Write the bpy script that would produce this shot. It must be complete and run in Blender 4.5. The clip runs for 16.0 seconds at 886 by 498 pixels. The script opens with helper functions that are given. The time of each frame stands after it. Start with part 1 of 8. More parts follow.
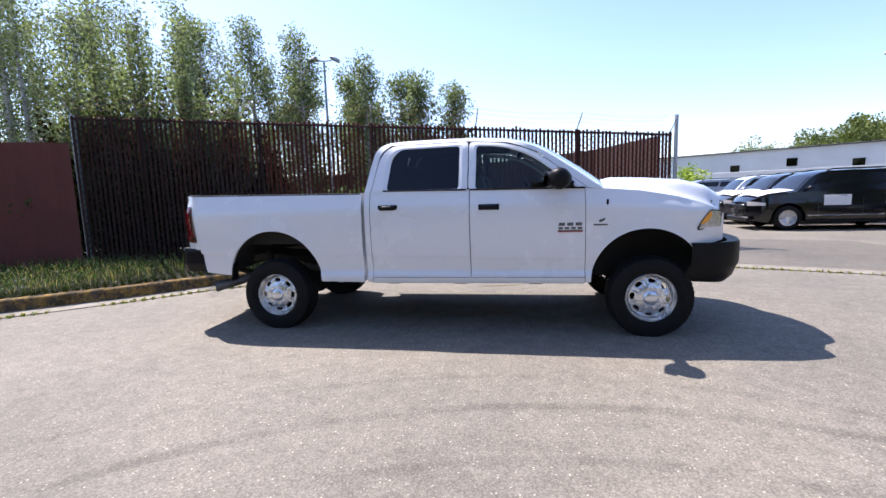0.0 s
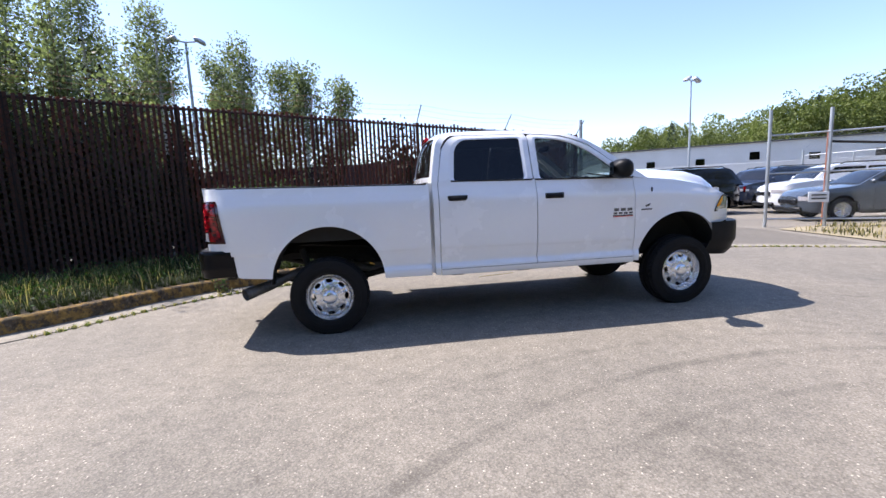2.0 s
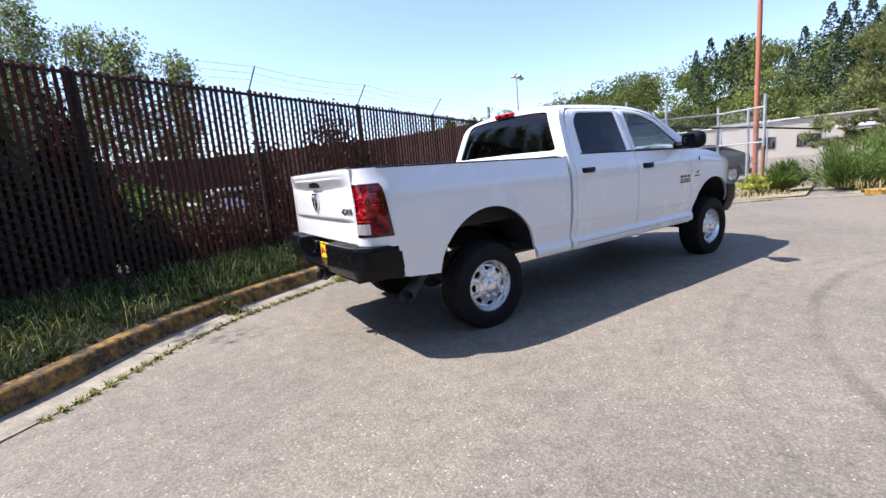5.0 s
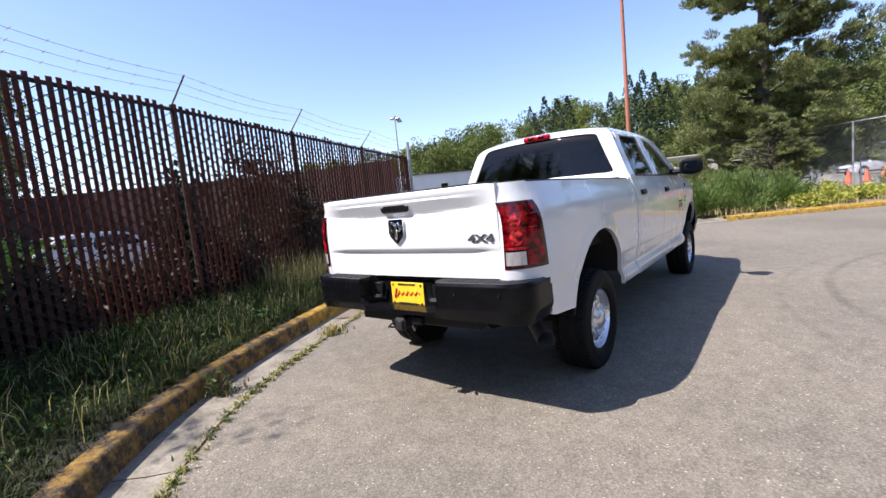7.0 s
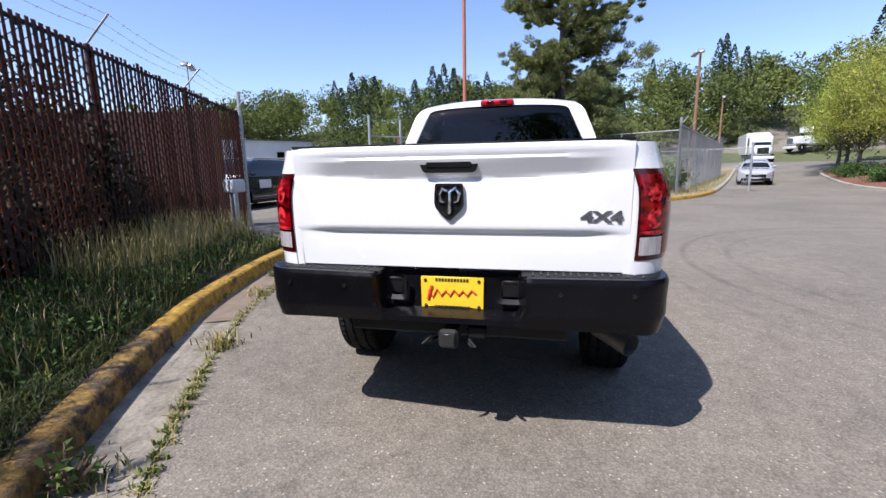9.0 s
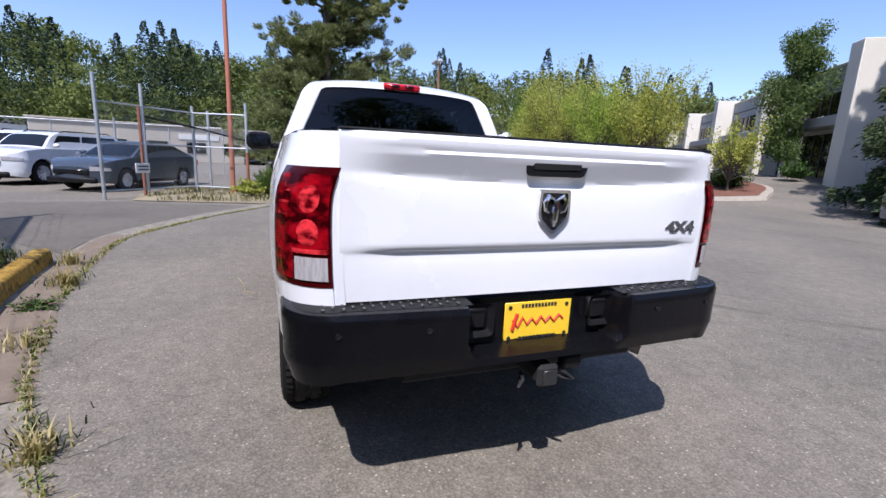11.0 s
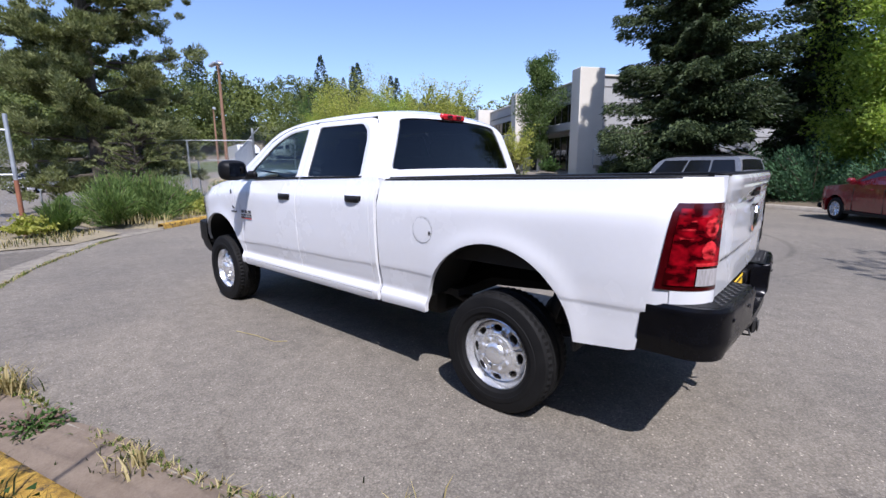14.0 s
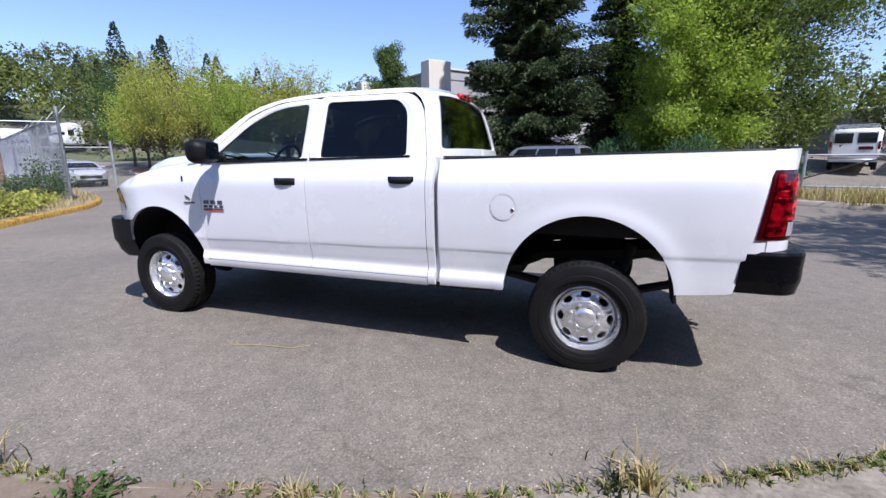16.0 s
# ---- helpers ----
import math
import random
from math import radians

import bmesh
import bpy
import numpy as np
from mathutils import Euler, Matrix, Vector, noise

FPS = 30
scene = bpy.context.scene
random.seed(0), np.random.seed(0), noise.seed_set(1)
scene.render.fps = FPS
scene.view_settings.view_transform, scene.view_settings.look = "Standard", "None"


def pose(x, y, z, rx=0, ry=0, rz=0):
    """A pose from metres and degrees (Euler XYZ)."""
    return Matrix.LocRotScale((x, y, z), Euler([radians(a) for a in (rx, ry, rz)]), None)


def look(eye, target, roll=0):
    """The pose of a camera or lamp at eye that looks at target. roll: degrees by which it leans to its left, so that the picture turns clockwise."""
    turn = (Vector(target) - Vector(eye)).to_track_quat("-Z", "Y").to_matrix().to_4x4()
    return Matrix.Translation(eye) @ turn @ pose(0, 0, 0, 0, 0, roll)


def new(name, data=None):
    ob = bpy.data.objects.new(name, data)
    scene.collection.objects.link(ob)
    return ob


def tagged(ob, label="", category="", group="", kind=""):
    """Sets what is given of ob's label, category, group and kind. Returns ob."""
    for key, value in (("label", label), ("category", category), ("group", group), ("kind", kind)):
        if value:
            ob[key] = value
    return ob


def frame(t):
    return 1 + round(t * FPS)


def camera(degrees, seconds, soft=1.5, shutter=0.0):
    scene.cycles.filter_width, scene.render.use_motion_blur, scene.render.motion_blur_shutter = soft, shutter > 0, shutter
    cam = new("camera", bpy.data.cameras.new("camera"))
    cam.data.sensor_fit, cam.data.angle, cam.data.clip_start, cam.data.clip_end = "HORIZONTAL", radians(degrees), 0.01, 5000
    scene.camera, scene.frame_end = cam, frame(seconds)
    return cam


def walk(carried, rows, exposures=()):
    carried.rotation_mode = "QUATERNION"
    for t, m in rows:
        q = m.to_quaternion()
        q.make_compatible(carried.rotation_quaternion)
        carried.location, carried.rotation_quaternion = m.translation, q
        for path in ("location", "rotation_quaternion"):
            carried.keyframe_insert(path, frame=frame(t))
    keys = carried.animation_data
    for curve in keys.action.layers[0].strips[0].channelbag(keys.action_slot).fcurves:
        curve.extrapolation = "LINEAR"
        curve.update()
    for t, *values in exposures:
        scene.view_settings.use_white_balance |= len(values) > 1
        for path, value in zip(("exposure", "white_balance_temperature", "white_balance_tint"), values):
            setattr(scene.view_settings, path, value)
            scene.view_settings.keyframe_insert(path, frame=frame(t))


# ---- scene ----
cam = camera(90.0, 16.0)
PATH = [
    (0, (2.637, -5.267, 1.379), (2.278, -3.314, 1.139), -1.9),
    (0.5, (2.083, -5.362, 1.375), (1.926, -3.393, 1.059), -2.0),
    (1, (1.535, -5.362, 1.362), (1.504, -3.379, 1.101), -0.6),
    (1.5, (0.99, -5.384, 1.363), (1.217, -3.422, 1.049), 0.0),
    (2, (0.458, -5.315, 1.355), (0.763, -3.356, 1.093), -2.5),
    (2.5, (-0.058, -5.237, 1.359), (0.489, -3.336, 1.061), -2.7),
    (3, (-0.554, -5.073, 1.363), (0.109, -3.21, 1.061), -3.6),
    (3.5, (-1.038, -4.867, 1.365), (-0.281, -3.031, 1.127), -2.5),
    (4, (-1.519, -4.633, 1.382), (-0.632, -2.867, 1.074), -4.2),
    (4.2, (-1.702, -4.489, 1.381), (-0.798, -2.735, 1.054), -4.2),
    (6.3, (-3.083, -2.785, 1.391), (-1.7, -1.371, 1.096), -6.2),
    (6.5, (-3.147, -2.58, 1.383), (-1.737, -1.188, 1.111), -5.9),
    (7, (-3.315, -2.119, 1.391), (-1.76, -0.881, 1.172), -5.8),
    (7.5, (-3.375, -1.644, 1.387), (-1.694, -0.598, 1.106), -4.5),
    (8, (-3.354, -1.207, 1.395), (-1.592, -0.293, 1.152), -2.2),
    (8.5, (-3.277, -0.785, 1.371), (-1.407, -0.202, 0.965), 0.6),
    (8.7, (-3.219, -0.624, 1.363), (-1.328, -0.1, 0.974), -0.4),
    (10.8, (-2.566, 0.806, 1.374), (-0.688, 0.235, 0.991), 4.1),
    (11, (-2.549, 0.968, 1.385), (-0.716, 0.276, 0.987), 2.6),
    (11.5, (-2.467, 1.307, 1.471), (-0.781, 0.319, 1.044), 2.2),
    (12, (-2.302, 1.644, 1.469), (-0.709, 0.51, 1.051), -0.3),
    (12.5, (-2.137, 2.035, 1.48), (-0.711, 0.683, 1.107), 0.3),
    (13, (-1.973, 2.464, 1.513), (-0.597, 1.077, 1.087), 1.2),
    (13.5, (-1.705, 2.797, 1.509), (-0.335, 1.397, 1.107), 0.4),
    (14, (-1.464, 3.104, 1.503), (-0.169, 1.622, 1.143), -0.4),
    (14.5, (-1.172, 3.418, 1.507), (-0.009, 1.849, 1.076), 1.1),
    (15, (-0.8, 3.646, 1.451), (0.346, 2.053, 1.061), -2.0),
    (15.5, (-0.454, 3.798, 1.428), (0.448, 2.046, 1.088), -1.5),
    (16, (-0.07, 3.897, 1.433), (0.597, 2.056, 1.026), -0.6),
]
walk(cam, [(t, look(eye, target, roll)) for t, eye, target, roll in PATH],
     exposures=[(0, 1.17, 6200, 18), (4, 1.17, 6200, 17), (7, 0.96, 6350, 17), (8.5, 0.75, 6150, 17), (11, 0.50, 5850, 18), (16, 0.58, 5800, 19)])
# ---- world and sun ----
SUN_TO = Vector((-0.59, 0.42, 1.0)).normalized()
world = bpy.data.worlds.new("sky_world")
scene.world = world
world.use_nodes = True
wn = world.node_tree
wn.nodes.clear()
w_out = wn.nodes.new("ShaderNodeOutputWorld")
w_bg = wn.nodes.new("ShaderNodeBackground")
w_sky = wn.nodes.new("ShaderNodeTexSky")
w_sky.sky_type = "NISHITA"
w_sky.sun_disc = False
w_sky.sun_elevation = math.asin(SUN_TO.z)
w_sky.sun_rotation = math.atan2(SUN_TO.x, SUN_TO.y)
w_sky.air_density, w_sky.dust_density, w_sky.ozone_density = 1.0, 0.5, 2.4
w_bg.inputs["Strength"].default_value = 0.13
w_tint = wn.nodes.new("ShaderNodeMix")
w_tint.data_type, w_tint.blend_type = "RGBA", "MULTIPLY"
w_tint.inputs[0].default_value = 1.0
w_tint.inputs[7].default_value = (1.0, 0.975, 1.02, 1)
wn.links.new(w_sky.outputs[0], w_tint.inputs[6])
wn.links.new(w_tint.outputs[2], w_bg.inputs[0])
wn.links.new(w_bg.outputs[0], w_out.inputs[0])
sun_data = bpy.data.lights.new("sun", "SUN")
sun_data.energy, sun_data.angle, sun_data.color = 4.6, radians(0.55), (1.0, 0.95, 0.87)
sun_lamp = new("sun", sun_data)
sun_lamp.matrix_world = look((0, 0, 40), Vector((0, 0, 40)) - SUN_TO)


# ---- materials ----
def nodes_of(name):
    m = bpy.data.materials.new(name)
    m.use_nodes = True
    nt = m.node_tree
    return m, nt, nt.nodes["Principled BSDF"], nt.nodes["Material Output"]


def ramp(nt, fac, stops):
    r = nt.nodes.new("ShaderNodeValToRGB")
    el = r.color_ramp.elements
    while len(el) < len(stops):
        el.new(0.5)
    for e, (p, c) in zip(el, stops):
        e.position = p
        e.color = (*c, 1) if len(c) == 3 else c
    nt.links.new(fac, r.inputs[0])
    return r.outputs[0]


def tex_noise(nt, vec, scale, detail=4, rough=0.6):
    n = nt.nodes.new("ShaderNodeTexNoise")
    n.inputs["Scale"].default_value, n.inputs["Detail"].default_value, n.inputs["Roughness"].default_value = scale, detail, rough
    nt.links.new(vec, n.inputs["Vector"])
    return n.outputs[0]


def coords(nt, which="Object", stretch=None):
    c = nt.nodes.new("ShaderNodeTexCoord").outputs[which]
    if stretch:
        mp = nt.nodes.new("ShaderNodeMapping")
        mp.inputs["Scale"].default_value = stretch
        nt.links.new(c, mp.inputs[0])
        c = mp.outputs[0]
    return c


def mixc(nt, fac, a, b, mode="MIX"):
    m = nt.nodes.new("ShaderNodeMix")
    m.data_type, m.blend_type = "RGBA", mode
    for sock, val in ((m.inputs[0], fac), (m.inputs[6], a), (m.inputs[7], b)):
        if hasattr(val, "node"):
            nt.links.new(val, sock)
        elif isinstance(val, (int, float)):
            sock.default_value = val
        else:
            sock.default_value = (*val, 1)
    return m.outputs[2]


def bump(nt, bsdf, height, strength, distance):
    b = nt.nodes.new("ShaderNodeBump")
    b.inputs["Strength"].default_value, b.inputs["Distance"].default_value = strength, distance
    nt.links.new(height, b.inputs["Height"])
    nt.links.new(b.outputs[0], bsdf.inputs["Normal"])


def surface(name, a, b, scale=6.0, rough=0.5, metal=0.0, bumpy=0.0, fine=60.0, stretch=None, coat=0.0, spread=0.0, island=0.0):
    """A paint, plastic, wood or stone: two tones at two scales, fine relief, uneven gloss."""
    m, nt, p, _ = nodes_of(name)
    v = coords(nt, "Object", stretch)
    big, small = tex_noise(nt, v, scale), tex_noise(nt, v, fine, 3)
    f = mixc(nt, 0.4, big, small)
    col = ramp(nt, f, [(0.3, a), (0.7, b)])
    if spread:
        oi = nt.nodes.new("ShaderNodeObjectInfo").outputs["Random"]
        col = mixc(nt, 1.0, col, ramp(nt, oi, [(0.0, (1 - spread,) * 3), (1.0, (1.0,) * 3)]), "MULTIPLY")
    if island:
        gi = nt.nodes.new("ShaderNodeNewGeometry").outputs["Random Per Island"]
        col = mixc(nt, 1.0, col, ramp(nt, gi, [(0.0, (1 - island,) * 3), (1.0, (1.0,) * 3)]), "MULTIPLY")
    nt.links.new(col, p.inputs["Base Color"])
    p.inputs["Metallic"].default_value = metal
    r = nt.nodes.new("ShaderNodeMapRange")
    r.inputs[3].default_value, r.inputs[4].default_value = max(0.02, rough - 0.12 * (rough > 0.15)), min(1.0, rough + 0.12)
    nt.links.new(big, r.inputs[0])
    nt.links.new(r.outputs[0], p.inputs["Roughness"])
    if coat:
        p.inputs["Coat Weight"].default_value, p.inputs["Coat Roughness"].default_value = coat, 0.03
    if bumpy:
        bump(nt, p, small, bumpy, 0.004)
    return m


def paint(name, col, rough=0.28, coat=0.8, metal=0.0):
    """Car paint under clear coat, with a trace of dust."""
    return surface(name, tuple(c * 0.96 for c in col), col, 2.5, rough, metal, 0.0, 25, coat=coat)


def glass(name, tint, gloss_rough=0.01, ior=1.5):
    """Tinted pane: what passes is tinted, what is mirrored follows the angle."""
    m, nt, p, out = nodes_of(name)
    nt.nodes.remove(p)
    tr, gl = nt.nodes.new("ShaderNodeBsdfTransparent"), nt.nodes.new("ShaderNodeBsdfGlossy")
    tr.inputs[0].default_value = (*tint, 1)
    gl.inputs["Roughness"].default_value = gloss_rough
    fr = nt.nodes.new("ShaderNodeFresnel")
    fr.inputs[0].default_value = ior
    mx = nt.nodes.new("ShaderNodeMixShader")
    nt.links.new(fr.outputs[0], mx.inputs[0])
    nt.links.new(tr.outputs[0], mx.inputs[1])
    nt.links.new(gl.outputs[0], mx.inputs[2])
    nt.links.new(mx.outputs[0], out.inputs[0])
    return m


def foliage(name, dark, light, through_light=0.35, rough=0.55, patches=0.9, mix=0.5):
    """Leaves: each its own tone, some light passing through."""
    m, nt, p, out = nodes_of(name)
    gi = nt.nodes.new("ShaderNodeNewGeometry").outputs["Random Per Island"]
    v = coords(nt, "Object")
    patch = tex_noise(nt, v, patches, 2)
    f = mixc(nt, mix, gi, patch)
    col = ramp(nt, f, [(0.25, dark), (0.75, light)])
    nt.links.new(col, p.inputs["Base Color"])
    p.inputs["Roughness"].default_value = rough
    p.inputs["Specular IOR Level"].default_value = 0.14
    tl = nt.nodes.new("ShaderNodeBsdfTranslucent")
    nt.links.new(mixc(nt, 1.0, col, (1.0, 1.15, 0.55), "MULTIPLY"), tl.inputs[0])
    mx = nt.nodes.new("ShaderNodeMixShader")
    mx.inputs[0].default_value = through_light
    nt.links.new(p.outputs[0], mx.inputs[1])
    nt.links.new(tl.outputs[0], mx.inputs[2])
    nt.links.new(mx.outputs[0], out.inputs[0])
    return m


def asphalt_material(name, tone=1.0, scrubs=(), patches=()):
    """Worn asphalt: exposed stones of many greys, oil stains, wandering cracks, round tyre scrubs."""
    m, nt, p, _ = nodes_of(name)
    v = coords(nt, "Object")
    vo = nt.nodes.new("ShaderNodeTexVoronoi")
    vo.inputs["Scale"].default_value = 95
    nt.links.new(v, vo.inputs["Vector"])
    grain = ramp(nt, vo.outputs["Color"], [(0.0, (0.150, 0.144, 0.135)), (0.4, (0.205, 0.197, 0.185)), (0.75, (0.245, 0.236, 0.22)), (0.93, (0.30, 0.29, 0.27)), (1.0, (0.52, 0.50, 0.46))])
    joint = ramp(nt, vo.outputs["Distance"], [(0.35, (1, 1, 1)), (0.75, (0.76, 0.75, 0.73))])
    col = mixc(nt, 1.0, grain, joint, "MULTIPLY")
    vs_ = nt.nodes.new("ShaderNodeTexVoronoi")
    vs_.inputs["Scale"].default_value = 46
    nt.links.new(v, vs_.inputs["Vector"])
    pick = nt.nodes.new("ShaderNodeSeparateColor")
    nt.links.new(vs_.outputs["Color"], pick.inputs[0])
    pale = mixc(nt, 1.0, ramp(nt, pick.outputs[0], [(0.90, (0, 0, 0)), (0.94, (1, 1, 1))]), ramp(nt, vs_.outputs["Distance"], [(0.16, (1, 1, 1)), (0.30, (0, 0, 0))]), "MULTIPLY")
    col = mixc(nt, pale, col, (0.50, 0.48, 0.44))
    fine = tex_noise(nt, v, 7, 5)
    broad = tex_noise(nt, v, 0.35, 4)
    col = mixc(nt, 1.0, col, ramp(nt, fine, [(0.3, (0.82, 0.81, 0.8)), (0.7, (1.12, 1.11, 1.1))]), "MULTIPLY")
    col = mixc(nt, 1.0, col, ramp(nt, broad, [(0.32, (0.82, 0.82, 0.82)), (0.6, (1.1, 1.08, 1.05))]), "MULTIPLY")
    # thin wandering cracks
    vc = nt.nodes.new("ShaderNodeTexVoronoi")
    vc.feature = "DISTANCE_TO_EDGE"
    vc.inputs["Scale"].default_value = 0.23
    warp = nt.nodes.new("ShaderNodeVectorMath")
    warp.operation = "MULTIPLY_ADD"
    wnse = nt.nodes.new("ShaderNodeTexNoise")
    wnse.inputs["Scale"].default_value = 1.1
    nt.links.new(v, wnse.inputs["Vector"])
    nt.links.new(wnse.outputs["Color"], warp.inputs[0])
    warp.inputs[1].default_value = (1.6, 1.6, 0)
    nt.links.new(v, warp.inputs[2])
    nt.links.new(warp.outputs[0], vc.inputs["Vector"])
    crack = ramp(nt, vc.outputs["Distance"], [(0.0, (0.78, 0.76, 0.74)), (0.004, (1, 1, 1))])
    gate = ramp(nt, tex_noise(nt, v, 0.5, 2), [(0.5, (0, 0, 0)), (0.58, (1, 1, 1))])
    col = mixc(nt, gate, col, mixc(nt, 1.0, col, crack, "MULTIPLY"))
    for (cx, cy, r0, wide, deep), round_spot in [(q, False) for q in scrubs] + [(q, True) for q in patches]:
        dist = nt.nodes.new("ShaderNodeVectorMath")
        dist.operation = "DISTANCE"
        flat_ = nt.nodes.new("ShaderNodeVectorMath")
        flat_.operation = "MULTIPLY"
        flat_.inputs[1].default_value = (1, 1, 0)
        nt.links.new(v, flat_.inputs[0])
        nt.links.new(flat_.outputs[0], dist.inputs[0])
        dist.inputs[1].default_value = (cx, cy, 0)
        rel = nt.nodes.new("ShaderNodeMath")
        rel.operation = "SUBTRACT"
        nt.links.new(dist.outputs["Value"], rel.inputs[0])
        rel.inputs[1].default_value = r0
        ab = nt.nodes.new("ShaderNodeMath")
        ab.operation = "ABSOLUTE"
        nt.links.new(rel.outputs[0], ab.inputs[0])
        sc = nt.nodes.new("ShaderNodeMath")
        sc.operation = "DIVIDE"
        nt.links.new(ab.outputs[0], sc.inputs[0])
        sc.inputs[1].default_value = wide
        mark = ramp(nt, sc.outputs[0], [(0.35, (deep, deep, deep)), (1.0, (1, 1, 1))])
        gate2 = ramp(nt, tex_noise(nt, v, 1.3 if not round_spot else 4.0, 4), [(0.38, (0.25, 0.25, 0.25)), (0.62, (1, 1, 1))])
        col = mixc(nt, gate2, col, mixc(nt, 1.0, col, mark, "MULTIPLY"))
    if tone != 1.0:
        col = mixc(nt, 1.0, col, (tone * 1.06, tone * 1.0, tone * 0.885), "MULTIPLY")
    nt.links.new(col, p.inputs["Base Color"])
    p.inputs["Roughness"].default_value = 0.82
    p.inputs["Specular IOR Level"].default_value = 0.35
    bump(nt, p, vo.outputs["Distance"], 0.32, 0.005)
    return m


M_ASPHALT = asphalt_material("asphalt_worn", 0.87, ((3.20, -6.70, 4.256, 0.07, 0.70), (3.20, -6.70, 3.66, 0.06, 0.78), (2.9, -6.5, 4.50, 0.05, 0.84)), ((1.93, -3.93, 0.0, 0.16, 0.30), (2.05, -3.4, 0.0, 0.5, 0.78), (0.9, 2.35, 0.0, 0.35, 0.8), (-6.5, -1.2, 0.0, 0.5, 0.8)))
M_ASPHALT_DARK = asphalt_material("asphalt_newer", 0.62)
M_CONCRETE = surface("concrete_gutter", (0.09, 0.075, 0.055), (0.34, 0.305, 0.24), 5.0, 0.92, 0, 1.0, 45)


def kerb_material(name, wear_at, tone=1.0):
    """Concrete kerb with worn yellow traffic paint, chips, moss and grime."""
    m, nt, p, _ = nodes_of(name)
    v = coords(nt, "Object")
    bare = ramp(nt, tex_noise(nt, v, 22, 6, 0.7), [(0.3, (0.028, 0.020, 0.013)), (0.55, (0.095, 0.072, 0.048)), (0.75, (0.20, 0.165, 0.12))])
    yellow = ramp(nt, tex_noise(nt, v, 14, 6, 0.7), [(0.3, (0.20 * tone, 0.115 * tone, 0.028)), (0.55, (0.46 * tone, 0.28 * tone, 0.05)), (0.75, (0.66 * tone, 0.44 * tone, 0.09))])
    wear = ramp(nt, tex_noise(nt, v, 6.5, 8, 0.75), [(wear_at, (0, 0, 0)), (wear_at + 0.08, (1, 1, 1))])
    col = mixc(nt, wear, yellow, bare)
    moss = ramp(nt, tex_noise(nt, v, 3.1, 7, 0.7), [(0.56, (0, 0, 0)), (0.66, (0.8, 0.8, 0.8))])
    col = mixc(nt, moss, col, (0.035, 0.036, 0.014))
    nt.links.new(col, p.inputs["Base Color"])
    p.inputs["Roughness"].default_value = 0.92
    p.inputs["Specular IOR Level"].default_value = 0.2
    bump(nt, p, tex_noise(nt, v, 45, 6, 0.7), 1.0, 0.012)
    return m


M_KERB = kerb_material("kerb_yellow", 0.54, 0.95)
M_KERB_WORN = kerb_material("kerb_yellow_worn", 0.46, 0.62)
M_KERB_BARE = surface("kerb_bare", (0.26, 0.22, 0.17), (0.42, 0.38, 0.31), 5.0, 0.88, 0, 0.6, 70)
# Shade below the fence is put into this earth colour.
M_SOIL = surface("verge_soil_shaded", (0.014, 0.012, 0.008), (0.045, 0.038, 0.024), 2.5, 0.95, 0, 0.9, 40)
M_DRY = surface("dry_ground", (0.16, 0.13, 0.08), (0.33, 0.28, 0.17), 1.5, 0.95, 0, 0.8, 30)
M_FARGROUND = surface("far_ground", (0.05, 0.07, 0.025), (0.13, 0.14, 0.06), 0.05, 0.95, 0, 0.0, 1.0)
M_WHITE = paint("white_paint", (0.79, 0.795, 0.80), 0.25, 0.9)
M_BLACKPL = surface("black_plastic", (0.006, 0.006, 0.0065), (0.013, 0.013, 0.0135), 8, 0.45, 0, 0.25, 240)
M_BLACKPL.node_tree.nodes["Principled BSDF"].inputs["Specular IOR Level"].default_value = 0.14
M_BLACKGLOSS = surface("black_gloss_plastic", (0.008, 0.008, 0.009), (0.014, 0.014, 0.015), 6, 0.16, 0, 0.0, 80)
M_RUBBER = surface("tyre_rubber", (0.004, 0.004, 0.0043), (0.012, 0.0118, 0.0115), 9, 0.72, 0, 0.35, 120)
M_RUBBER.node_tree.nodes["Principled BSDF"].inputs["Specular IOR Level"].default_value = 0.2
M_DARK = surface("underbody_black", (0.006, 0.006, 0.006), (0.016, 0.015, 0.014), 5, 0.8, 0, 0.3, 60)
M_CHROME = surface("chrome", (0.72, 0.72, 0.73), (0.86, 0.86, 0.87), 6, 0.07, 1.0, 0.0, 50)
M_MIRROR = surface("mirror_glass", (0.30, 0.31, 0.32), (0.34, 0.35, 0.36), 6, 0.03, 1.0, 0.0, 50)
M_STEELRIM = surface("chromed_steel", (0.70, 0.71, 0.72), (0.84, 0.85, 0.86), 6, 0.24, 0.75, 0.0, 50)
M_REDLENS = surface("red_lens", (0.020, 0.0004, 0.001), (0.24, 0.003, 0.006), 17, 0.08, 0, 0.0, 60, coat=0.1)
M_DARKRED = surface("red_lens_dark", (0.025, 0.0005, 0.001), (0.065, 0.001, 0.003), 20, 0.12, 0, 0.0, 60, coat=0.6)
M_CLEARLENS = surface("clear_lens", (0.34, 0.31, 0.31), (0.70, 0.68, 0.68), 22, 0.12, 0.3, 0.15, 70, stretch=(1, 3.5, 0.4), coat=0.6)
M_AMBER = surface("amber_lens", (0.75, 0.26, 0.02), (0.9, 0.38, 0.04), 30, 0.15, 0, 0.0, 60, coat=0.5)
M_GLASS_DARK = glass("privacy_glass", (0.045, 0.05, 0.055), 0.01, 1.5)
M_GLASS_CLEAR = glass("door_glass", (0.38, 0.44, 0.41))
M_INTERIOR = surface("interior_grey", (0.02, 0.02, 0.021), (0.045, 0.044, 0.043), 6, 0.7, 0, 0.3, 90)
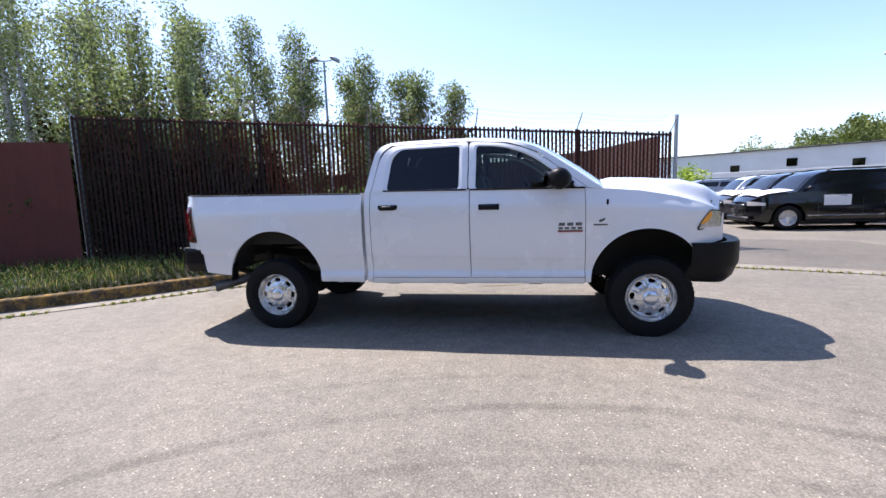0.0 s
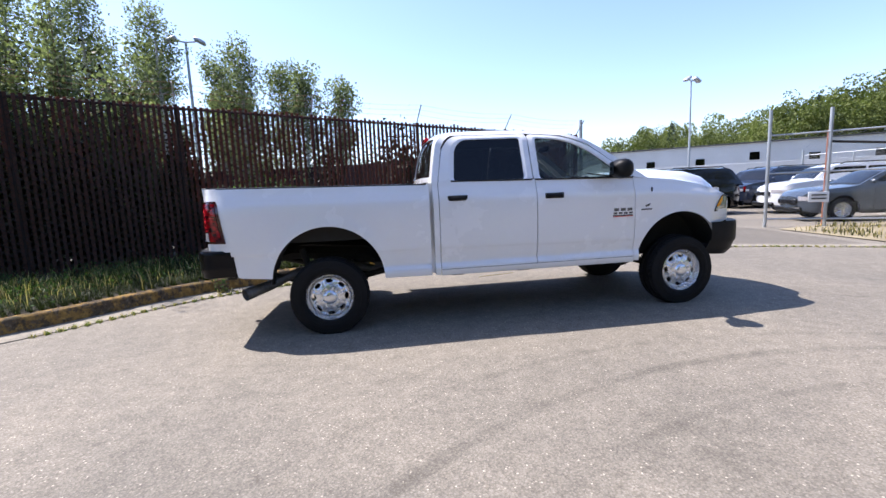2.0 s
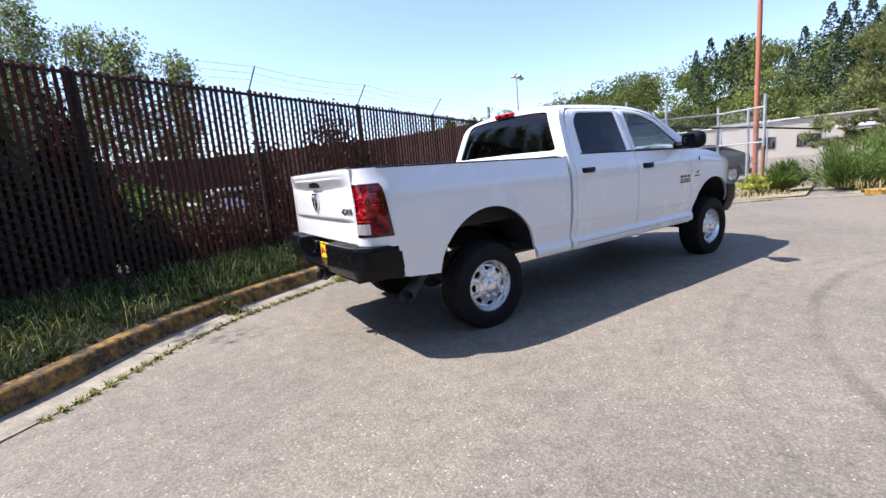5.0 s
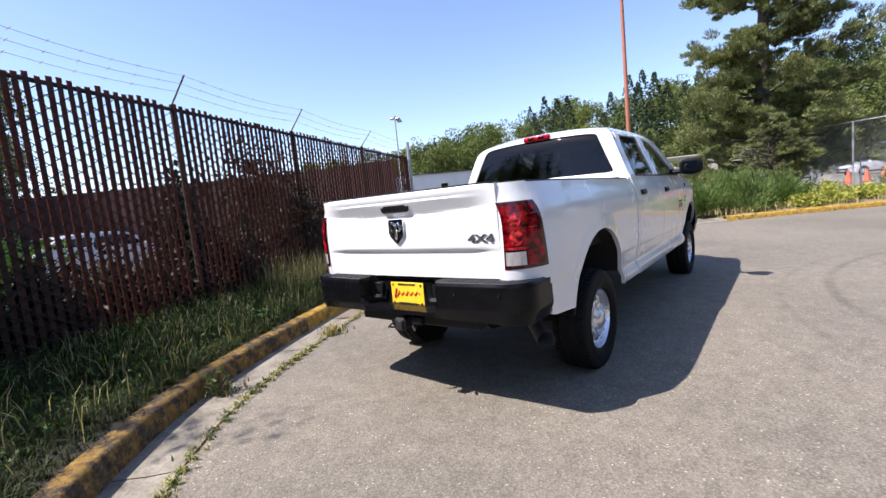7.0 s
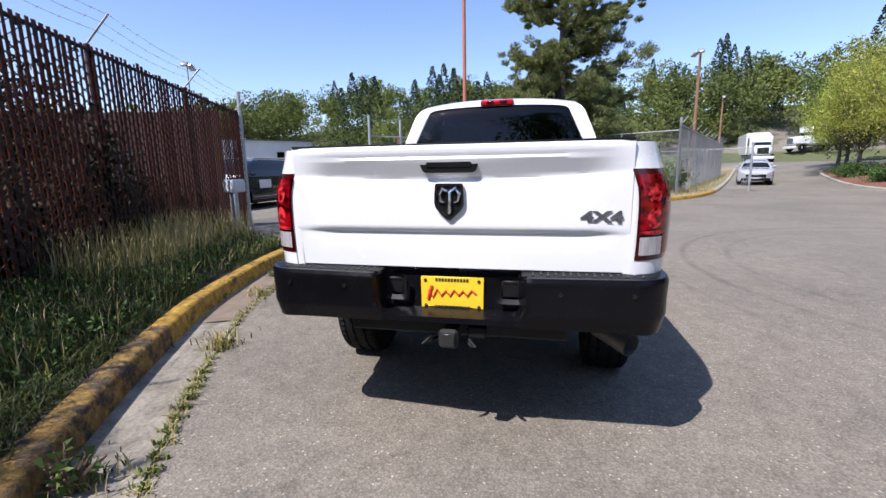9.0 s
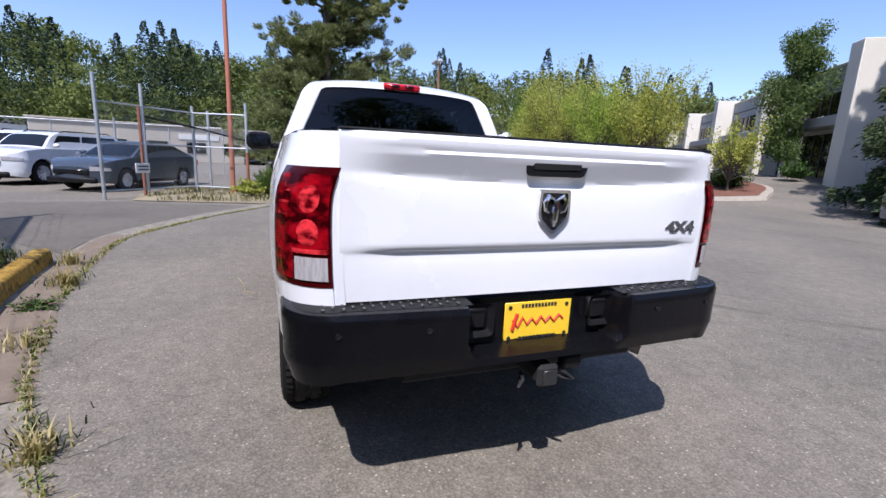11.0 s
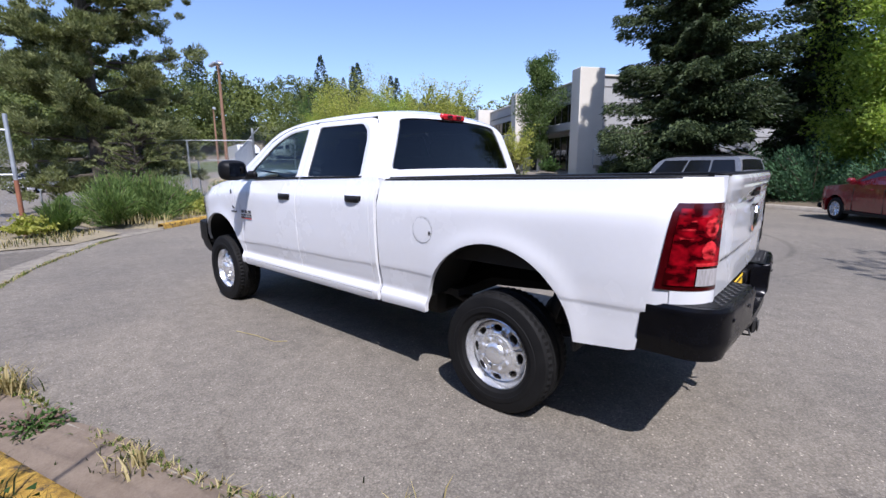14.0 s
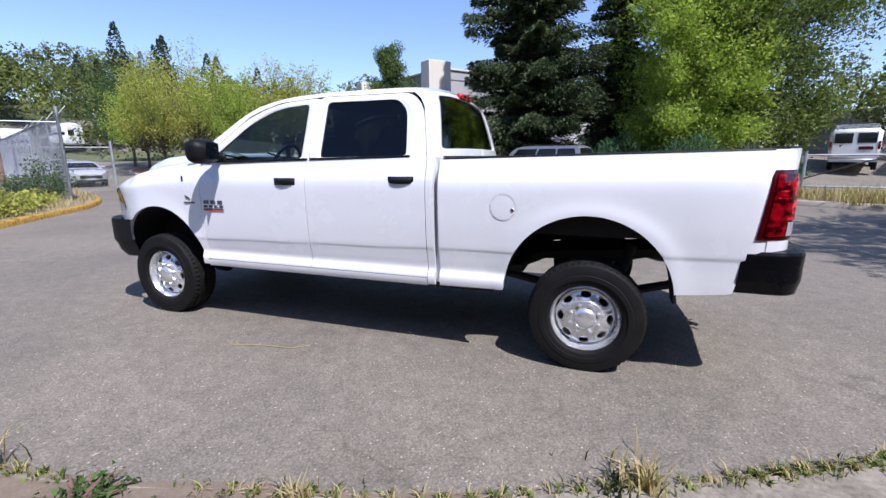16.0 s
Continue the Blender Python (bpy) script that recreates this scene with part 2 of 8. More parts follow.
M_SEAT = surface("seat_vinyl", (0.05, 0.05, 0.052), (0.09, 0.088, 0.085), 6, 0.6, 0, 0.3, 90)
M_STEEL = surface("galvanised_steel", (0.33, 0.35, 0.36), (0.52, 0.54, 0.55), 4, 0.5, 0.7, 0.1, 60)
M_RUST = surface("rusty_steel", (0.17, 0.065, 0.035), (0.34, 0.14, 0.075), 3, 0.75, 0.2, 0.4, 50)
M_YELLOW = surface("yellow_card", (0.85, 0.52, 0.02), (0.95, 0.62, 0.03), 8, 0.4, 0, 0.0, 50)
M_REDINK = surface("red_ink", (0.62, 0.03, 0.02), (0.72, 0.05, 0.03), 8, 0.45, 0, 0.0, 50)
M_BLACKINK = surface("black_ink", (0.015, 0.015, 0.015), (0.03, 0.03, 0.03), 8, 0.45, 0, 0.0, 50)


# ---- mesh tools ----
class Shell:
    """Gathers vertices and faces of one mesh."""

    def __init__(self):
        self.v, self.f = [], []

    def add(self, verts, faces):
        k = len(self.v)
        self.v.extend([tuple(p) for p in verts])
        self.f.extend([tuple(i + k for i in q) for q in faces])
        return self

    def box(self, cx, cy, cz, sx, sy, sz, c=0.0, m=None):
        """A box by its middle and sizes, its edges chamfered by c."""
        h = (sx / 2, sy / 2, sz / 2)
        c = min(c, min(h) * 0.95)
        vs, at = [], {}
        for i in range(8):
            s = ((i & 1) * 2 - 1, (i >> 1 & 1) * 2 - 1, (i >> 2 & 1) * 2 - 1)
            for a in range(3 if c else 1):
                p = [s[k] * (h[k] - (c if c and k != a else 0)) for k in range(3)]
                at[i, a] = len(vs)
                vs.append(p)
        fs = []
        g = (lambda i, a: at[i, a]) if c else (lambda i, a: at[i, 0])
        for a in range(3):
            b, d = (a + 1) % 3, (a + 2) % 3
            for s in (0, 1):
                q = [s << a, s << a | 1 << b, s << a | 1 << b | 1 << d, s << a | 1 << d]
                q = q if s else q[::-1]
                fs.append([g(i, a) for i in q])
        if c:
            for a in range(3):
                b, d = (a + 1) % 3, (a + 2) % 3
                for sb in (0, 1):
                    for sd in (0, 1):
                        i0 = sb << b | sd << d
                        i1 = i0 | 1 << a
                        q = [g(i0, b), g(i1, b), g(i1, d), g(i0, d)]
                        fs.append(q if (sb ^ sd) else q[::-1])
            for i in range(8):
                par = (i & 1) ^ (i >> 1 & 1) ^ (i >> 2 & 1)
                q = [g(i, 0), g(i, 1), g(i, 2)]
                fs.append(q if par else q[::-1])
        mt = (Matrix.Translation((cx, cy, cz)) @ m) if m else Matrix.Translation((cx, cy, cz))
        return self.add([mt @ Vector(p) for p in vs], fs)

    def grid(self, fn, nu, nv, wrap=False, flip=False):
        """A sheet from fn(u, v), u and v from 0 to 1."""
        vs = [fn(i / nu, j / nv) for j in range(nv + 1) for i in range(nu + (0 if wrap else 1))]
        n = nu if wrap else nu + 1
        fs = []
        for j in range(nv):
            for i in range(nu):
                a, b = j * n + i, j * n + (i + 1) % n
                q = (a, b, b + n, a + n)
                fs.append(q[::-1] if flip else q)
        return self.add(vs, fs)

    def lathe(self, prof, n=32, m=None, axis="y"):
        """Turns a profile of (radius, along) round an axis."""
        def fn(u, v):
            r, h = prof[min(int(round(v * (len(prof) - 1))), len(prof) - 1)]
            a = u * 2 * math.pi
            p = Vector((r * math.cos(a), h, r * math.sin(a))) if axis == "y" else Vector((r * math.cos(a), r * math.sin(a), h))
            return m @ p if m else p
        return self.grid(fn, n, len(prof) - 1, wrap=True, flip=(axis == "y"))

    def tube(self, pts, r, n=8, close=True):
        """A round bar along points; r is one radius or one a point."""
        pts = [Vector(p) for p in pts]
        k0 = len(self.v)
        ref = None
        for i, p in enumerate(pts):
            d = (pts[min(i + 1, len(pts) - 1)] - pts[max(i - 1, 0)]).normalized()
            if ref is None:
                ref = d.cross(Vector((0, 0, 1)) if abs(d.z) < 0.9 else Vector((1, 0, 0))).normalized()
            ref = (ref - d * ref.dot(d)).normalized()
            s = d.cross(ref)
            rr = r[i] if isinstance(r, (list, tuple)) else r
            for k in range(n):
                a = 2 * math.pi * k / n
                self.v.append(tuple(p + (ref * math.cos(a) + s * math.sin(a)) * rr))
        for i in range(len(pts) - 1):
            for k in range(n):
                a, b = k0 + i * n + k, k0 + i * n + (k + 1) % n
                self.f.append((a, b, b + n, a + n))
        if close:
            self.f.append(tuple(k0 + k for k in range(n))[::-1])
            self.f.append(tuple(k0 + (len(pts) - 1) * n + k for k in range(n)))
        return self

    def strip(self, outer, inner, closed=True):
        """A band between two lines of equally many points."""
        n = len(outer)
        k = n if closed else n - 1
        return self.add(list(outer) + list(inner), [(i, (i + 1) % n, n + (i + 1) % n, n + i) for i in range(k)])

    def prism(self, outline, lift):
        """A closed outline (points) pushed along a vector, capped at both ends."""
        n = len(outline)
        o = [Vector(p) for p in outline]
        l = Vector(lift)
        return self.add(o + [p + l for p in o], [tuple(range(n))[::-1], tuple(range(n, 2 * n))] + [(i, (i + 1) % n, n + (i + 1) % n, n + i) for i in range(n)])

    def mirror(self):
        """Adds the other side, y turned to -y."""
        n = len(self.v)
        self.v.extend([(x, -y, z) for x, y, z in self.v])
        self.f.extend([tuple(i + n for i in q)[::-1] for q in self.f])
        return self

    def moved(self, m):
        self.v = [tuple(m @ Vector(p)) for p in self.v]
        return self


def mesh_of(name, sh, material, smooth=True, angle=38):
    me = bpy.data.meshes.new(name)
    me.from_pydata(sh.v, [], sh.f)
    me.validate()
    for mt in (material if isinstance(material, (list, tuple)) else (material,)):
        me.materials.append(mt)
    if smooth:
        me.shade_smooth()
        me.set_sharp_from_angle(angle=radians(angle))
    return me


def part(name, sh, material, parent=None, label="", smooth=True, angle=38, fix=True, weld=False):
    """One mesh object under a thing or a part."""
    me = mesh_of(name, sh, material, smooth, angle)
    if fix:
        bm = bmesh.new()
        bm.from_mesh(me)
        if weld:
            bmesh.ops.remove_doubles(bm, verts=bm.verts, dist=0.0008)
        bmesh.ops.recalc_face_normals(bm, faces=bm.faces)
        bm.to_mesh(me)
        bm.free()
    ob = new(name, me)
    ob.parent = parent
    if label:
        tagged(ob, label)
    return ob


def empty(name, m, label, category, group="", kind=""):
    e = new(name)
    e.empty_display_size = 0.2
    e.matrix_world = m
    return tagged(e, label, category, group, kind)


def raw_mesh(name, verts, faces, material, smooth=False):
    """A large mesh straight from arrays; faces all have the same count of corners."""
    verts, faces = np.asarray(verts, np.float32), np.asarray(faces, np.int32)
    me = bpy.data.meshes.new(name)
    nf, k = faces.shape
    me.vertices.add(len(verts))
    me.vertices.foreach_set("co", verts.ravel())
    me.loops.add(nf * k)
    me.loops.foreach_set("vertex_index", faces.ravel())
    me.polygons.add(nf)
    me.polygons.foreach_set("loop_start", np.arange(0, nf * k, k, dtype=np.int32))
    me.update(calc_edges=True)
    me.materials.append(material)
    if smooth:
        me.shade_smooth()
    return me


def spline(pts, n):
    """n points along a smooth line through pts (Catmull-Rom), evenly by length."""
    P = np.array(pts, float)
    P = np.vstack([2 * P[0] - P[1], P, 2 * P[-1] - P[-2]])
    out = []
    for i in range(1, len(P) - 2):
        for t in np.linspace(0, 1, 24, endpoint=False):
            a, b, c, d = P[i - 1], P[i], P[i + 1], P[i + 2]
            out.append(0.5 * (2 * b + (c - a) * t + (2 * a - 5 * b + 4 * c - d) * t * t + (3 * b - a - 3 * c + d) * t ** 3))
    out.append(P[-2])
    out = np.array(out)
    s = np.r_[0, np.cumsum(np.linalg.norm(np.diff(out, axis=0), axis=1))]
    q = np.linspace(0, s[-1], n)
    return np.stack([np.interp(q, s, out[:, k]) for k in range(P.shape[1])], 1)


def even(pts, n, closed=False):
    """n points evenly along straight legs through pts."""
    P = np.array(list(pts) + ([pts[0]] if closed else []), float)
    s = np.r_[0, np.cumsum(np.linalg.norm(np.diff(P, axis=0), axis=1))]
    q = np.linspace(0, s[-1], n, endpoint=not closed)
    return np.stack([np.interp(q, s, P[:, k]) for k in range(P.shape[1])], 1)


def rounded(pts, r, k=5):
    """A closed outline with its corners rounded by r (one, or one a corner)."""
    out, n = [], len(pts)
    for i in range(n):
        p, a, b = (np.array(pts[j % n], float) for j in (i, i - 1, i + 1))
        rr = r[i] if isinstance(r, (list, tuple)) else r
        da, db = a - p, b - p
        la, lb = np.linalg.norm(da), np.linalg.norm(db)
        q = min(rr, la * 0.45, lb * 0.45)
        s, e = p + da / la * q, p + db / lb * q
        for t in np.linspace(0, 1, k):
            out.append((1 - t) ** 2 * s + 2 * t * (1 - t) * p + t * t * e)
    return out
# ---- ground ----
def rise(x, y):
    """Height of the ground: level round the truck, climbing towards the far drive and the wooded hill."""
    d = 0.3 * min(x, 14.0) - 0.95 * y
    t = min(1.0, max(0.0, (d - 17.0) / 12.0))
    h = 1.3 * t * t * (3 - 2 * t)
    r, a = math.hypot(x, y), math.degrees(math.atan2(y, x))
    if r > 58:
        k = min(1.0, (r - 58) / 60.0)
        w = max(0.0, min(1.0, (a + 60) / 25)) * max(0.0, min(1.0, (66 - a) / 45)) ** 1.1
        h = max(h, 13.0 * k * k * (3 - 2 * k) * w)
    return h


sh = Shell()
def ground_pt(u, v):
    r = 2.0 * (750.0 ** v)
    a = 2 * math.pi * u
    x, y = r * math.cos(a), r * math.sin(a)
    return (x, y, rise(x, y) - 0.06)
sh.grid(ground_pt, 96, 60, wrap=True)
tagged(part("ground", sh, M_FARGROUND, fix=False), "far dry grass and earth around the yard", "ground", kind="structure")
sh = Shell()
sh.grid(lambda u, v: ((lambda x, y: (x, y, rise(x, y)))(-70 + 150 * u, -62 + 124 * v)), 100, 84)
tagged(part("road", sh, M_ASPHALT, fix=False), "worn grey asphalt with exposed stones and thin cracks", "road", kind="structure")

# edge of the asphalt along the verge, then the flush gutter past the gate, then the far kerb
EDGE = spline([(-22.0, -5.2), (-14.0, -4.6), (-8.6, -3.6), (-5.8, -2.3), (-4.36, -1.13), (-3.12, -0.03), (-2.47, 0.69), (-1.81, 1.27), (-1.03, 1.72), (-0.22, 2.11), (0.49, 2.42), (1.3, 2.66), (2.2, 2.88), (3.34, 3.06), (4.5, 3.17), (5.6, 3.1),
               (7.55, 2.36), (9.0, 1.55), (10.25, 0.75), (11.2, -0.55), (12.0, -1.6), (12.9, -2.8), (15.0, -5.55), (18.0, -7.6), (24.0, -10.2), (34, -14.2), (52, -21.5)], 700)


def edge_normal(i):
    d = EDGE[min(i + 1, len(EDGE) - 1)] - EDGE[max(i - 1, 0)]
    d = d / np.linalg.norm(d)
    return np.array([-d[1], d[0]])


NRM = np.array([edge_normal(i) for i in range(len(EDGE))])


def near_edge(x):
    return int(np.argmin(np.abs(EDGE[:, 0] - x)))


def sweep(i0, i1, prof, step=2):
    """A profile of (offset to the left, height) drawn along the asphalt's edge."""
    sh = Shell()
    ids = list(range(i0, i1, step)) + [i1]
    vs = []
    for i in ids:
        for o, z in prof:
            p = EDGE[i] + NRM[i] * o
            vs.append((p[0], p[1], z + rise(p[0], p[1])))
    n = len(prof)
    return sh.add(vs, [(a * n + b, (a + 1) * n + b, (a + 1) * n + b + 1, a * n + b + 1) for a in range(len(ids) - 1) for b in range(n - 1)])


K_END, K_FAR = near_edge(3.75), near_edge(11.3)
# gutter slabs, one after another with open joints
gutter = empty("gutter", Matrix.Identity(4), "pale concrete gutter with weeds in its joint", "gutter", kind="structure")
i = 0
random.seed(5)
while i < near_edge(11.0):
    n = 9 + random.randrange(2)
    z = 0.010 + random.uniform(-0.003, 0.004)
    part("slab", sweep(i, min(i + n, 690), [(-0.05, -0.03), (-0.045, z), (0.13, z - 0.006), (0.33, z + 0.004), (0.334, -0.03)], 1), M_CONCRETE, gutter, angle=60)
    i += n
# kerb stones: near verge with worn yellow paint
kerb = empty("kerb", Matrix.Identity(4), "concrete kerb with worn yellow paint", "kerb", kind="structure")
KP = [(0.32, -0.02), (0.335, 0.140), (0.350, 0.166), (0.375, 0.175), (0.475, 0.177), (0.495, 0.165), (0.50, 0.05)]
i = 0
while i < K_END:
    n = min(20, K_END - i)
    if n > 1:
        part("kerb_stone", sweep(i, i + n, KP, 1), M_KERB if EDGE[i][0] > -0.9 else M_KERB_WORN, kerb, angle=60)
    i += n
far_kerb = empty("far_kerb", Matrix.Identity(4), "yellow painted concrete kerb in front of shrubs", "kerb", kind="structure")
i = K_FAR
while i < 690:
    n = min(24, 692 - i)
    part("kerb_stone", sweep(i, i + n, [(0.04, -0.02), (0.05, 0.10), (0.075, 0.135), (0.19, 0.14), (0.205, 0.05)], 2), M_KERB if i < near_edge(19) else M_KERB_BARE, far_kerb, angle=60)
    i += n

# fence line and verge behind the kerb
F0, F1 = np.array([-6.45, 2.53]), np.array([6.15, 6.36])
FDIR = (F1 - F0) / np.linalg.norm(F1 - F0)
FNRM = np.array([-FDIR[1], FDIR[0]])
FLEN = float(np.linalg.norm(F1 - F0))


def fence_y(x):
    if x < F0[0]:
        return F0[1] + (x - F0[0]) * 0.62
    return F0[1] + (x - F0[0]) * FDIR[1] / FDIR[0]


def verge_z(o, t):
    return 0.165 + 0.08 * t + 0.03 * noise.noise((o * 0.9, t * 4.0, 3.0))


sh = Shell()
vi = list(range(0, K_END + 1, 4))
rows = 14
for a, i in enumerate(vi):
    p0 = EDGE[i] + NRM[i] * 0.49
    p1 = np.array([p0[0] - 1.0, fence_y(p0[0] - 1.0) + 2.2])
    if i > K_END - 60:
        k = (i - (K_END - 60)) / 60
        p1 = p1 * (1 - k) + np.array([6.9, 7.4]) * k
    for j in range(rows + 1):
        t = j / rows
        q = p0 * (1 - t) + p1 * t
        edge_drop = 0.12 if (i >= K_END - 2) else 0.0
        sh.v.append((q[0], q[1], verge_z(q[0], t) - edge_drop))
for a in range(len(vi) - 1):
    for j in range(rows):
        b = a * (rows + 1) + j
        sh.f.append((b, b + rows + 1, b + rows + 2, b + 1))
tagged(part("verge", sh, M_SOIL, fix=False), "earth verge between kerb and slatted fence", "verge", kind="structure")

# verge with shrubs on the far side of the gate
sh = Shell()
vj = list(range(K_FAR, 690, 6))
for a, i in enumerate(vj):
    p0 = EDGE[i] + NRM[i] * 0.20
    p1 = p0 + NRM[i] * (3.2 if EDGE[i][0] > 17 else 5.2) if i > K_FAR + 30 else p0 + np.array([1.0, 1.0]) * (1.0 + 0.12 * (i - K_FAR))
    for j in range(7):
        t = j / 6
        q = p0 * (1 - t) + p1 * t
        sh.v.append((q[0], q[1], (0.125 + 0.05 * math.sin(math.pi * t) + 0.03 * noise.noise((q[0], q[1], 0))) * min(1.0, a / 4) - (0.02 if a == 0 else 0.0) + rise(q[0], q[1])))
for a in range(len(vj) - 1):
    for j in range(6):
        b = a * 7 + j
        sh.f.append((b, b + 7, b + 8, b + 1))
tagged(part("shrub_verge", sh, M_DRY, fix=False), "dry earth verge with weeds beside the yard fence", "verge", kind="structure")
sh = Shell()
sh.add([(10.6, 4.4, 0.02), (10.1, 1.35, 0.02), (11.0, 0.3, 0.05), (14.5, 1.2, 0.06), (14.4, 4.0, 0.04), (12.2, 4.6, 0.03)], [(0, 1, 2, 3, 4, 5)])
tagged(part("gate_verge", sh, M_DRY, fix=False), "dry weedy patch round the gate posts", "verge", kind="structure")
# newer asphalt of the drive to the gate
sh = Shell()
dr = [EDGE[i] + NRM[i] * 0.36 for i in range(near_edge(4.2), near_edge(9.9), 6)]
sh.add([(p[0], p[1], 0.006) for p in dr] + [(10.4, 4.6, 0.006), (10.2, 6.6, 0.006), (7.6, 7.6, 0.006), (6.2, 5.6, 0.006)], [tuple(range(len(dr) + 4))])
tagged(part("driveway", sh, M_ASPHALT_DARK, fix=False), "darker asphalt drive to the yard gate", "driveway", kind="structure")

# verge on the other side of the road, with its kerb
V3 = spline([(-30.0, -12.0), (-14.0, -10.5), (-8.0, -10.0), (-5.2, -11.0), (-4.2, -12.6), (-2.6, -14.6), (-0.2, -16.3), (2.4, -17.4), (5.4, -18.3), (6.8, -19.2), (6.6, -20.6), (4.5, -26)], 160)
sh = Shell()
for i in range(160):
    d = V3[min(i + 1, 159)] - V3[max(i - 1, 0)]
    n = np.array([d[1], -d[0]]) / np.linalg.norm(d) * -1
    for o, z in ((0, -0.02), (0.02, 0.13), (0.05, 0.15), (0.16, 0.15), (0.17, 0.1)):
        p = V3[i] - n * o
        sh.v.append((p[0], p[1], z + rise(p[0], p[1])))
for a in range(159):
    for b in range(4):
        sh.f.append((a * 5 + b, (a + 1) * 5 + b, (a + 1) * 5 + b + 1, a * 5 + b + 1))
tagged(part("kerb_opposite", sh, M_KERB_BARE, fix=False, angle=60), "bare concrete kerb in front of evergreen bushes", "kerb", kind="structure")
sh = Shell()
for i in range(160):
    d = V3[min(i + 1, 159)] - V3[max(i - 1, 0)]
    n = np.array([d[1], -d[0]]) / np.linalg.norm(d)
    far = np.array([-6.0, -44.0]) if i > 84 else V3[i] + n * 4.5
    for j in range(6):
        t = j / 5
        p = (V3[i] + n * 0.16) * (1 - t ** 1.5) + far * t ** 1.5
        sh.v.append((p[0], p[1], 0.13 + rise(p[0], p[1]) + (0.25 * min(1, t * 3) if i > 84 else -0.10 * t)))
for a in range(159):
    for b in range(5):
        sh.f.append((a * 6 + b, (a + 1) * 6 + b, (a + 1) * 6 + b + 1, a * 6 + b + 1))
M_BANK = surface("bank_earth", (0.07, 0.052, 0.034), (0.19, 0.155, 0.10), 2.2, 0.95, 0, 0.9, 35)
tagged(part("planted_bank", sh, M_BANK, fix=False), "bark and dry earth under evergreen bushes", "verge", kind="structure")
# island with maples
M_BARK_MULCH = surface("bark_mulch", (0.10, 0.04, 0.025), (0.22, 0.10, 0.06), 9, 0.95, 0, 0.9, 50)
isl = spline([(10.3, -18.4), (11.6, -16.6), (15, -14.9), (20, -14.7), (26, -16.4), (33, -19.5), (31, -22.0), (24, -21.2), (17, -21.5), (12, -20.8), (10.3, -18.4)], 90)
ci = isl.mean(0)
sh = Shell()
for k, z in ((1.0, -0.02), (0.995, 0.13), (0.98, 0.15), (0.965, 0.15)):
    sh.v.extend([(*(ci + (p - ci) * k), z + rise(*(ci + (p - ci) * k))) for p in isl])
for a in range(3):
    for b in range(89):
        sh.f.append((a * 90 + b, a * 90 + b + 1, (a + 1) * 90 + b + 1, (a + 1) * 90 + b))
tagged(part("kerb_island", sh, M_KERB_BARE, fix=False), "concrete kerb round a planted island", "kerb", kind="structure")
sh = Shell()
for k in (0.965, 0.7, 0.35, 0.02):
    sh.v.extend([(*(ci + (p - ci) * k), 0.15 + 0.25 * (1 - k) + rise(*(ci + (p - ci) * k))) for p in isl])
for a in range(3):
    for b in range(89):
        sh.f.append((a * 90 + b, a * 90 + b + 1, (a + 1) * 90 + b + 1, (a + 1) * 90 + b))
tagged(part("planted_island", sh, M_BARK_MULCH, fix=False), "red bark mulch island under maples", "verge", kind="structure")
# ---- plants ----
M_BARK = surface("bark", (0.05, 0.04, 0.03), (0.14, 0.115, 0.09), 5, 0.9, 0, 0.9, 40)
M_BARK_PALE = surface("birch_bark", (0.20, 0.19, 0.17), (0.55, 0.53, 0.50), 4, 0.8, 0, 0.5, 30, stretch=(1, 1, 4))
M_POPLAR = foliage("poplar_leaves", (0.07, 0.085, 0.045), (0.30, 0.33, 0.20), 0.46)
M_PINE = foliage("pine_needles", (0.026, 0.038, 0.016), (0.31, 0.33, 0.135), 0.2, patches=1.6, mix=0.68)
M_SPRUCE = foliage("spruce_needles", (0.014, 0.026, 0.012), (0.085, 0.110, 0.045), 0.15)
M_JUNIPER = foliage("juniper", (0.03, 0.07, 0.035), (0.10, 0.19, 0.085), 0.15)
M_MAPLE = foliage("maple_leaves", (0.20, 0.23, 0.04), (0.56, 0.53, 0.14), 0.45)
M_LIME = foliage("lime_leaves", (0.18, 0.26, 0.04), (0.45, 0.52, 0.11), 0.45)
M_BROAD = foliage("broad_leaves", (0.028, 0.06, 0.018), (0.11, 0.19, 0.05), 0.3)
M_OLIVE = foliage("olive_leaves", (0.05, 0.075, 0.022), (0.22, 0.265, 0.08), 0.35)
M_BIRCH = foliage("birch_leaves", (0.05, 0.085, 0.03), (0.17, 0.225, 0.075), 0.35)
M_FOREST = foliage("forest_leaves", (0.028, 0.045, 0.016), (0.22, 0.25, 0.07), 0.25, patches=0.12, mix=0.8)
# Leaves seen from their unlit side: that shade is put into the colour.
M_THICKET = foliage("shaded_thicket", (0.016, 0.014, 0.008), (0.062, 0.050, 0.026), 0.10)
M_FIR = foliage("forest_fir", (0.012, 0.024, 0.015), (0.050, 0.074, 0.038), 0.1)
# Verge shade is put into this green; M_JOINT holds the sunlit tone.
M_GRASS = foliage("grass_blades_shaded", (0.012, 0.019, 0.006), (0.064, 0.080, 0.026), 0.25)
M_JOINT = foliage("joint_weeds", (0.06, 0.09, 0.02), (0.22, 0.28, 0.07), 0.3)
M_STRAW = foliage("straw_blades", (0.28, 0.22, 0.10), (0.55, 0.46, 0.24), 0.35)
M_BROOM = foliage("broom_twigs", (0.06, 0.11, 0.03), (0.20, 0.27, 0.08), 0.3)
M_TWIG = surface("bare_twigs", (0.09, 0.055, 0.04), (0.2, 0.13, 0.10), 8, 0.9)
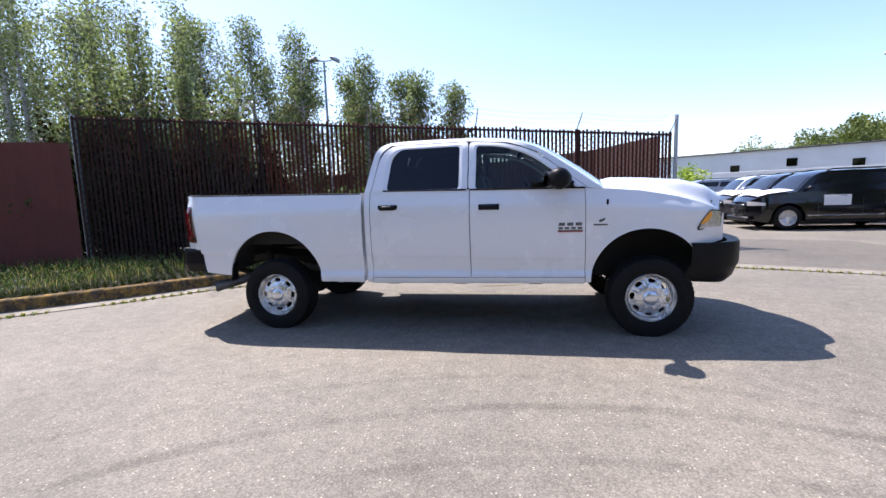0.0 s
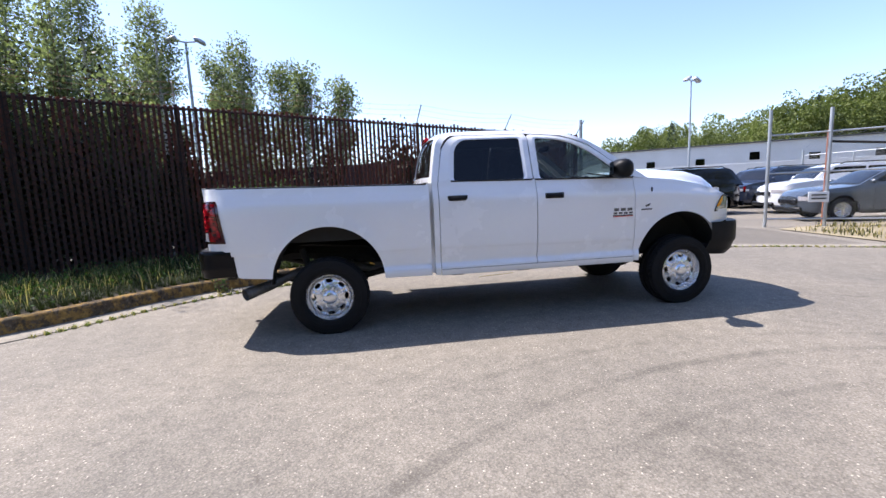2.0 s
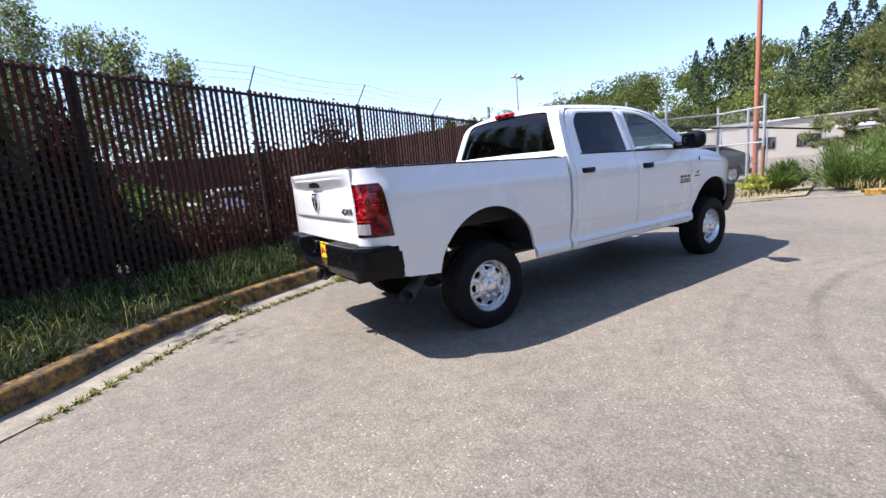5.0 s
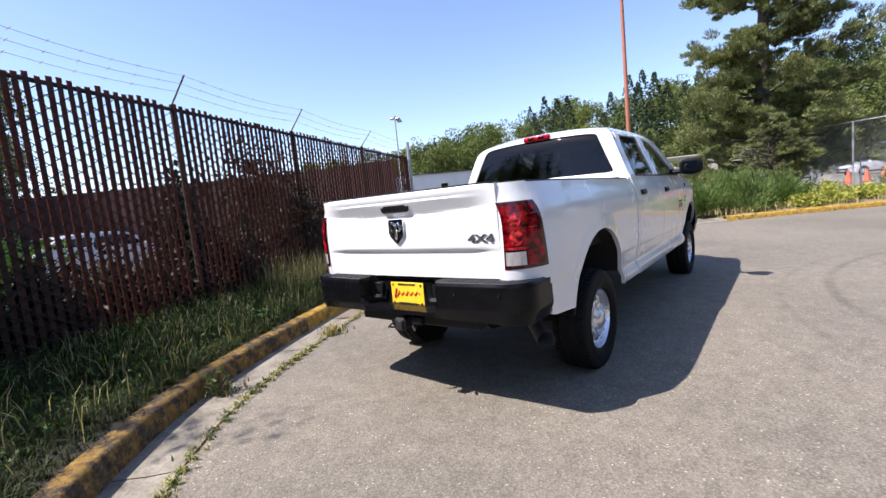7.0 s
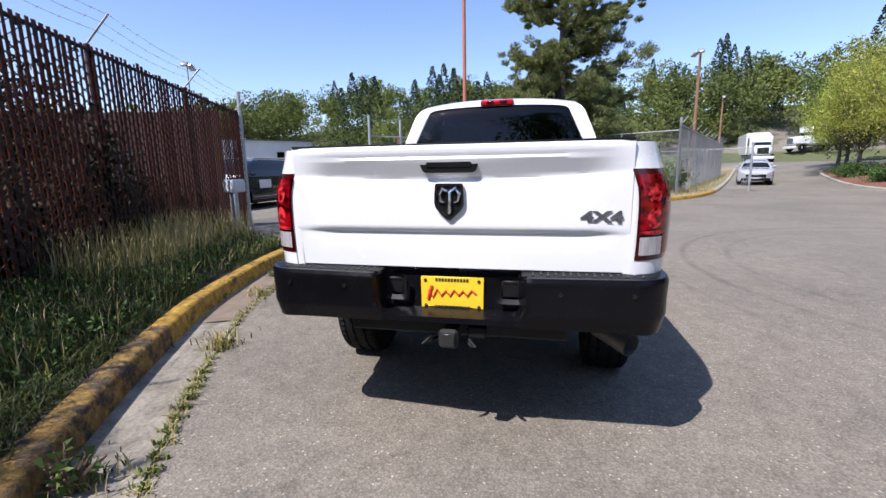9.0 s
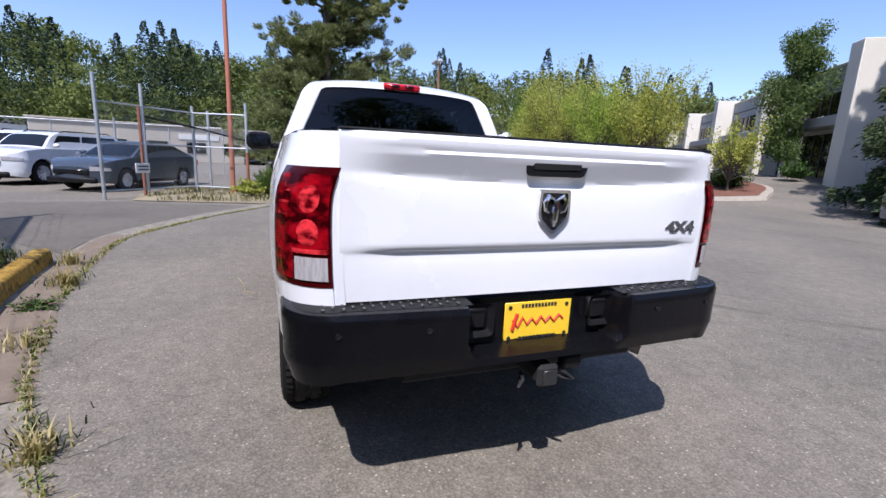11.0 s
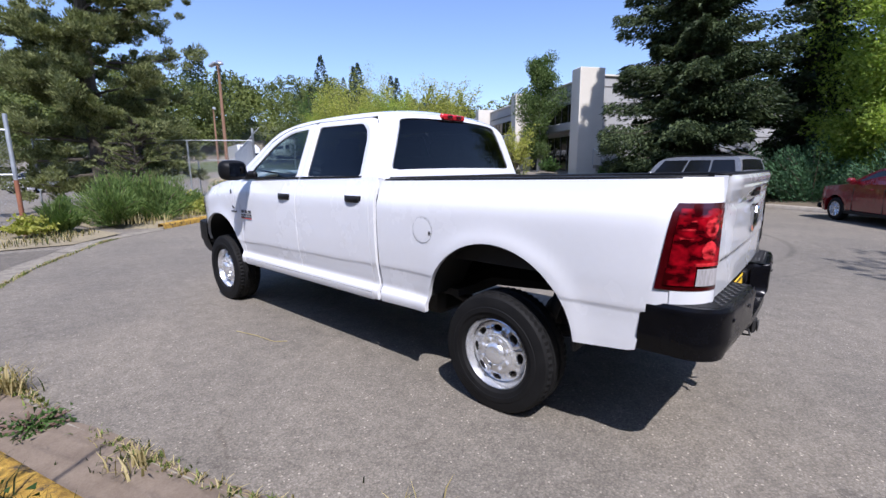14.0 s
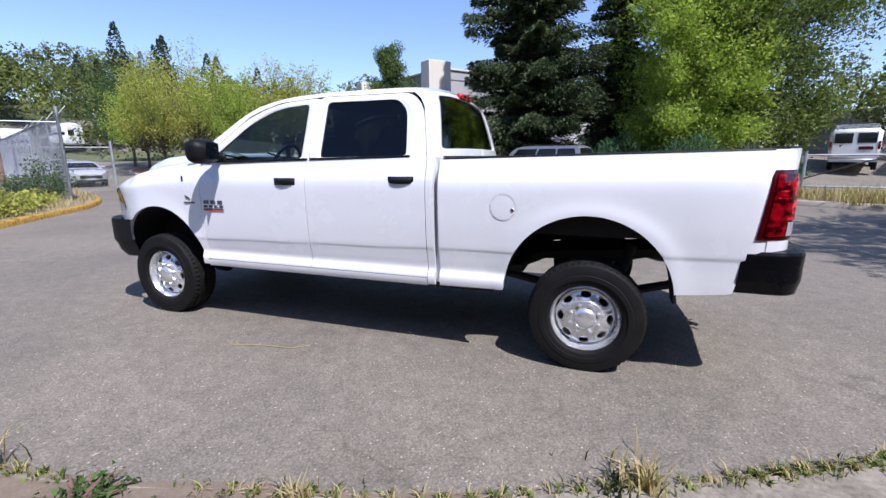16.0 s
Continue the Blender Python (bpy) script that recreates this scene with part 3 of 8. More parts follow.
rng = np.random.default_rng(11)


def leaf_quads(pos, size, long=1.6, lie=None, spread=1.0):
    """Pointed leaves at pos; lie: the way their long side runs (else any way)."""
    n = len(pos)
    d = rng.normal(size=(n, 3))
    if lie is not None:
        d = lie + spread * d * 0.6
    d /= np.linalg.norm(d, axis=1, keepdims=True)
    s = np.cross(d, rng.normal(size=(n, 3)))
    s /= np.linalg.norm(s, axis=1, keepdims=True) + 1e-9
    sz = (size * rng.uniform(0.6, 1.35, n))[:, None]
    tip_ = pos + d * sz * long / 2
    l, r = pos + s * sz / 2 - d * sz * long * 0.4, pos - s * sz / 2 - d * sz * long * 0.4
    v = np.stack([l, tip_, r], 1).reshape(-1, 3)
    return v, np.arange(3 * n).reshape(-1, 3)


def in_ball(n, shell=0.35):
    d = rng.normal(size=(n, 3))
    d /= np.linalg.norm(d, axis=1, keepdims=True)
    return d * (rng.uniform(shell ** 3, 1, n) ** (1 / 3))[:, None]


def limb_shell(trunk, limbs):
    sh = Shell()
    sh.tube(trunk[0], trunk[1], 9)
    for pts, r in limbs:
        sh.tube(pts, r, 5)
    return sh


def tree(name, where, height, crown, label, category="tree", bark=None, group=""):
    """A tree from crown(height) -> (trunk, limbs, leaf arrays, leaf material)."""
    random.seed(hash_of(where, height))
    trunk, limbs, lv, lf, mat_ = crown(height)
    e = empty(name, Matrix.Translation((where[0], where[1], rise(where[0], where[1]) + (where[2] if len(where) > 2 else 0))) @ pose(0, 0, 0, 0, 0, random.uniform(0, 360)), label, category, group)
    part("trunk", limb_shell(trunk, limbs), bark or M_BARK, e)
    ob = new("crown", raw_mesh("crown", lv, lf, mat_))
    ob.parent = e
    return e


def hash_of(where, h):
    return int(abs(where[0] * 131 + where[1] * 37 + h * 17) * 10) % 100000


def crown_poplar(mat_, size=0.16, count=3000, slim=0.19, pale=False):
    def make(h):
        trunk = ([(0, 0, -0.1), (0.05, 0.03, h * 0.4), (0, 0.05, h * 0.75), (0.02, 0, h * 0.97)], [h * 0.016, h * 0.011, h * 0.006, 0.012])
        limbs, pts = [], []
        for k in range(34):
            t = 0.12 + 0.84 * (k + random.random()) / 34
            a = random.uniform(0, 2 * math.pi)
            L = h * slim * (1.25 - 0.95 * t) * random.uniform(0.55, 1.25) * min(1, t * 3.2)
            z0 = h * t
            tip_ = (L * math.cos(a), L * math.sin(a), z0 + L * random.uniform(0.55, 1.1))
            limbs.append(([(0, 0, z0), (tip_[0] * 0.5, tip_[1] * 0.5, z0 + L * 0.3), tip_], [0.02 + 0.004 * h * (1 - t), 0.012, 0.004]))
            n = int(count / 34)
            q = rng.uniform(0.25, 1.05, n)[:, None]
            base = np.array([0, 0, z0])
            pts.append(base + (np.array(tip_) - base) * q + in_ball(n, 0) * (0.10 * h * slim * 2.2 + 0.18))
        v, f = leaf_quads(np.vstack(pts), size, 1.3)
        return trunk, limbs, v, f, mat_
    return make


def crown_round(mat_, size=0.15, count=5000, wide=0.42, low=0.28, clumps=46, droop=0.0, stem=0.022):
    def make(h):
        trunk = ([(0, 0, -0.1), (0.06, 0.02, h * 0.2), (0.0, 0.08, h * 0.45), (0.05, 0, h * 0.8)], [h * stem, h * stem * 0.77, h * stem * 0.55, 0.02])
        limbs, pts, lies = [], [], []
        for k in range(clumps):
            a = random.uniform(0, 2 * math.pi)
            t = random.uniform(0, 1)
            r = h * wide * math.sin(math.pi * (0.12 + 0.80 * t)) ** 0.8 * random.uniform(0.45, 1.08)
            z = h * (low + (1 - low) * t) - 0.02 * h
            tip_ = (r * math.cos(a), r * math.sin(a), z - droop * r)
            z0 = h * (0.18 + 0.55 * t * 0.9)
            limbs.append(([(0, 0, z0), (tip_[0] * 0.45, tip_[1] * 0.45, z0 + (tip_[2] - z0) * 0.55), tip_], [0.025 + 0.004 * h, 0.02, 0.006]))
            n = int(count / clumps)
            c = h * random.uniform(0.065, 0.13)
            # each clump is a few sprays that run outwards and upwards
            out_ = np.array([math.cos(a), math.sin(a), 0.55])
            for _ in range(5):
                way = out_ + np.array([random.gauss(0, 0.7), random.gauss(0, 0.7), random.gauss(0, 0.45)])
                way /= np.linalg.norm(way)
                m_ = max(2, n // 5)
                along = rng.uniform(-0.6, 1.25, m_)[:, None]
                pts.append(np.array(tip_) + way * along * c + rng.normal(0, 1, (m_, 3)) * c * 0.26 * (1.25 - 0.6 * along))
                lies.append(np.tile(way, (m_, 1)))
        v, f = leaf_quads(np.vstack(pts), size, 1.7, np.vstack(lies), 1.1)
        return trunk, limbs, v, f, mat_
    return make


def crown_vase(mat_, size=0.07, count=9000, wide=0.40):
    """Upright spreading crown, thin and feathery at its tips."""
    def make(h):
        trunk = ([(0, 0, -0.1), (0.03, 0.02, h * 0.16), (0.0, 0.04, h * 0.34)], [h * 0.018, h * 0.014, h * 0.009])
        limbs, pts = [], []
        for k in range(54):
            a = random.uniform(0, 2 * math.pi)
            s_ = random.random() ** 0.6
            r = h * wide * s_ * random.uniform(0.7, 1.1)
            top_ = h * (random.uniform(0.45, 1.06) - 0.22 * s_ * random.random())
            z0 = h * random.uniform(0.14, 0.32)
            tip_ = np.array([r * math.cos(a), r * math.sin(a), max(top_, h * 0.30)])
            mid = np.array([tip_[0] * 0.55, tip_[1] * 0.55, z0 + (tip_[2] - z0) * 0.45])
            limbs.append(([(0, 0, z0), tuple(mid), tuple(tip_)], [0.03, 0.018, 0.005]))
            n = count // 54
            q = rng.uniform(0.15, 1.06, n)[:, None]
            base = mid + (tip_ - mid) * q
            pts.append(base + rng.normal(0, 1, (n, 3)) * (0.060 * h * (1.15 - 0.75 * q)))
        v, f = leaf_quads(np.vstack(pts), size, 1.5)
        return trunk, limbs, v, f, mat_
    return make


def crown_spruce(mat_, wide=0.30, count=9000, size=0.10, low=0.03, power=0.9):
    """A ragged spruce: boughs of uneven length that sag and lift at their tips, hung with sprays."""
    def make(h):
        trunk = ([(0, 0, -0.1), (0, 0, h * 0.5), (0, 0, h * 0.99)], [h * 0.02, h * 0.011, 0.01])
        limbs, P, L_ = [], [], []
        levels = int(h * 2.2)
        off = random.uniform(0, 50)
        for k in range(levels):
            t = low + (0.985 - low) * ((k + 0.6 * random.random()) / levels)
            R = h * wide * (1 - t) ** power + 0.12
            for b in range(7):
                a = 2 * math.pi * (b + random.random()) / 7 + k * 0.7
                lump = 1.0 + 0.42 * noise.noise((math.cos(a) * 1.5 + off, math.sin(a) * 1.5, t * h * 0.42))
                r = R * lump * random.uniform(0.50, 1.12)
                z0 = h * t
                dz = -0.20 * r + 0.30 * random.random() - 0.1
                tip_ = np.array([r * math.cos(a), r * math.sin(a), z0 + dz])
                mid_ = np.array([tip_[0] * 0.6, tip_[1] * 0.6, z0 + dz * 0.8 - 0.04 * r])
                limbs.append(([(0, 0, z0), tuple(mid_), tuple(tip_)], [0.018 + 0.012 * (1 - t), 0.012, 0.004]))
                n = max(6, int(count / (levels * 7) * (0.35 + 1.3 * (1 - t))))
                q = rng.uniform(0.10, 1.0, n)
                lat = rng.normal(0, 0.15 * r + 0.05, n) * (1.1 - q * 0.7)
                side_ = np.array([-math.sin(a), math.cos(a), 0])
                root = np.array([0, 0, z0])
                line = np.where(q[:, None] < 0.6, root + (mid_ - root) * (q[:, None] / 0.6), mid_ + (tip_ - mid_) * ((q[:, None] - 0.6) / 0.4))
                pos = line + side_ * lat[:, None]
                pos[:, 2] -= np.abs(lat) * 0.4 + rng.uniform(0, 0.22 + 0.13 * r, n) * (1 - 0.45 * q)
                P.append(pos)
                L_.append(np.tile((tip_ - root) / r, (n, 1)) + side_ * np.sign(lat)[:, None] * 0.7 + np.array([0, 0, -0.35]))
        v, f = leaf_quads(np.vstack(P), size, 2.6, np.vstack(L_), 0.6)
        return trunk, limbs, v, f, mat_
    return make


def crown_pine(mat_, count=26000, size=0.10):
    """An open pine: limbs leave the trunk in loose tiers and carry flat plates of needle sprays."""
    def make(h):
        trunk = ([(0, 0, -0.1), (0.1, 0.05, h * 0.3), (-0.05, 0.1, h * 0.65), (0.1, 0, h * 0.98)], [h * 0.024, h * 0.019, h * 0.012, 0.03])
        limbs, P, L_, plates = [], [], [], []
        z = h * 0.07
        off = random.uniform(0, 40)
        while z < h * 0.985:
            t = z / h
            R = h * 0.285 * (1 - t) ** 0.5 * (0.86 + 0.14 * math.sin(t * 13 + 1.0)) + 0.35
            if t < 0.2:
                R *= 0.80 + 1.0 * t
            for b in range(5):
                a = random.uniform(0, 2 * math.pi)
                reach = R * random.uniform(0.6, 1.15) * (1 + 0.45 * noise.noise((math.cos(a) * 1.3 + off, math.sin(a) * 1.3, z * 0.5)))
                lift = random.uniform(-0.12, 0.30) * reach
                end = np.array([reach * math.cos(a), reach * math.sin(a), z + lift])
                limbs.append(([(0, 0, z - 0.15), tuple(end * (0.5, 0.5, 0) + (0, 0, z + lift * 0.35 - 0.05 * reach)), tuple(end)], [0.065 * (1.2 - t), 0.04, 0.010]))
                for q in (0.5, 0.76, 1.0):
                    c = np.array([end[0] * q, end[1] * q, z + lift * q * q])
                    plates.append((c, h / 13.4 * random.uniform(0.6, 1.2) * (0.65 + 0.35 * q) * (0.72 + 0.35 * (1 - t)), a))
            z += h * 0.043
        n = count // (len(plates) * 8)
        for c, s, a in plates:
            way = np.array([math.cos(a), math.sin(a), 0.0])
            for q in range(8):
                cc = c + np.array([random.gauss(0, 0.46 * s), random.gauss(0, 0.46 * s), random.gauss(0.04, 0.20 * s)])
                b = in_ball(n, 0.25) * np.array([0.30 * s, 0.30 * s, 0.19 * s])
                P.append(cc + b)
                L_.append(b / (0.3 * s) + way * 0.5 + np.array([0, 0, 0.7]))
        v, f = leaf_quads(np.vstack(P), size, 4.6, np.vstack(L_), 0.7)
        return trunk, limbs, v, f, mat_
    return make


def bush(name, where, wide, high, mat_, label, count=2500, size=0.09, twiggy=False, long=1.5, category="bush", group="", spiky=0.0):
    """A shrub: stems from the root and leaves in uneven clumps."""
    random.seed(hash_of(where, wide * 7 + high))
    e = empty(name, Matrix.Translation((where[0], where[1], rise(where[0], where[1]) + (where[2] if len(where) > 2 else 0.12))), label, category, group)
    limbs, P, L_ = [], [], []
    k = 26
    for i in range(k):
        a = random.uniform(0, 2 * math.pi)
        u = random.random() ** 0.5
        r = wide * 0.5 * u * random.uniform(0.8, 1.1)
        z = high * (1.0 - 0.62 * u * u) * random.uniform(0.6, 1.05)
        tip_ = np.array([r * math.cos(a), r * math.sin(a), z])
        limbs.append(([(tip_[0] * 0.15, tip_[1] * 0.15, 0), tuple(tip_ * (0.5, 0.5, 0.6)), tuple(tip_)], [0.016, 0.011, 0.004]))
        n = count // k
        q = rng.uniform(0.2, 1.06, n)[:, None]
        P.append(tip_ * q + in_ball(n, 0) * np.array([wide * 0.14, wide * 0.14, high * 0.13]))
        L_.append(np.tile(tip_ / (np.linalg.norm(tip_) + 1e-6), (n, 1)))
    P = np.vstack(P)
    P[:, 2] = np.maximum(P[:, 2], 0.02)
    v, f = leaf_quads(P, size, long, np.vstack(L_) if spiky else None, 1.0 - spiky)
    sh = Shell()
    for pts, r in limbs:
        sh.tube(pts, r, 5)
    part("stem", sh, M_TWIG, e)
    ob = new("foliage", raw_mesh("foliage", v, f, mat_))
    ob.parent = e
    return e


def blades(name, roots, height, mat_, label, category, lean=0.45, width=0.007):
    """Grass: one bent blade of two quads a root."""
    n = len(roots)
    roots = np.asarray(roots, float)
    h = height * rng.uniform(0.45, 1.25, n)[:, None]
    a = rng.uniform(0, 2 * np.pi, n)
    d = np.stack([np.cos(a), np.sin(a), np.zeros(n)], 1)
    s = np.stack([-np.sin(a), np.cos(a), np.zeros(n)], 1) * width * rng.uniform(0.6, 1.4, n)[:, None]
    up = np.array([0, 0, 1.0])
    ln = lean * rng.uniform(0.2, 1.4, n)[:, None]
    m = roots + up * h * 0.55 + d * h * ln * 0.3
    t = roots + up * h * (1 - 0.25 * ln) + d * h * ln
    v = np.stack([roots - s, roots + s, m + s * 0.8, m - s * 0.8, t], 1).reshape(-1, 3)
    k = np.arange(n)[:, None] * 5
    f = np.concatenate([k + np.array([0, 1, 2]), k + np.array([0, 2, 3]), k + np.array([3, 2, 4])], 0)
    ob = new(name, raw_mesh(name, v, f, mat_))
    return tagged(ob, label, category, kind="stuff")
# ---- slatted yard fence along the verge ----
M_SLAT = surface("slat_brown", (0.020, 0.008, 0.006), (0.068, 0.023, 0.015), 3, 0.65, 0, 0.2, 40, stretch=(1, 1, 0.35), spread=0.45)
_nt = M_SLAT.node_tree
_tl = _nt.nodes.new("ShaderNodeBsdfTranslucent")
_tl.inputs[0].default_value = (0.30, 0.085, 0.045, 1)
_mx = _nt.nodes.new("ShaderNodeMixShader")
_mx.inputs[0].default_value = 0.24
_nt.links.new(_nt.nodes["Principled BSDF"].outputs[0], _mx.inputs[1])
_nt.links.new(_tl.outputs[0], _mx.inputs[2])
_nt.links.new(_mx.outputs[0], [n for n in _nt.nodes if n.type == "OUTPUT_MATERIAL"][0].inputs[0])
M_WIRE = surface("rusty_wire", (0.016, 0.009, 0.007), (0.05, 0.026, 0.019), 10, 0.75, 0.1)
M_REDPANEL = surface("red_brown_panel", (0.115, 0.030, 0.023), (0.195, 0.054, 0.038), 1.2, 0.65, 0, 0.1, 30)


def fence_top(s):
    return 3.24 - 0.55 * s / FLEN


def fence_low(s):
    return 0.20 + 0.03 * math.sin(s * 0.7)


fence = empty("slatted_fence", Matrix.Identity(4), "brown privacy slats woven into a tall chain-link fence", "fence")
ang = math.atan2(FDIR[1], FDIR[0])
random.seed(3)
slat_me = []
for k in range(6):
    sh = Shell()
    hh = 2.61 + 0.004 * k
    bend = random.uniform(-0.008, 0.008)
    def slat_pt(u, v, hh=hh, bend=bend):
        w = (u - 0.5) * 0.053
        return (w + bend * math.sin(math.pi * v), 0.004 * (1 - (2 * u - 1) ** 2), v * hh)
    sh.grid(slat_pt, 2, 5)
    sh.grid(lambda u, v: (lambda p: (p[0], p[1] - 0.006, p[2]))(slat_pt(u, v)), 2, 5, flip=True)
    slat_me.append(mesh_of("slat", sh, M_SLAT))
s = 0.05
gone = {64}
k = 0
while s < FLEN - 0.03:
    k += 1
    if k not in gone:
        p = F0 + FDIR * s
        me = slat_me[random.randrange(6)]
        o = new("slat", me)
        o.parent = fence
        hgt = fence_top(s) - fence_low(s) + random.uniform(-0.015, 0.02)
        o.matrix_basis = pose(p[0], p[1], fence_low(s) + random.uniform(-0.012, 0.012), 0, random.uniform(-0.18, 0.18), math.degrees(ang) + random.uniform(-14, 14)) @ Matrix.Diagonal((random.uniform(0.93, 1.08), 1, hgt / 2.62, 1))
    s += 0.094


def mesh_wires(p0, p1, low, high, gap, r, name, parent, material, label="", slope=1.0, phase=0.0, flat=1.0):
    """Chain-link: two sets of slanting wires, a hair apart."""
    p0, p1 = np.array(p0, float), np.array(p1, float)
    L = float(np.linalg.norm(p1 - p0))
    d = (p1 - p0) / L
    n = np.array([-d[1], d[0]])
    vs, fs = [], []
    for way in (1, -1):
        step_ = gap * 1.414
        H = 3.2 * slope
        for a in np.arange(phase - step_ * math.ceil(H / step_), L + H, step_):
            # wire: along = a + way * slope * z
            s0, s1 = max(0.0, min(L, a)), max(0.0, min(L, a + way * H))
            if abs(s1 - s0) < 0.02:
                continue
            za, zb = (s0 - a) * way / slope, (s1 - a) * way / slope
            la, lb = low(s0) , low(s1)
            ta, tb = high(s0) - low(s0), high(s1) - low(s1)
            if min(za, zb) > min(ta, tb):
                continue
            if max(za, zb) > min(ta, tb):
                lim = min(ta, tb)
                if za < zb:
                    s1, zb = a + way * slope * lim, lim
                else:
                    s0, za = a + way * slope * lim, lim
                s0, s1 = max(0, min(L, s0)), max(0, min(L, s1))
            q = len(vs)
            for s_, z_ in ((s0, low(s0) + za), (s1, low(s1) + zb)):
                c = p0 + d * s_
                for k2 in range(3):
                    w = 2 * math.pi * k2 / 3
                    off = n * (way * r + r * math.cos(w))
                    e = flat * r * math.sin(w)
                    vs.append((c[0] + off[0] + d[0] * e, c[1] + off[1] + d[1] * e, z_))
            fs += [(q, q + 1, q + 4, q + 3), (q + 1, q + 2, q + 5, q + 4), (q + 2, q, q + 3, q + 5)]
    ob = new(name, raw_mesh(name, vs, fs, material))
    ob.parent = parent
    return tagged(ob, label, kind="stuff") if label else tagged(ob, kind="stuff")


mesh_wires(F0 - FNRM * 0.012, F1 - FNRM * 0.012, fence_low, lambda s: fence_top(s) - 0.03, 0.188 / 1.414, 0.0082, "wire_mesh", fence, M_WIRE, "rusty chain-link wire", 1.45, -0.009, 1.25)
for zt in (lambda s: fence_top(s) - 0.05, lambda s: fence_low(s) + 0.05):
    sh = Shell()
    sh.tube([(*(F0 + FDIR * s + FNRM * 0.03), zt(s)) for s in np.linspace(0, FLEN, 12)], 0.026, 8)
    part("rail", sh, M_WIRE, fence)
POSTS = [0.02, 1.3, 3.68, 6.08, 8.42, 10.82, 13.15]
arm_tips = []
for k, s in enumerate(POSTS):
    p = F0 + FDIR * s + FNRM * 0.055
    sh = Shell()
    sh.tube([(p[0], p[1], 0.1), (p[0], p[1], fence_top(s) + 0.02)], 0.036 if k else 0.05, 10)
    part("post", sh, M_WIRE if k else M_STEEL, fence, "" if k else "grey steel corner post")
    tip_ = (p[0] - FNRM[0] * 0.30, p[1] - FNRM[1] * 0.30, fence_top(s) + 0.34 + 0.03 * random.random())
    arm_tips.append(((p[0], p[1], fence_top(s) + 0.02), tip_))
    sh = Shell()
    sh.tube(arm_tips[-1], 0.013, 6)
    part("barb_arm", sh, M_STEEL, fence)
for w in (0.45, 0.72, 0.98):
    sh = Shell()
    pts = []
    for (a0, a1), (b0, b1) in zip(arm_tips[:-1], arm_tips[1:]):
        A, B_ = Vector(a0).lerp(Vector(a1), w), Vector(b0).lerp(Vector(b1), w)
        for t in np.linspace(0, 1, 9)[:-1]:
            q = A.lerp(B_, t)
            pts.append((q.x, q.y, q.z - 0.06 * math.sin(math.pi * t)))
    sh.tube(pts, 0.0022, 4)
    for q in pts[::1]:
        sh.tube([(q[0] - 0.02, q[1], q[2] - 0.02), (q[0] + 0.02, q[1], q[2] + 0.02)], 0.003, 3)
    part("barbed_wire", sh, M_RUST, fence)
# taller end post
sh = Shell()
ep = F1 + FDIR * 0.10
sh.tube([(ep[0], ep[1], 0.05), (ep[0], ep[1], 3.10)], 0.045, 12)
part("end_post", sh, M_STEEL, fence, "grey steel end post")
ped = empty("utility_post", Matrix.Translation((4.75, 5.62, 0.14)), "squat grey utility post with a white box", "utility post")
sh = Shell()
sh.box(0, 0, 0.42, 0.13, 0.13, 0.86, 0.02)
part("post", sh, M_STEEL, ped)
sh = Shell()
sh.box(0.10, 0.04, 0.92, 0.40, 0.24, 0.26, 0.03)
part("box", sh, surface("post_box_white", (0.55, 0.56, 0.56), (0.68, 0.68, 0.68), 5, 0.5), ped, "white box")
# closed red-brown panels beyond the corner
panel = empty("panel_fence", Matrix.Identity(4), "closed red-brown sheet fence panels", "fence")
q0 = F0 - np.array([0.06, 0.03])
pd = np.array([-0.85, -0.53])
for k in range(5):
    sh = Shell()
    a, b = q0 + pd * 1.85 * k, q0 + pd * (1.85 * k + 1.80)
    n = np.array([-pd[1], pd[0]])
    steps_ = 12
    for i in range(steps_ + 1):
        c = a + (b - a) * i / steps_ + n * (0.012 * (i % 2))
        sh.v.append((c[0], c[1], 0.12))
        sh.v.append((c[0], c[1], 2.70 - 0.03 * k))
    for i in range(steps_):
        sh.f.append((2 * i, 2 * i + 2, 2 * i + 3, 2 * i + 1))
    part("panel", sh, M_REDPANEL, panel, smooth=False, fix=False)
    sh = Shell()
    sh.tube([(b[0], b[1], 0.1), (b[0], b[1], 2.75)], 0.03, 8)
    part("post", sh, M_RUST, panel)


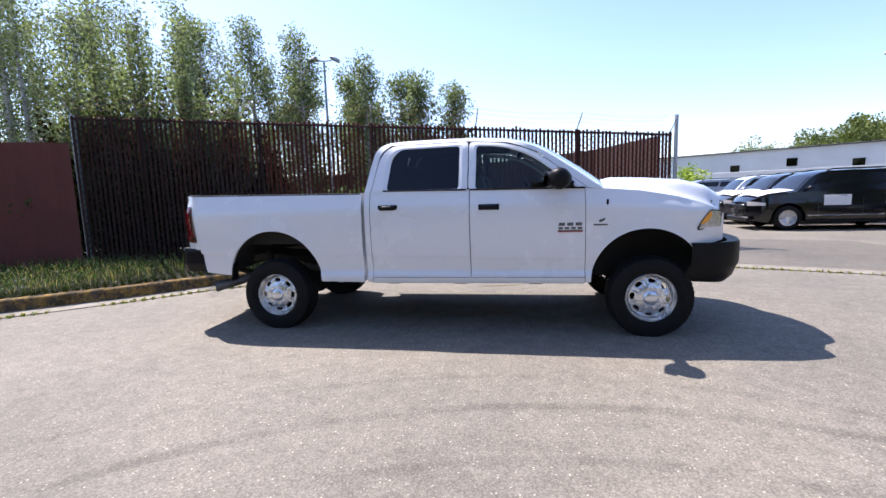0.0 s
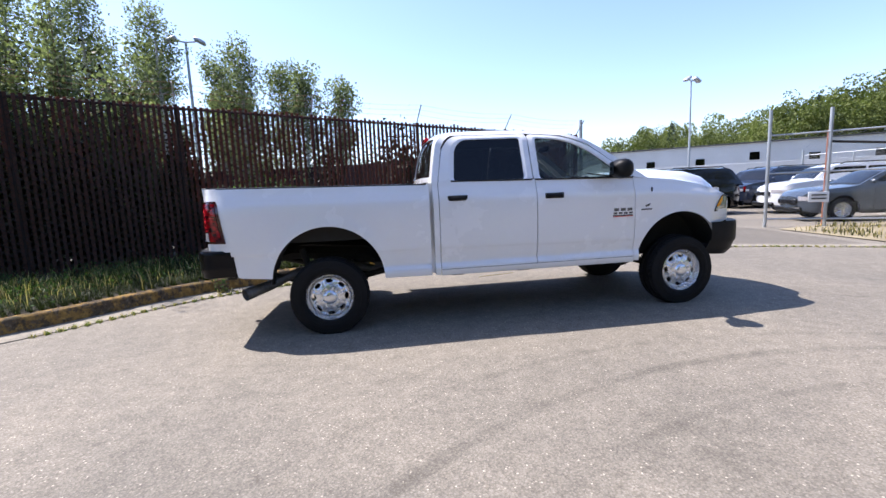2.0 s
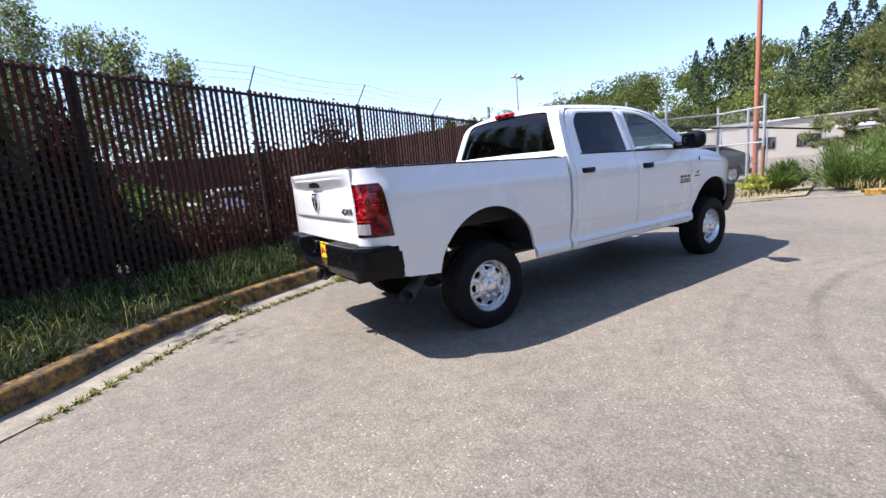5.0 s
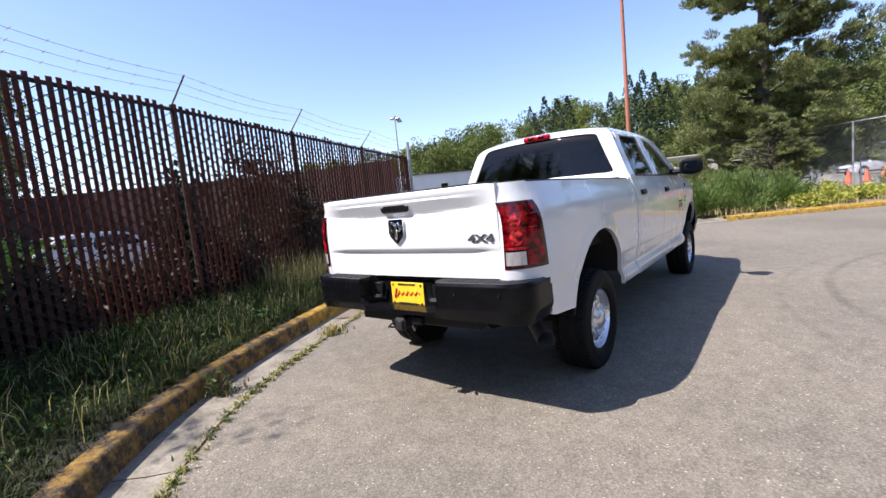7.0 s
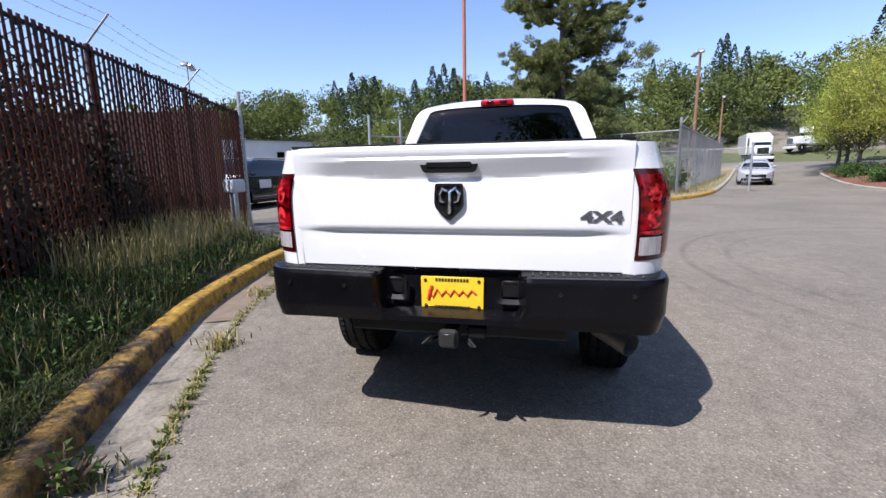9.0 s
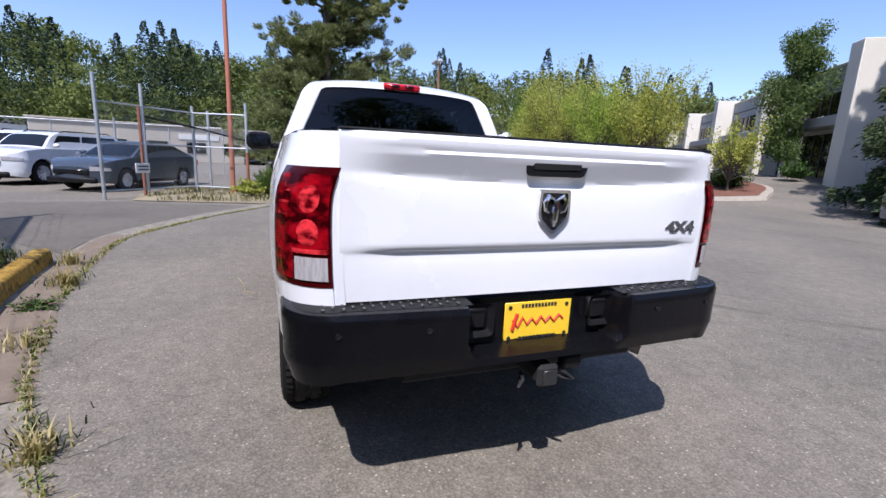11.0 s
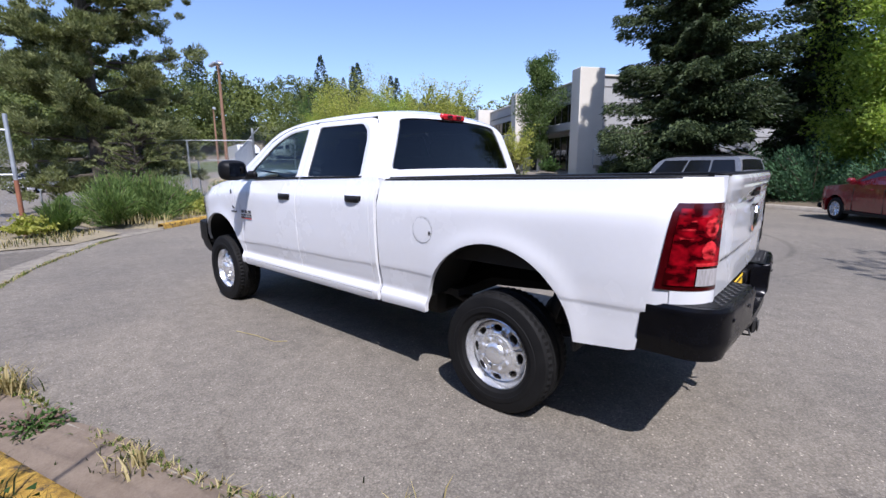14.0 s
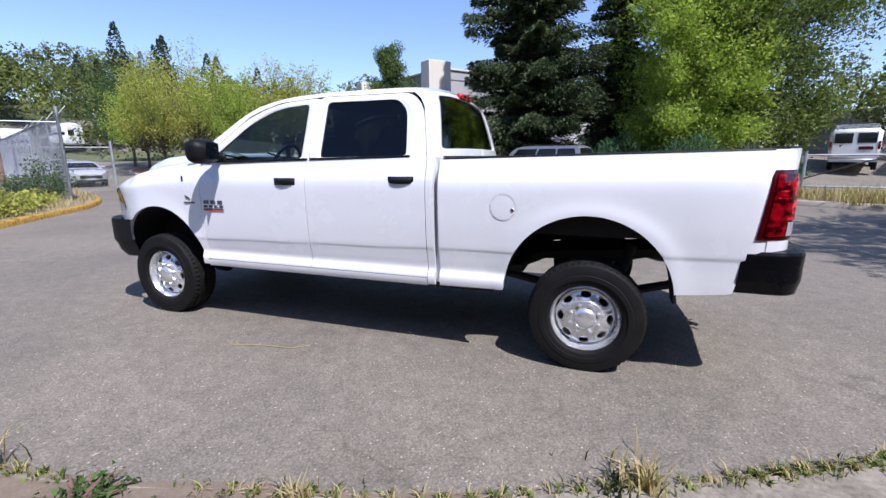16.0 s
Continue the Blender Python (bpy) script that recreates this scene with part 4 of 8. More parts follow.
# closed red-brown fence dividing the yard behind the slats
M_YARDPANEL = surface("dark_brown_panel", (0.028, 0.011, 0.009), (0.055, 0.021, 0.016), 1.2, 0.7, 0, 0.1, 30)
yard_panel = empty("panel_fence", Matrix.Identity(4), "dark red-brown sheet fence dividing the yard", "fence")
for (ax_, ay_), (bx_, by_) in (((6.0, 6.75), (4.9, 10.0)), ((4.9, 10.0), (-0.2, 15.5)), ((-0.2, 15.5), (-9.0, 18.0)), ((-9.0, 18.0), (-20.0, 19.0))):
    a0_, b0_ = np.array([ax_, ay_]), np.array([bx_, by_])
    cnt = int(np.linalg.norm(b0_ - a0_) / 1.8)
    for k in range(cnt):
        a, b = a0_ + (b0_ - a0_) * k / cnt, a0_ + (b0_ - a0_) * (k + 0.985) / cnt
        n = np.array([-(b - a)[1], (b - a)[0]]) / np.linalg.norm(b - a)
        sh = Shell()
        for i in range(13):
            c = a + (b - a) * i / 12 + n * (0.014 * (i % 2))
            sh.v.append((c[0], c[1], 0.06))
            sh.v.append((c[0], c[1], 2.68))
        for i in range(12):
            sh.f.append((2 * i, 2 * i + 2, 2 * i + 3, 2 * i + 1))
        part("panel", sh, M_YARDPANEL, yard_panel, smooth=False, fix=False)
        sh = Shell()
        sh.tube([(b[0], b[1], 0.0), (b[0], b[1], 2.72)], 0.03, 8)
        part("post", sh, M_RUST, yard_panel)


# ---- galvanised chain-link fences and the yard gate ----
def chain_fence(name, pts, high, label, posts=3.0, gap=0.062, r=0.003, base=0.1, arms=True, rail=True):
    e = empty(name, Matrix.Identity(4), label, "fence")
    for a, b in zip(pts[:-1], pts[1:]):
        a, b = np.array(a, float), np.array(b, float)
        L = float(np.linalg.norm(b - a))
        d = (b - a) / L
        g = lambda s, a=a, d=d: rise(*(a + d * s)) + base
        mesh_wires(a, b, g, lambda s: g(s) + high, gap, r, "wire_mesh", e, M_STEEL)
        if rail:
            sh = Shell()
            sh.tube([(*(a + d * s), g(s) + high) for s in np.linspace(0, L, 6)], 0.021, 8)
            part("rail", sh, M_STEEL, e)
        n = max(1, int(round(L / posts)))
        for k in range(n + 1):
            p = a + d * L * k / n
            z = g(L * k / n)
            sh = Shell()
            big = k == 0
            sh.tube([(p[0], p[1], z - 0.15), (p[0], p[1], z + high + (0.28 if big else 0.02))], 0.05 if big else 0.03, 9)
            part("post", sh, M_STEEL, e)
            if arms:
                sh = Shell()
                nn = np.array([-d[1], d[0]])
                sh.tube([(p[0], p[1], z + high), (p[0] - nn[0] * 0.25, p[1] - nn[1] * 0.25, z + high + 0.32)], 0.014, 6)
                part("barb_arm", sh, M_STEEL, e)
    return e


chain_fence("street_fence", [(16.48, -5.76), (40.0, -15.6)], 2.75, "galvanised chain-link fence along the street", 2.6)
chain_fence("yard_fence", [(16.48, -5.76), (19.6, -1.9), (21.0, 0.4)], 2.55, "galvanised chain-link fence behind a pine", 3.0, arms=False)
chain_fence("lot_fence", [(20.5, -10.0), (28.0, -3.0)], 1.9, "low chain-link fence inside the yard", 2.8, arms=False)

gate = empty("yard_gate", Matrix.Identity(4), "open chain-link gate leaf with steel frame and rusty posts", "gate")
GA, GB, GC = np.array([10.84, 5.05]), np.array([11.85, 4.32]), np.array([14.6, 3.1])
for p, h, m_, lab in ((GA, 3.05, M_STEEL, "pale steel gate post"), (GB, 2.98, M_STEEL, "steel gate post"), (GB + np.array([0.07, 0.10]), 2.45, M_RUST, "rusty gate post"), (np.array([12.47, 1.81]), 2.75, M_STEEL, "steel post"), (np.array([13.06, 3.32]), 2.6, M_STEEL, "steel post"), (GC, 2.6, M_STEEL, "steel post")):
    sh = Shell()
    sh.tube([(p[0], p[1], 0.0), (p[0] + 0.02, p[1], h)], 0.042, 12)
    part("post", sh, m_, gate, lab)
sh = Shell()
sh.tube([(12.47, 1.81, 0.0), (12.47, 1.81, 1.3)], 0.046, 12)
part("rusty_sleeve", sh, M_RUST, gate, "rusty lower half of a post")
for a, b in ((GA, GB), (GB, np.array([13.06, 3.32])), (np.array([13.06, 3.32]), np.array([12.47, 1.81]))):
    for z in (0.22, 1.42, 2.40):
        sh = Shell()
        sh.tube([(a[0], a[1], z + 0.0), (b[0], b[1], z)], 0.022, 8)
        part("gate_bar", sh, M_STEEL, gate)
    mesh_wires(a, b, lambda s: 0.2, lambda s: 2.40, 0.062, 0.0022, "wire_mesh", gate, M_STEEL)
sh = Shell()
sh.tube([(11.9, 4.3, 2.15), (13.0, 3.3, 1.98), (14.6, 3.1, 1.95), (17.5, 2.0, 1.7)], 0.03, 8)
part("dark_beam", sh, M_DARK, gate, "dark sagging beam")
sh = Shell()
sh.box(11.70, 4.38, 0.78, 0.42, 0.02, 0.26, 0.004, pose(0, 0, 0, 0, 0, -36))
part("sign_board", sh, surface("sign_white", (0.7, 0.7, 0.7), (0.8, 0.8, 0.8), 5, 0.5), gate, "white sign board with dark bars")
for z in (0.83, 0.74):
    sh = Shell()
    sh.box(11.693, 4.366, z, 0.30, 0.024, 0.035, 0, pose(0, 0, 0, 0, 0, -36))
    part("sign_bar", sh, M_BLACKINK, gate)
chain_fence("lot_back_fence", [(24.0, 16.0), (24.5, 8.5), (23.0, 3.5)], 2.3, "chain-link fence behind parked cars", 3.0, arms=False)

# tall orange pole and lamp poles
sh = Shell()
sh.tube([(13.2, 2.3, 0.0), (13.2, 2.3, 4.0), (13.22, 2.32, 11.5)], [0.075, 0.068, 0.048], 14)
op = part("flag_pole", sh, surface("orange_rust_pole", (0.30, 0.10, 0.055), (0.48, 0.18, 0.10), 2, 0.6, 0.1, 0.2, 40, stretch=(1, 1, 0.3)))
tagged(op, "tall rust-orange steel pole beside the yard gate", "pole")


def lamp_pole(where, high, heads, label, pole_mat, r=0.09):
    e = empty("lamp_pole", Matrix.Translation((where[0], where[1], rise(*where))), label, "lamp pole")
    sh = Shell()
    sh.tube([(0, 0, -0.2), (0, 0, high * 0.5), (0, 0, high)], [r, r * 0.85, r * 0.6], 10)
    part("pole", sh, pole_mat, e)
    for dx, dy in heads:
        sh = Shell()
        sh.tube([(0, 0, high), (dx * 0.7, dy * 0.7, high + 0.05)], 0.035, 6)
        part("arm", sh, pole_mat, e)
        sh = Shell()
        yaw = math.degrees(math.atan2(dy, dx))
        sh.box(dx, dy, high + 0.08, 0.50, 0.34, 0.16, 0.05, pose(0, 0, 0, 0, 28, yaw))
        part("lamp_head", sh, M_STEEL, e, "grey lamp head")
    return e


M_POLEWOOD = surface("pole_wood", (0.16, 0.085, 0.05), (0.30, 0.17, 0.10), 3, 0.85, 0, 0.4, 30, stretch=(1, 1, 0.2))
lamp_pole((-7.06, 16.4), 8.2, ((-0.55, -0.1), (0.55, 0.1)), "grey pole with two flood lamps behind trees", M_STEEL, 0.08)
lamp_pole((19.3, 18.9), 7.05, ((0.45, 0.1), (-0.4, -0.2)), "thin pole with flood lamps over the car lot", M_STEEL, 0.07)
lamp_pole((28.4, -9.8), 7.9, ((-0.5, 0.1), (0.3, 0.2)), "brown wooden pole with a street lamp", M_POLEWOOD, 0.12)
lamp_pole((58.0, -21.5), 8.0, ((-0.5, 0.1),), "brown wooden pole with a street lamp", M_POLEWOOD, 0.14)
# ---- the pickup truck: x ahead, rear axle at x = 0, front axle at x = 3.797 ----
SIDE = spline([(0.48, 0.925), (0.53, 0.965), (0.58, 0.982), (0.622, 0.980), (0.662, 0.957), (0.73, 0.966), (0.800, 0.978), (0.807, 0.9785), (0.813, 0.9835), (0.824, 0.9845), (0.86, 0.9885),
               (1.0, 0.997), (1.2, 1.000), (1.29, 0.994), (1.35, 0.976), (1.40, 0.958), (1.44, 0.946), (1.50, 0.93)], 420)
ARCHES = ((0.015, 0.56, 0.532), (3.75, 0.558, 0.495))  # x, z and radius of the wheel openings


def body_y(x, z, top=1.46):
    """Half width of the body at a place on its side."""
    k = min(1.0, max(0.0, (z - 0.68) / 0.10)) * min(1.0, max(0.0, (1.15 - z) / 0.2))
    z = z + 0.017 * (x - 1.2) * k
    zz = z if z < 1.15 else 1.15 + (z - 1.15) * (1.46 - 1.15) / max(top - 1.15, 0.02)
    y = float(np.interp(zz, SIDE[:, 0], SIDE[:, 1]))
    if x < -0.40 and zz < 0.824:
        y = 0.9845 - 0.09 * (0.824 - zz) - min(0.004, 0.4 * (0.824 - zz))
    for cx, cz, r in ARCHES:
        d = math.hypot(x - cx, z - cz) - r
        if z > 0.45:
            y += 0.012 * math.exp(-((max(d, 0) / 0.075) ** 2))
    if x > 3.95:
        y -= 0.62 * (x - 3.95) ** 2
    if x < -0.55:
        y -= 0.028 * min(1.0, (-0.55 - x) / 0.42) ** 2
    if x < -0.86:
        d = min((-0.86 - x) / 0.245, 0.9999)
        y -= 0.187 * (1 - math.sqrt(1 - d ** 2.4))
    return y


def arch_low(x, low):
    for cx, cz, r in ARCHES:
        if abs(x - cx) < r:
            low = max(low, cz + math.sqrt(r * r - (x - cx) ** 2))
    return low


def side_panel(xs, low, high, nz=26, flange=0.03):
    """A panel of the right side, x by x from low(x) to high(x), with its edges turned inwards."""
    sh = Shell()
    nx = len(xs)
    base = min(low(x) for x in xs)
    def at(i, j, inward=0.0):
        x = xs[i]
        a, b = low(x), high(x)
        z = max(a, base + (b - base) * j / nz)
        return (x, -(body_y(x, z, max(b, 1.3)) - inward), z)
    vs = [at(i, j) for j in range(nz + 1) for i in range(nx)]
    fs = [(j * nx + i, j * nx + i + 1, (j + 1) * nx + i + 1, (j + 1) * nx + i) for j in range(nz) for i in range(nx - 1)]
    sh.add(vs, fs)
    ring = [(i, 0) for i in range(nx)] + [(nx - 1, j) for j in range(1, nz + 1)] + [(i, nz) for i in range(nx - 2, -1, -1)] + [(0, j) for j in range(nz - 1, 0, -1)]
    sh.strip([at(i, j) for i, j in ring], [at(i, j, flange) for i, j in ring])
    return sh


def steps(a, b, d=0.03, extra=()):
    n = max(2, int(abs(b - a) / d))
    xs = sorted(set([round(a + (b - a) * i / n, 5) for i in range(n + 1)] + [e for e in extra if min(a, b) < e < max(a, b)]))
    return xs


def arch_marks():
    out = []
    for cx, cz, r in ARCHES:
        for k in range(0, 29):
            a = math.pi * k / 28
            out.append(round(cx + r * math.cos(a) * 0.99999, 5))
    return out


truck = empty("pickup_truck", Matrix.Translation((0, 0, -0.03)), "white crew-cab pickup truck with black bumpers parked on asphalt", "pickup truck")


def both(name, sh, material, label="", **kw):
    """The part on the right side and its mirror image on the left."""
    part(name, sh, material, truck, label, **kw)
    other = Shell()
    other.v = [(x, -y, z) for x, y, z in sh.v]
    other.f = [q[::-1] for q in sh.f]
    return part(name, other, material, truck, label, **kw)


BELT = lambda x: 1.475 - 0.016 * (x - 1.2)
RAIL = lambda x: 1.482 - 0.018 * (x + 1.1)
FTOP = lambda x: float(np.interp(x, [3.2, 3.4, 3.7, 4.0, 4.2, 4.34, 4.42], [1.435, 1.425, 1.395, 1.335, 1.275, 1.215, 1.16]))

# bed side, doors, sill and front wing
marks = arch_marks()
both("bed_side", side_panel(steps(-1.104, 1.016, 0.035, marks + [-1.102, -1.098, -1.092, -1.085, -1.075, -1.06, -1.045, -0.865, -0.862]), lambda x: arch_low(x, float(np.interp(x, [-1.12, -0.865, -0.862, -0.82, -0.6, 0.5, 1.04], [0.90, 0.90, 0.86, 0.645, 0.625, 0.555, 0.545]))), RAIL, 84), M_WHITE, "white painted box side with flared wheel opening")
both("rear_door", side_panel(steps(1.115, 2.118, 0.06), lambda x: 0.60, BELT, 84), M_WHITE)
both("front_door", side_panel(steps(2.126, 3.20, 0.06), lambda x: 0.60 + 0.02 * max(0, x - 3.1), BELT, 84), M_WHITE)
both("cab_corner", side_panel(steps(1.054, 1.109, 0.03), lambda x: 0.545, lambda x: BELT(x) + 0.004, 84), M_WHITE)
both("sill_panel", side_panel(steps(1.115, 3.20, 0.08), lambda x: 0.535, lambda x: 0.594, 5), M_WHITE)
both("front_wing", side_panel(steps(3.206, 4.42, 0.03, marks), lambda x: arch_low(x, float(np.interp(x, [3.2, 4.2, 4.3, 4.42], [0.55, 0.6, 0.90, 0.93]))), FTOP, 76), M_WHITE)


# cab: doors' frames, pillars, roof
def cab_y(z):
    return 0.948 - (z - 1.44) * 0.40 - max(0.0, z - 1.86) ** 2 * 5.0


def lift_side(pts, out=0.0):
    return [(p[0], -(cab_y(p[1]) + out), p[1]) for p in pts]


N = 96
rear_win = even(rounded([(1.278, 1.478), (1.315, 1.80), (1.40, 1.888), (2.016, 1.893), (2.012, 1.468)], [0.02, 0.25, 0.10, 0.03, 0.02]), N, True)
front_win = even(rounded([(2.178, 1.465), (2.184, 1.888), (2.46, 1.868), (2.72, 1.765), (3.135, 1.438)], [0.02, 0.03, 0.35, 0.3, 0.02]), N, True)
rear_out = even(rounded([(1.118, 1.468), (1.19, 1.82), (1.30, 1.932), (2.100, 1.938), (2.100, 1.456)], [0.01, 0.25, 0.10, 0.02, 0.01]), N, True)
front_out = even(rounded([(2.110, 1.456), (2.110, 1.935), (2.47, 1.908), (2.76, 1.805), (3.225, 1.44)], [0.01, 0.02, 0.35, 0.3, 0.01]), N, True)


def matched(outer, inner):
    """Shifts and picks points of outer so that they face those of inner."""
    O, I = np.array(outer), np.array(inner)
    c = I.mean(0)
    out = []
    ang_o = np.unwrap(np.arctan2(*(O - c).T[::-1]))
    order = np.argsort(np.arctan2(*(O - c).T[::-1]))
    ao = np.arctan2(*(O - c).T[::-1])[order]
    Os = O[order]
    ai = np.arctan2(*(I - c).T[::-1])
    ao3, Os3 = np.r_[ao - 2 * np.pi, ao, ao + 2 * np.pi], np.vstack([Os, Os, Os])
    return [tuple(np.interp(a, ao3, Os3[:, k]) for k in range(2)) for a in ai]


for win, outl, name in ((rear_win, rear_out, "rear_door_frame"), (front_win, front_out, "front_door_frame")):
    o2 = matched(outl, win)
    sh = Shell()
    mid = [tuple(0.35 * np.array(a) + 0.65 * np.array(b)) for a, b in zip(o2, win)]
    sh.strip(lift_side(o2), lift_side(mid, 0.004))
    sh.strip(lift_side(mid, 0.004), lift_side(win, -0.004))
    sh.strip(lift_side(win, -0.004), lift_side(win, -0.03))
    sh.strip(lift_side(o2), lift_side(o2, -0.03))
    both(name, sh, M_WHITE)

for win, name, mat_, lab in ((rear_win, "rear_window", M_GLASS_DARK, "dark tinted side window"), (front_win, "front_window", M_GLASS_CLEAR, "clear side window")):
    c = np.mean(win, 0)
    sh = Shell()
    rings = [[tuple(c + (np.array(p) - c) * k) for p in win] for k in (1.012, 0.66, 0.33)]
    sh.strip(lift_side(rings[0], -0.014), lift_side(rings[1], -0.010))
    sh.strip(lift_side(rings[1], -0.010), lift_side(rings[2], -0.009))
    n = len(win)
    sh.add(lift_side(rings[2], -0.009) + lift_side([tuple(c)], -0.009), [(i, (i + 1) % n, n) for i in range(n)])
    both(name, sh, mat_, lab)

# black weather strip along the belt
for xa, xb in ((1.245, 2.09), (2.12, 3.20)):
    sh = Shell()
    pts = [(x, -(cab_y(BELT(x)) + 0.006), BELT(x) - 0.003) for x in np.linspace(xa, xb, 12)]
    sh.tube(pts, 0.009, 6)
    both("belt_strip", sh, M_BLACKPL, "black belt weather strip")

S_OUT = spline([(1.048, 1.455), (1.075, 1.60), (1.105, 1.75), (1.14, 1.872), (1.215, 1.950), (1.36, 1.978), (1.8, 1.985), (2.2, 1.974), (2.48, 1.942), (2.76, 1.850), (3.05, 1.662), (3.37, 1.425)], 140)
DOORS_IN = even([(1.112, 1.460), (1.182, 1.82), (1.22, 1.885), (1.29, 1.938), (2.105, 1.944), (2.48, 1.913), (2.62, 1.868), (2.765, 1.811), (3.232, 1.440)], 140)
sh = Shell()
sh.strip(lift_side(S_OUT), lift_side(DOORS_IN), closed=False)
sh.strip(lift_side(DOORS_IN), lift_side(DOORS_IN, -0.03), closed=False)
both("cab_side_frame", sh, M_WHITE, "white pillars and roof rail")


def across(s0, s1, nv, bow, crown, nu=28, power=2.6):
    """A sheet from the left rail to the right one along part of the cab's outline."""
    sh = Shell()
    P = S_OUT
    def fn(u, v):
        q = s0 + (s1 - s0) * v
        x, z = (float(np.interp(q, np.arange(len(P)), P[:, k])) for k in range(2))
        w = 2 * u - 1
        k = 1 - abs(w) ** power
        return (x + bow(v) * k, cab_y(z) * w, z + crown(v) * k)
    return sh.grid(fn, nu, nv), fn


i_rear = next(i for i in range(140) if S_OUT[i, 1] > 1.925)
i_front = next(i for i in range(60, 140) if S_OUT[i, 0] > 2.46)
roof_sh, _ = across(i_rear, i_front, 26, lambda v: 0.10 * v ** 3 - 0.04 * (1 - v) ** 3, lambda v: 0.042)
part("roof", roof_sh, M_WHITE, truck)
_, scr = across(i_front, 136, 20, lambda v: 0.10 + 0.05 * v, lambda v: 0.042 * (1 - v) + 0.035 * v)
sh = Shell()
sh.grid(lambda u, v: scr(0.055 + 0.89 * u, 0.035 + 0.93 * v), 24, 12)
part("windscreen", sh, M_GLASS_CLEAR, truck, "clear raked windscreen", fix=False)
sh = Shell()
for ua, ub in ((0.0, 0.06), (0.94, 1.0)):
    sh.grid(lambda u, v: scr(ua + (ub - ua) * u, v), 3, 16)
sh.grid(lambda u, v: scr(0.06 + 0.88 * u, 0.04 * v), 20, 2)
part("windscreen_pillars", sh, M_WHITE, truck, "white pillars beside the windscreen")
_, back = across(0, i_rear, 20, lambda v: -0.035, lambda v: 0.01 + 0.032 * v)
rw = even(rounded([(0.062, 0.12), (0.090, 0.90), (0.910, 0.90), (0.938, 0.12)], 0.04), 80, True)
sh = Shell()
outer = even([(0, 0), (0, 1), (1, 1), (1, 0)], 160, True)
o2 = matched([tuple(p) for p in outer], rw)
def on_back(p, off=0.0):
    q = back(p[0], p[1])
    return (q[0] + off, q[1], q[2])
for a, b in ((0.0, 0.3), (0.3, 0.6), (0.6, 0.85), (0.85, 1.0)):
    sh.strip([on_back(np.array(o) * (1 - a) + np.array(i) * a) for o, i in zip(o2, rw)], [on_back(np.array(o) * (1 - b) + np.array(i) * b) for o, i in zip(o2, rw)])
sh.strip([on_back(i) for i in rw], [on_back(i, 0.02) for i in rw])
part("cab_back", sh, M_WHITE, truck, "white frame round the back window", weld=True)
sh = Shell()
sh.grid(lambda u, v: on_back((0.058 + 0.884 * u, 0.11 + 0.80 * v), 0.012), 20, 10)
a_, b_, c_ = (Vector(sh.v[i]) for i in sh.f[0][:3])
if (b_ - a_).cross(c_ - b_).x > 0:
    sh.f = [f_[::-1] for f_ in sh.f]
part("back_window", sh, M_GLASS_DARK, truck, "dark tinted back window", fix=False)
sh = Shell()
sh.grid(lambda u, v: (1.055, -0.93 + 1.86 * u, 0.62 + 0.86 * v), 2, 2)
part("cab_back_panel", sh, M_WHITE, truck)
# white filler added in the gap between box and cab, for light reaching inside
sh = Shell()
sh.box(1.035, -0.925, 1.01, 0.07, 0.02, 0.90, 0.0)
both("gap_filler", sh, M_WHITE)
# high brake lamp
M_HIGHLAMP = surface("brake_lamp_red", (0.35, 0.004, 0.008), (0.72, 0.02, 0.03), 30, 0.1, 0.1, 0.0, 60, coat=0.3)
sh = Shell()
bl = on_back((0.5, 0.955))
sh.box(bl[0] - 0.012, 0, bl[2] + 0.004, 0.05, 0.30, 0.050, 0.012, pose(0, 0, 0, 0, -12, 0))
lampb = part("high_brake_lamp", sh, M_HIGHLAMP, truck, "red lens of the high brake lamp")
for yy in (-0.045, 0.045):
    sh = Shell()
    sh.box(bl[0] - 0.036, yy * 1.3, bl[2] + 0.006, 0.012, 0.07, 0.024, 0.004, pose(0, 0, 0, 0, -12, 0))
    part("reflector", sh, M_DARKRED, lampb)

# bonnet with raised middle, wing tops
def bonnet(u, v):
    w = abs(2 * u - 1)
    x = 3.33 + 1.10 * v
    edge_y = 0.80 - 0.10 * v ** 2
    zc = float(np.interp(x, [3.33, 3.5, 3.8, 4.1, 4.3, 4.43], [1.475, 1.525, 1.516, 1.492, 1.43, 1.33]))
    ze = FTOP(x) + 0.022
    k = 1 / (1 + math.exp((w - 0.76) * 22))
    dome = 0.020 * math.exp(-((w - 0.42) / 0.10) ** 2) * (1 - v)
    z = ze + (zc - ze) * k * (1 - 0.06 * w * w) + dome
    return (x + 0.19 * v * (1 - w * w), edge_y * (2 * u - 1), z)


sh = Shell()
sh.grid(bonnet, 48, 26)
part("bonnet", sh, M_WHITE, truck, "white bonnet with raised centre")
sh = Shell()
def wing_top(u, v):
    x = 3.21 + 1.21 * v
    vb = max(0.0, (x - 3.33) / 1.10)
    b = (x, 0.81 - 0.10 * vb ** 2, FTOP(x) + 0.012)
    a = (x, body_y(x, FTOP(x), FTOP(x)), FTOP(x))
    z = a[2] + (b[2] - a[2]) * u + 0.012 * math.sin(math.pi * u)
    return (x, -(a[1] + (b[1] - a[1]) * u), z)
sh.grid(wing_top, 6, 26)
both("wing_top", sh, M_WHITE)
sh = Shell()
sh.box(3.36, 0, 1.42, 0.16, 1.62, 0.03, 0.01)
part("cowl", sh, M_BLACKPL, truck, "black cowl grille")
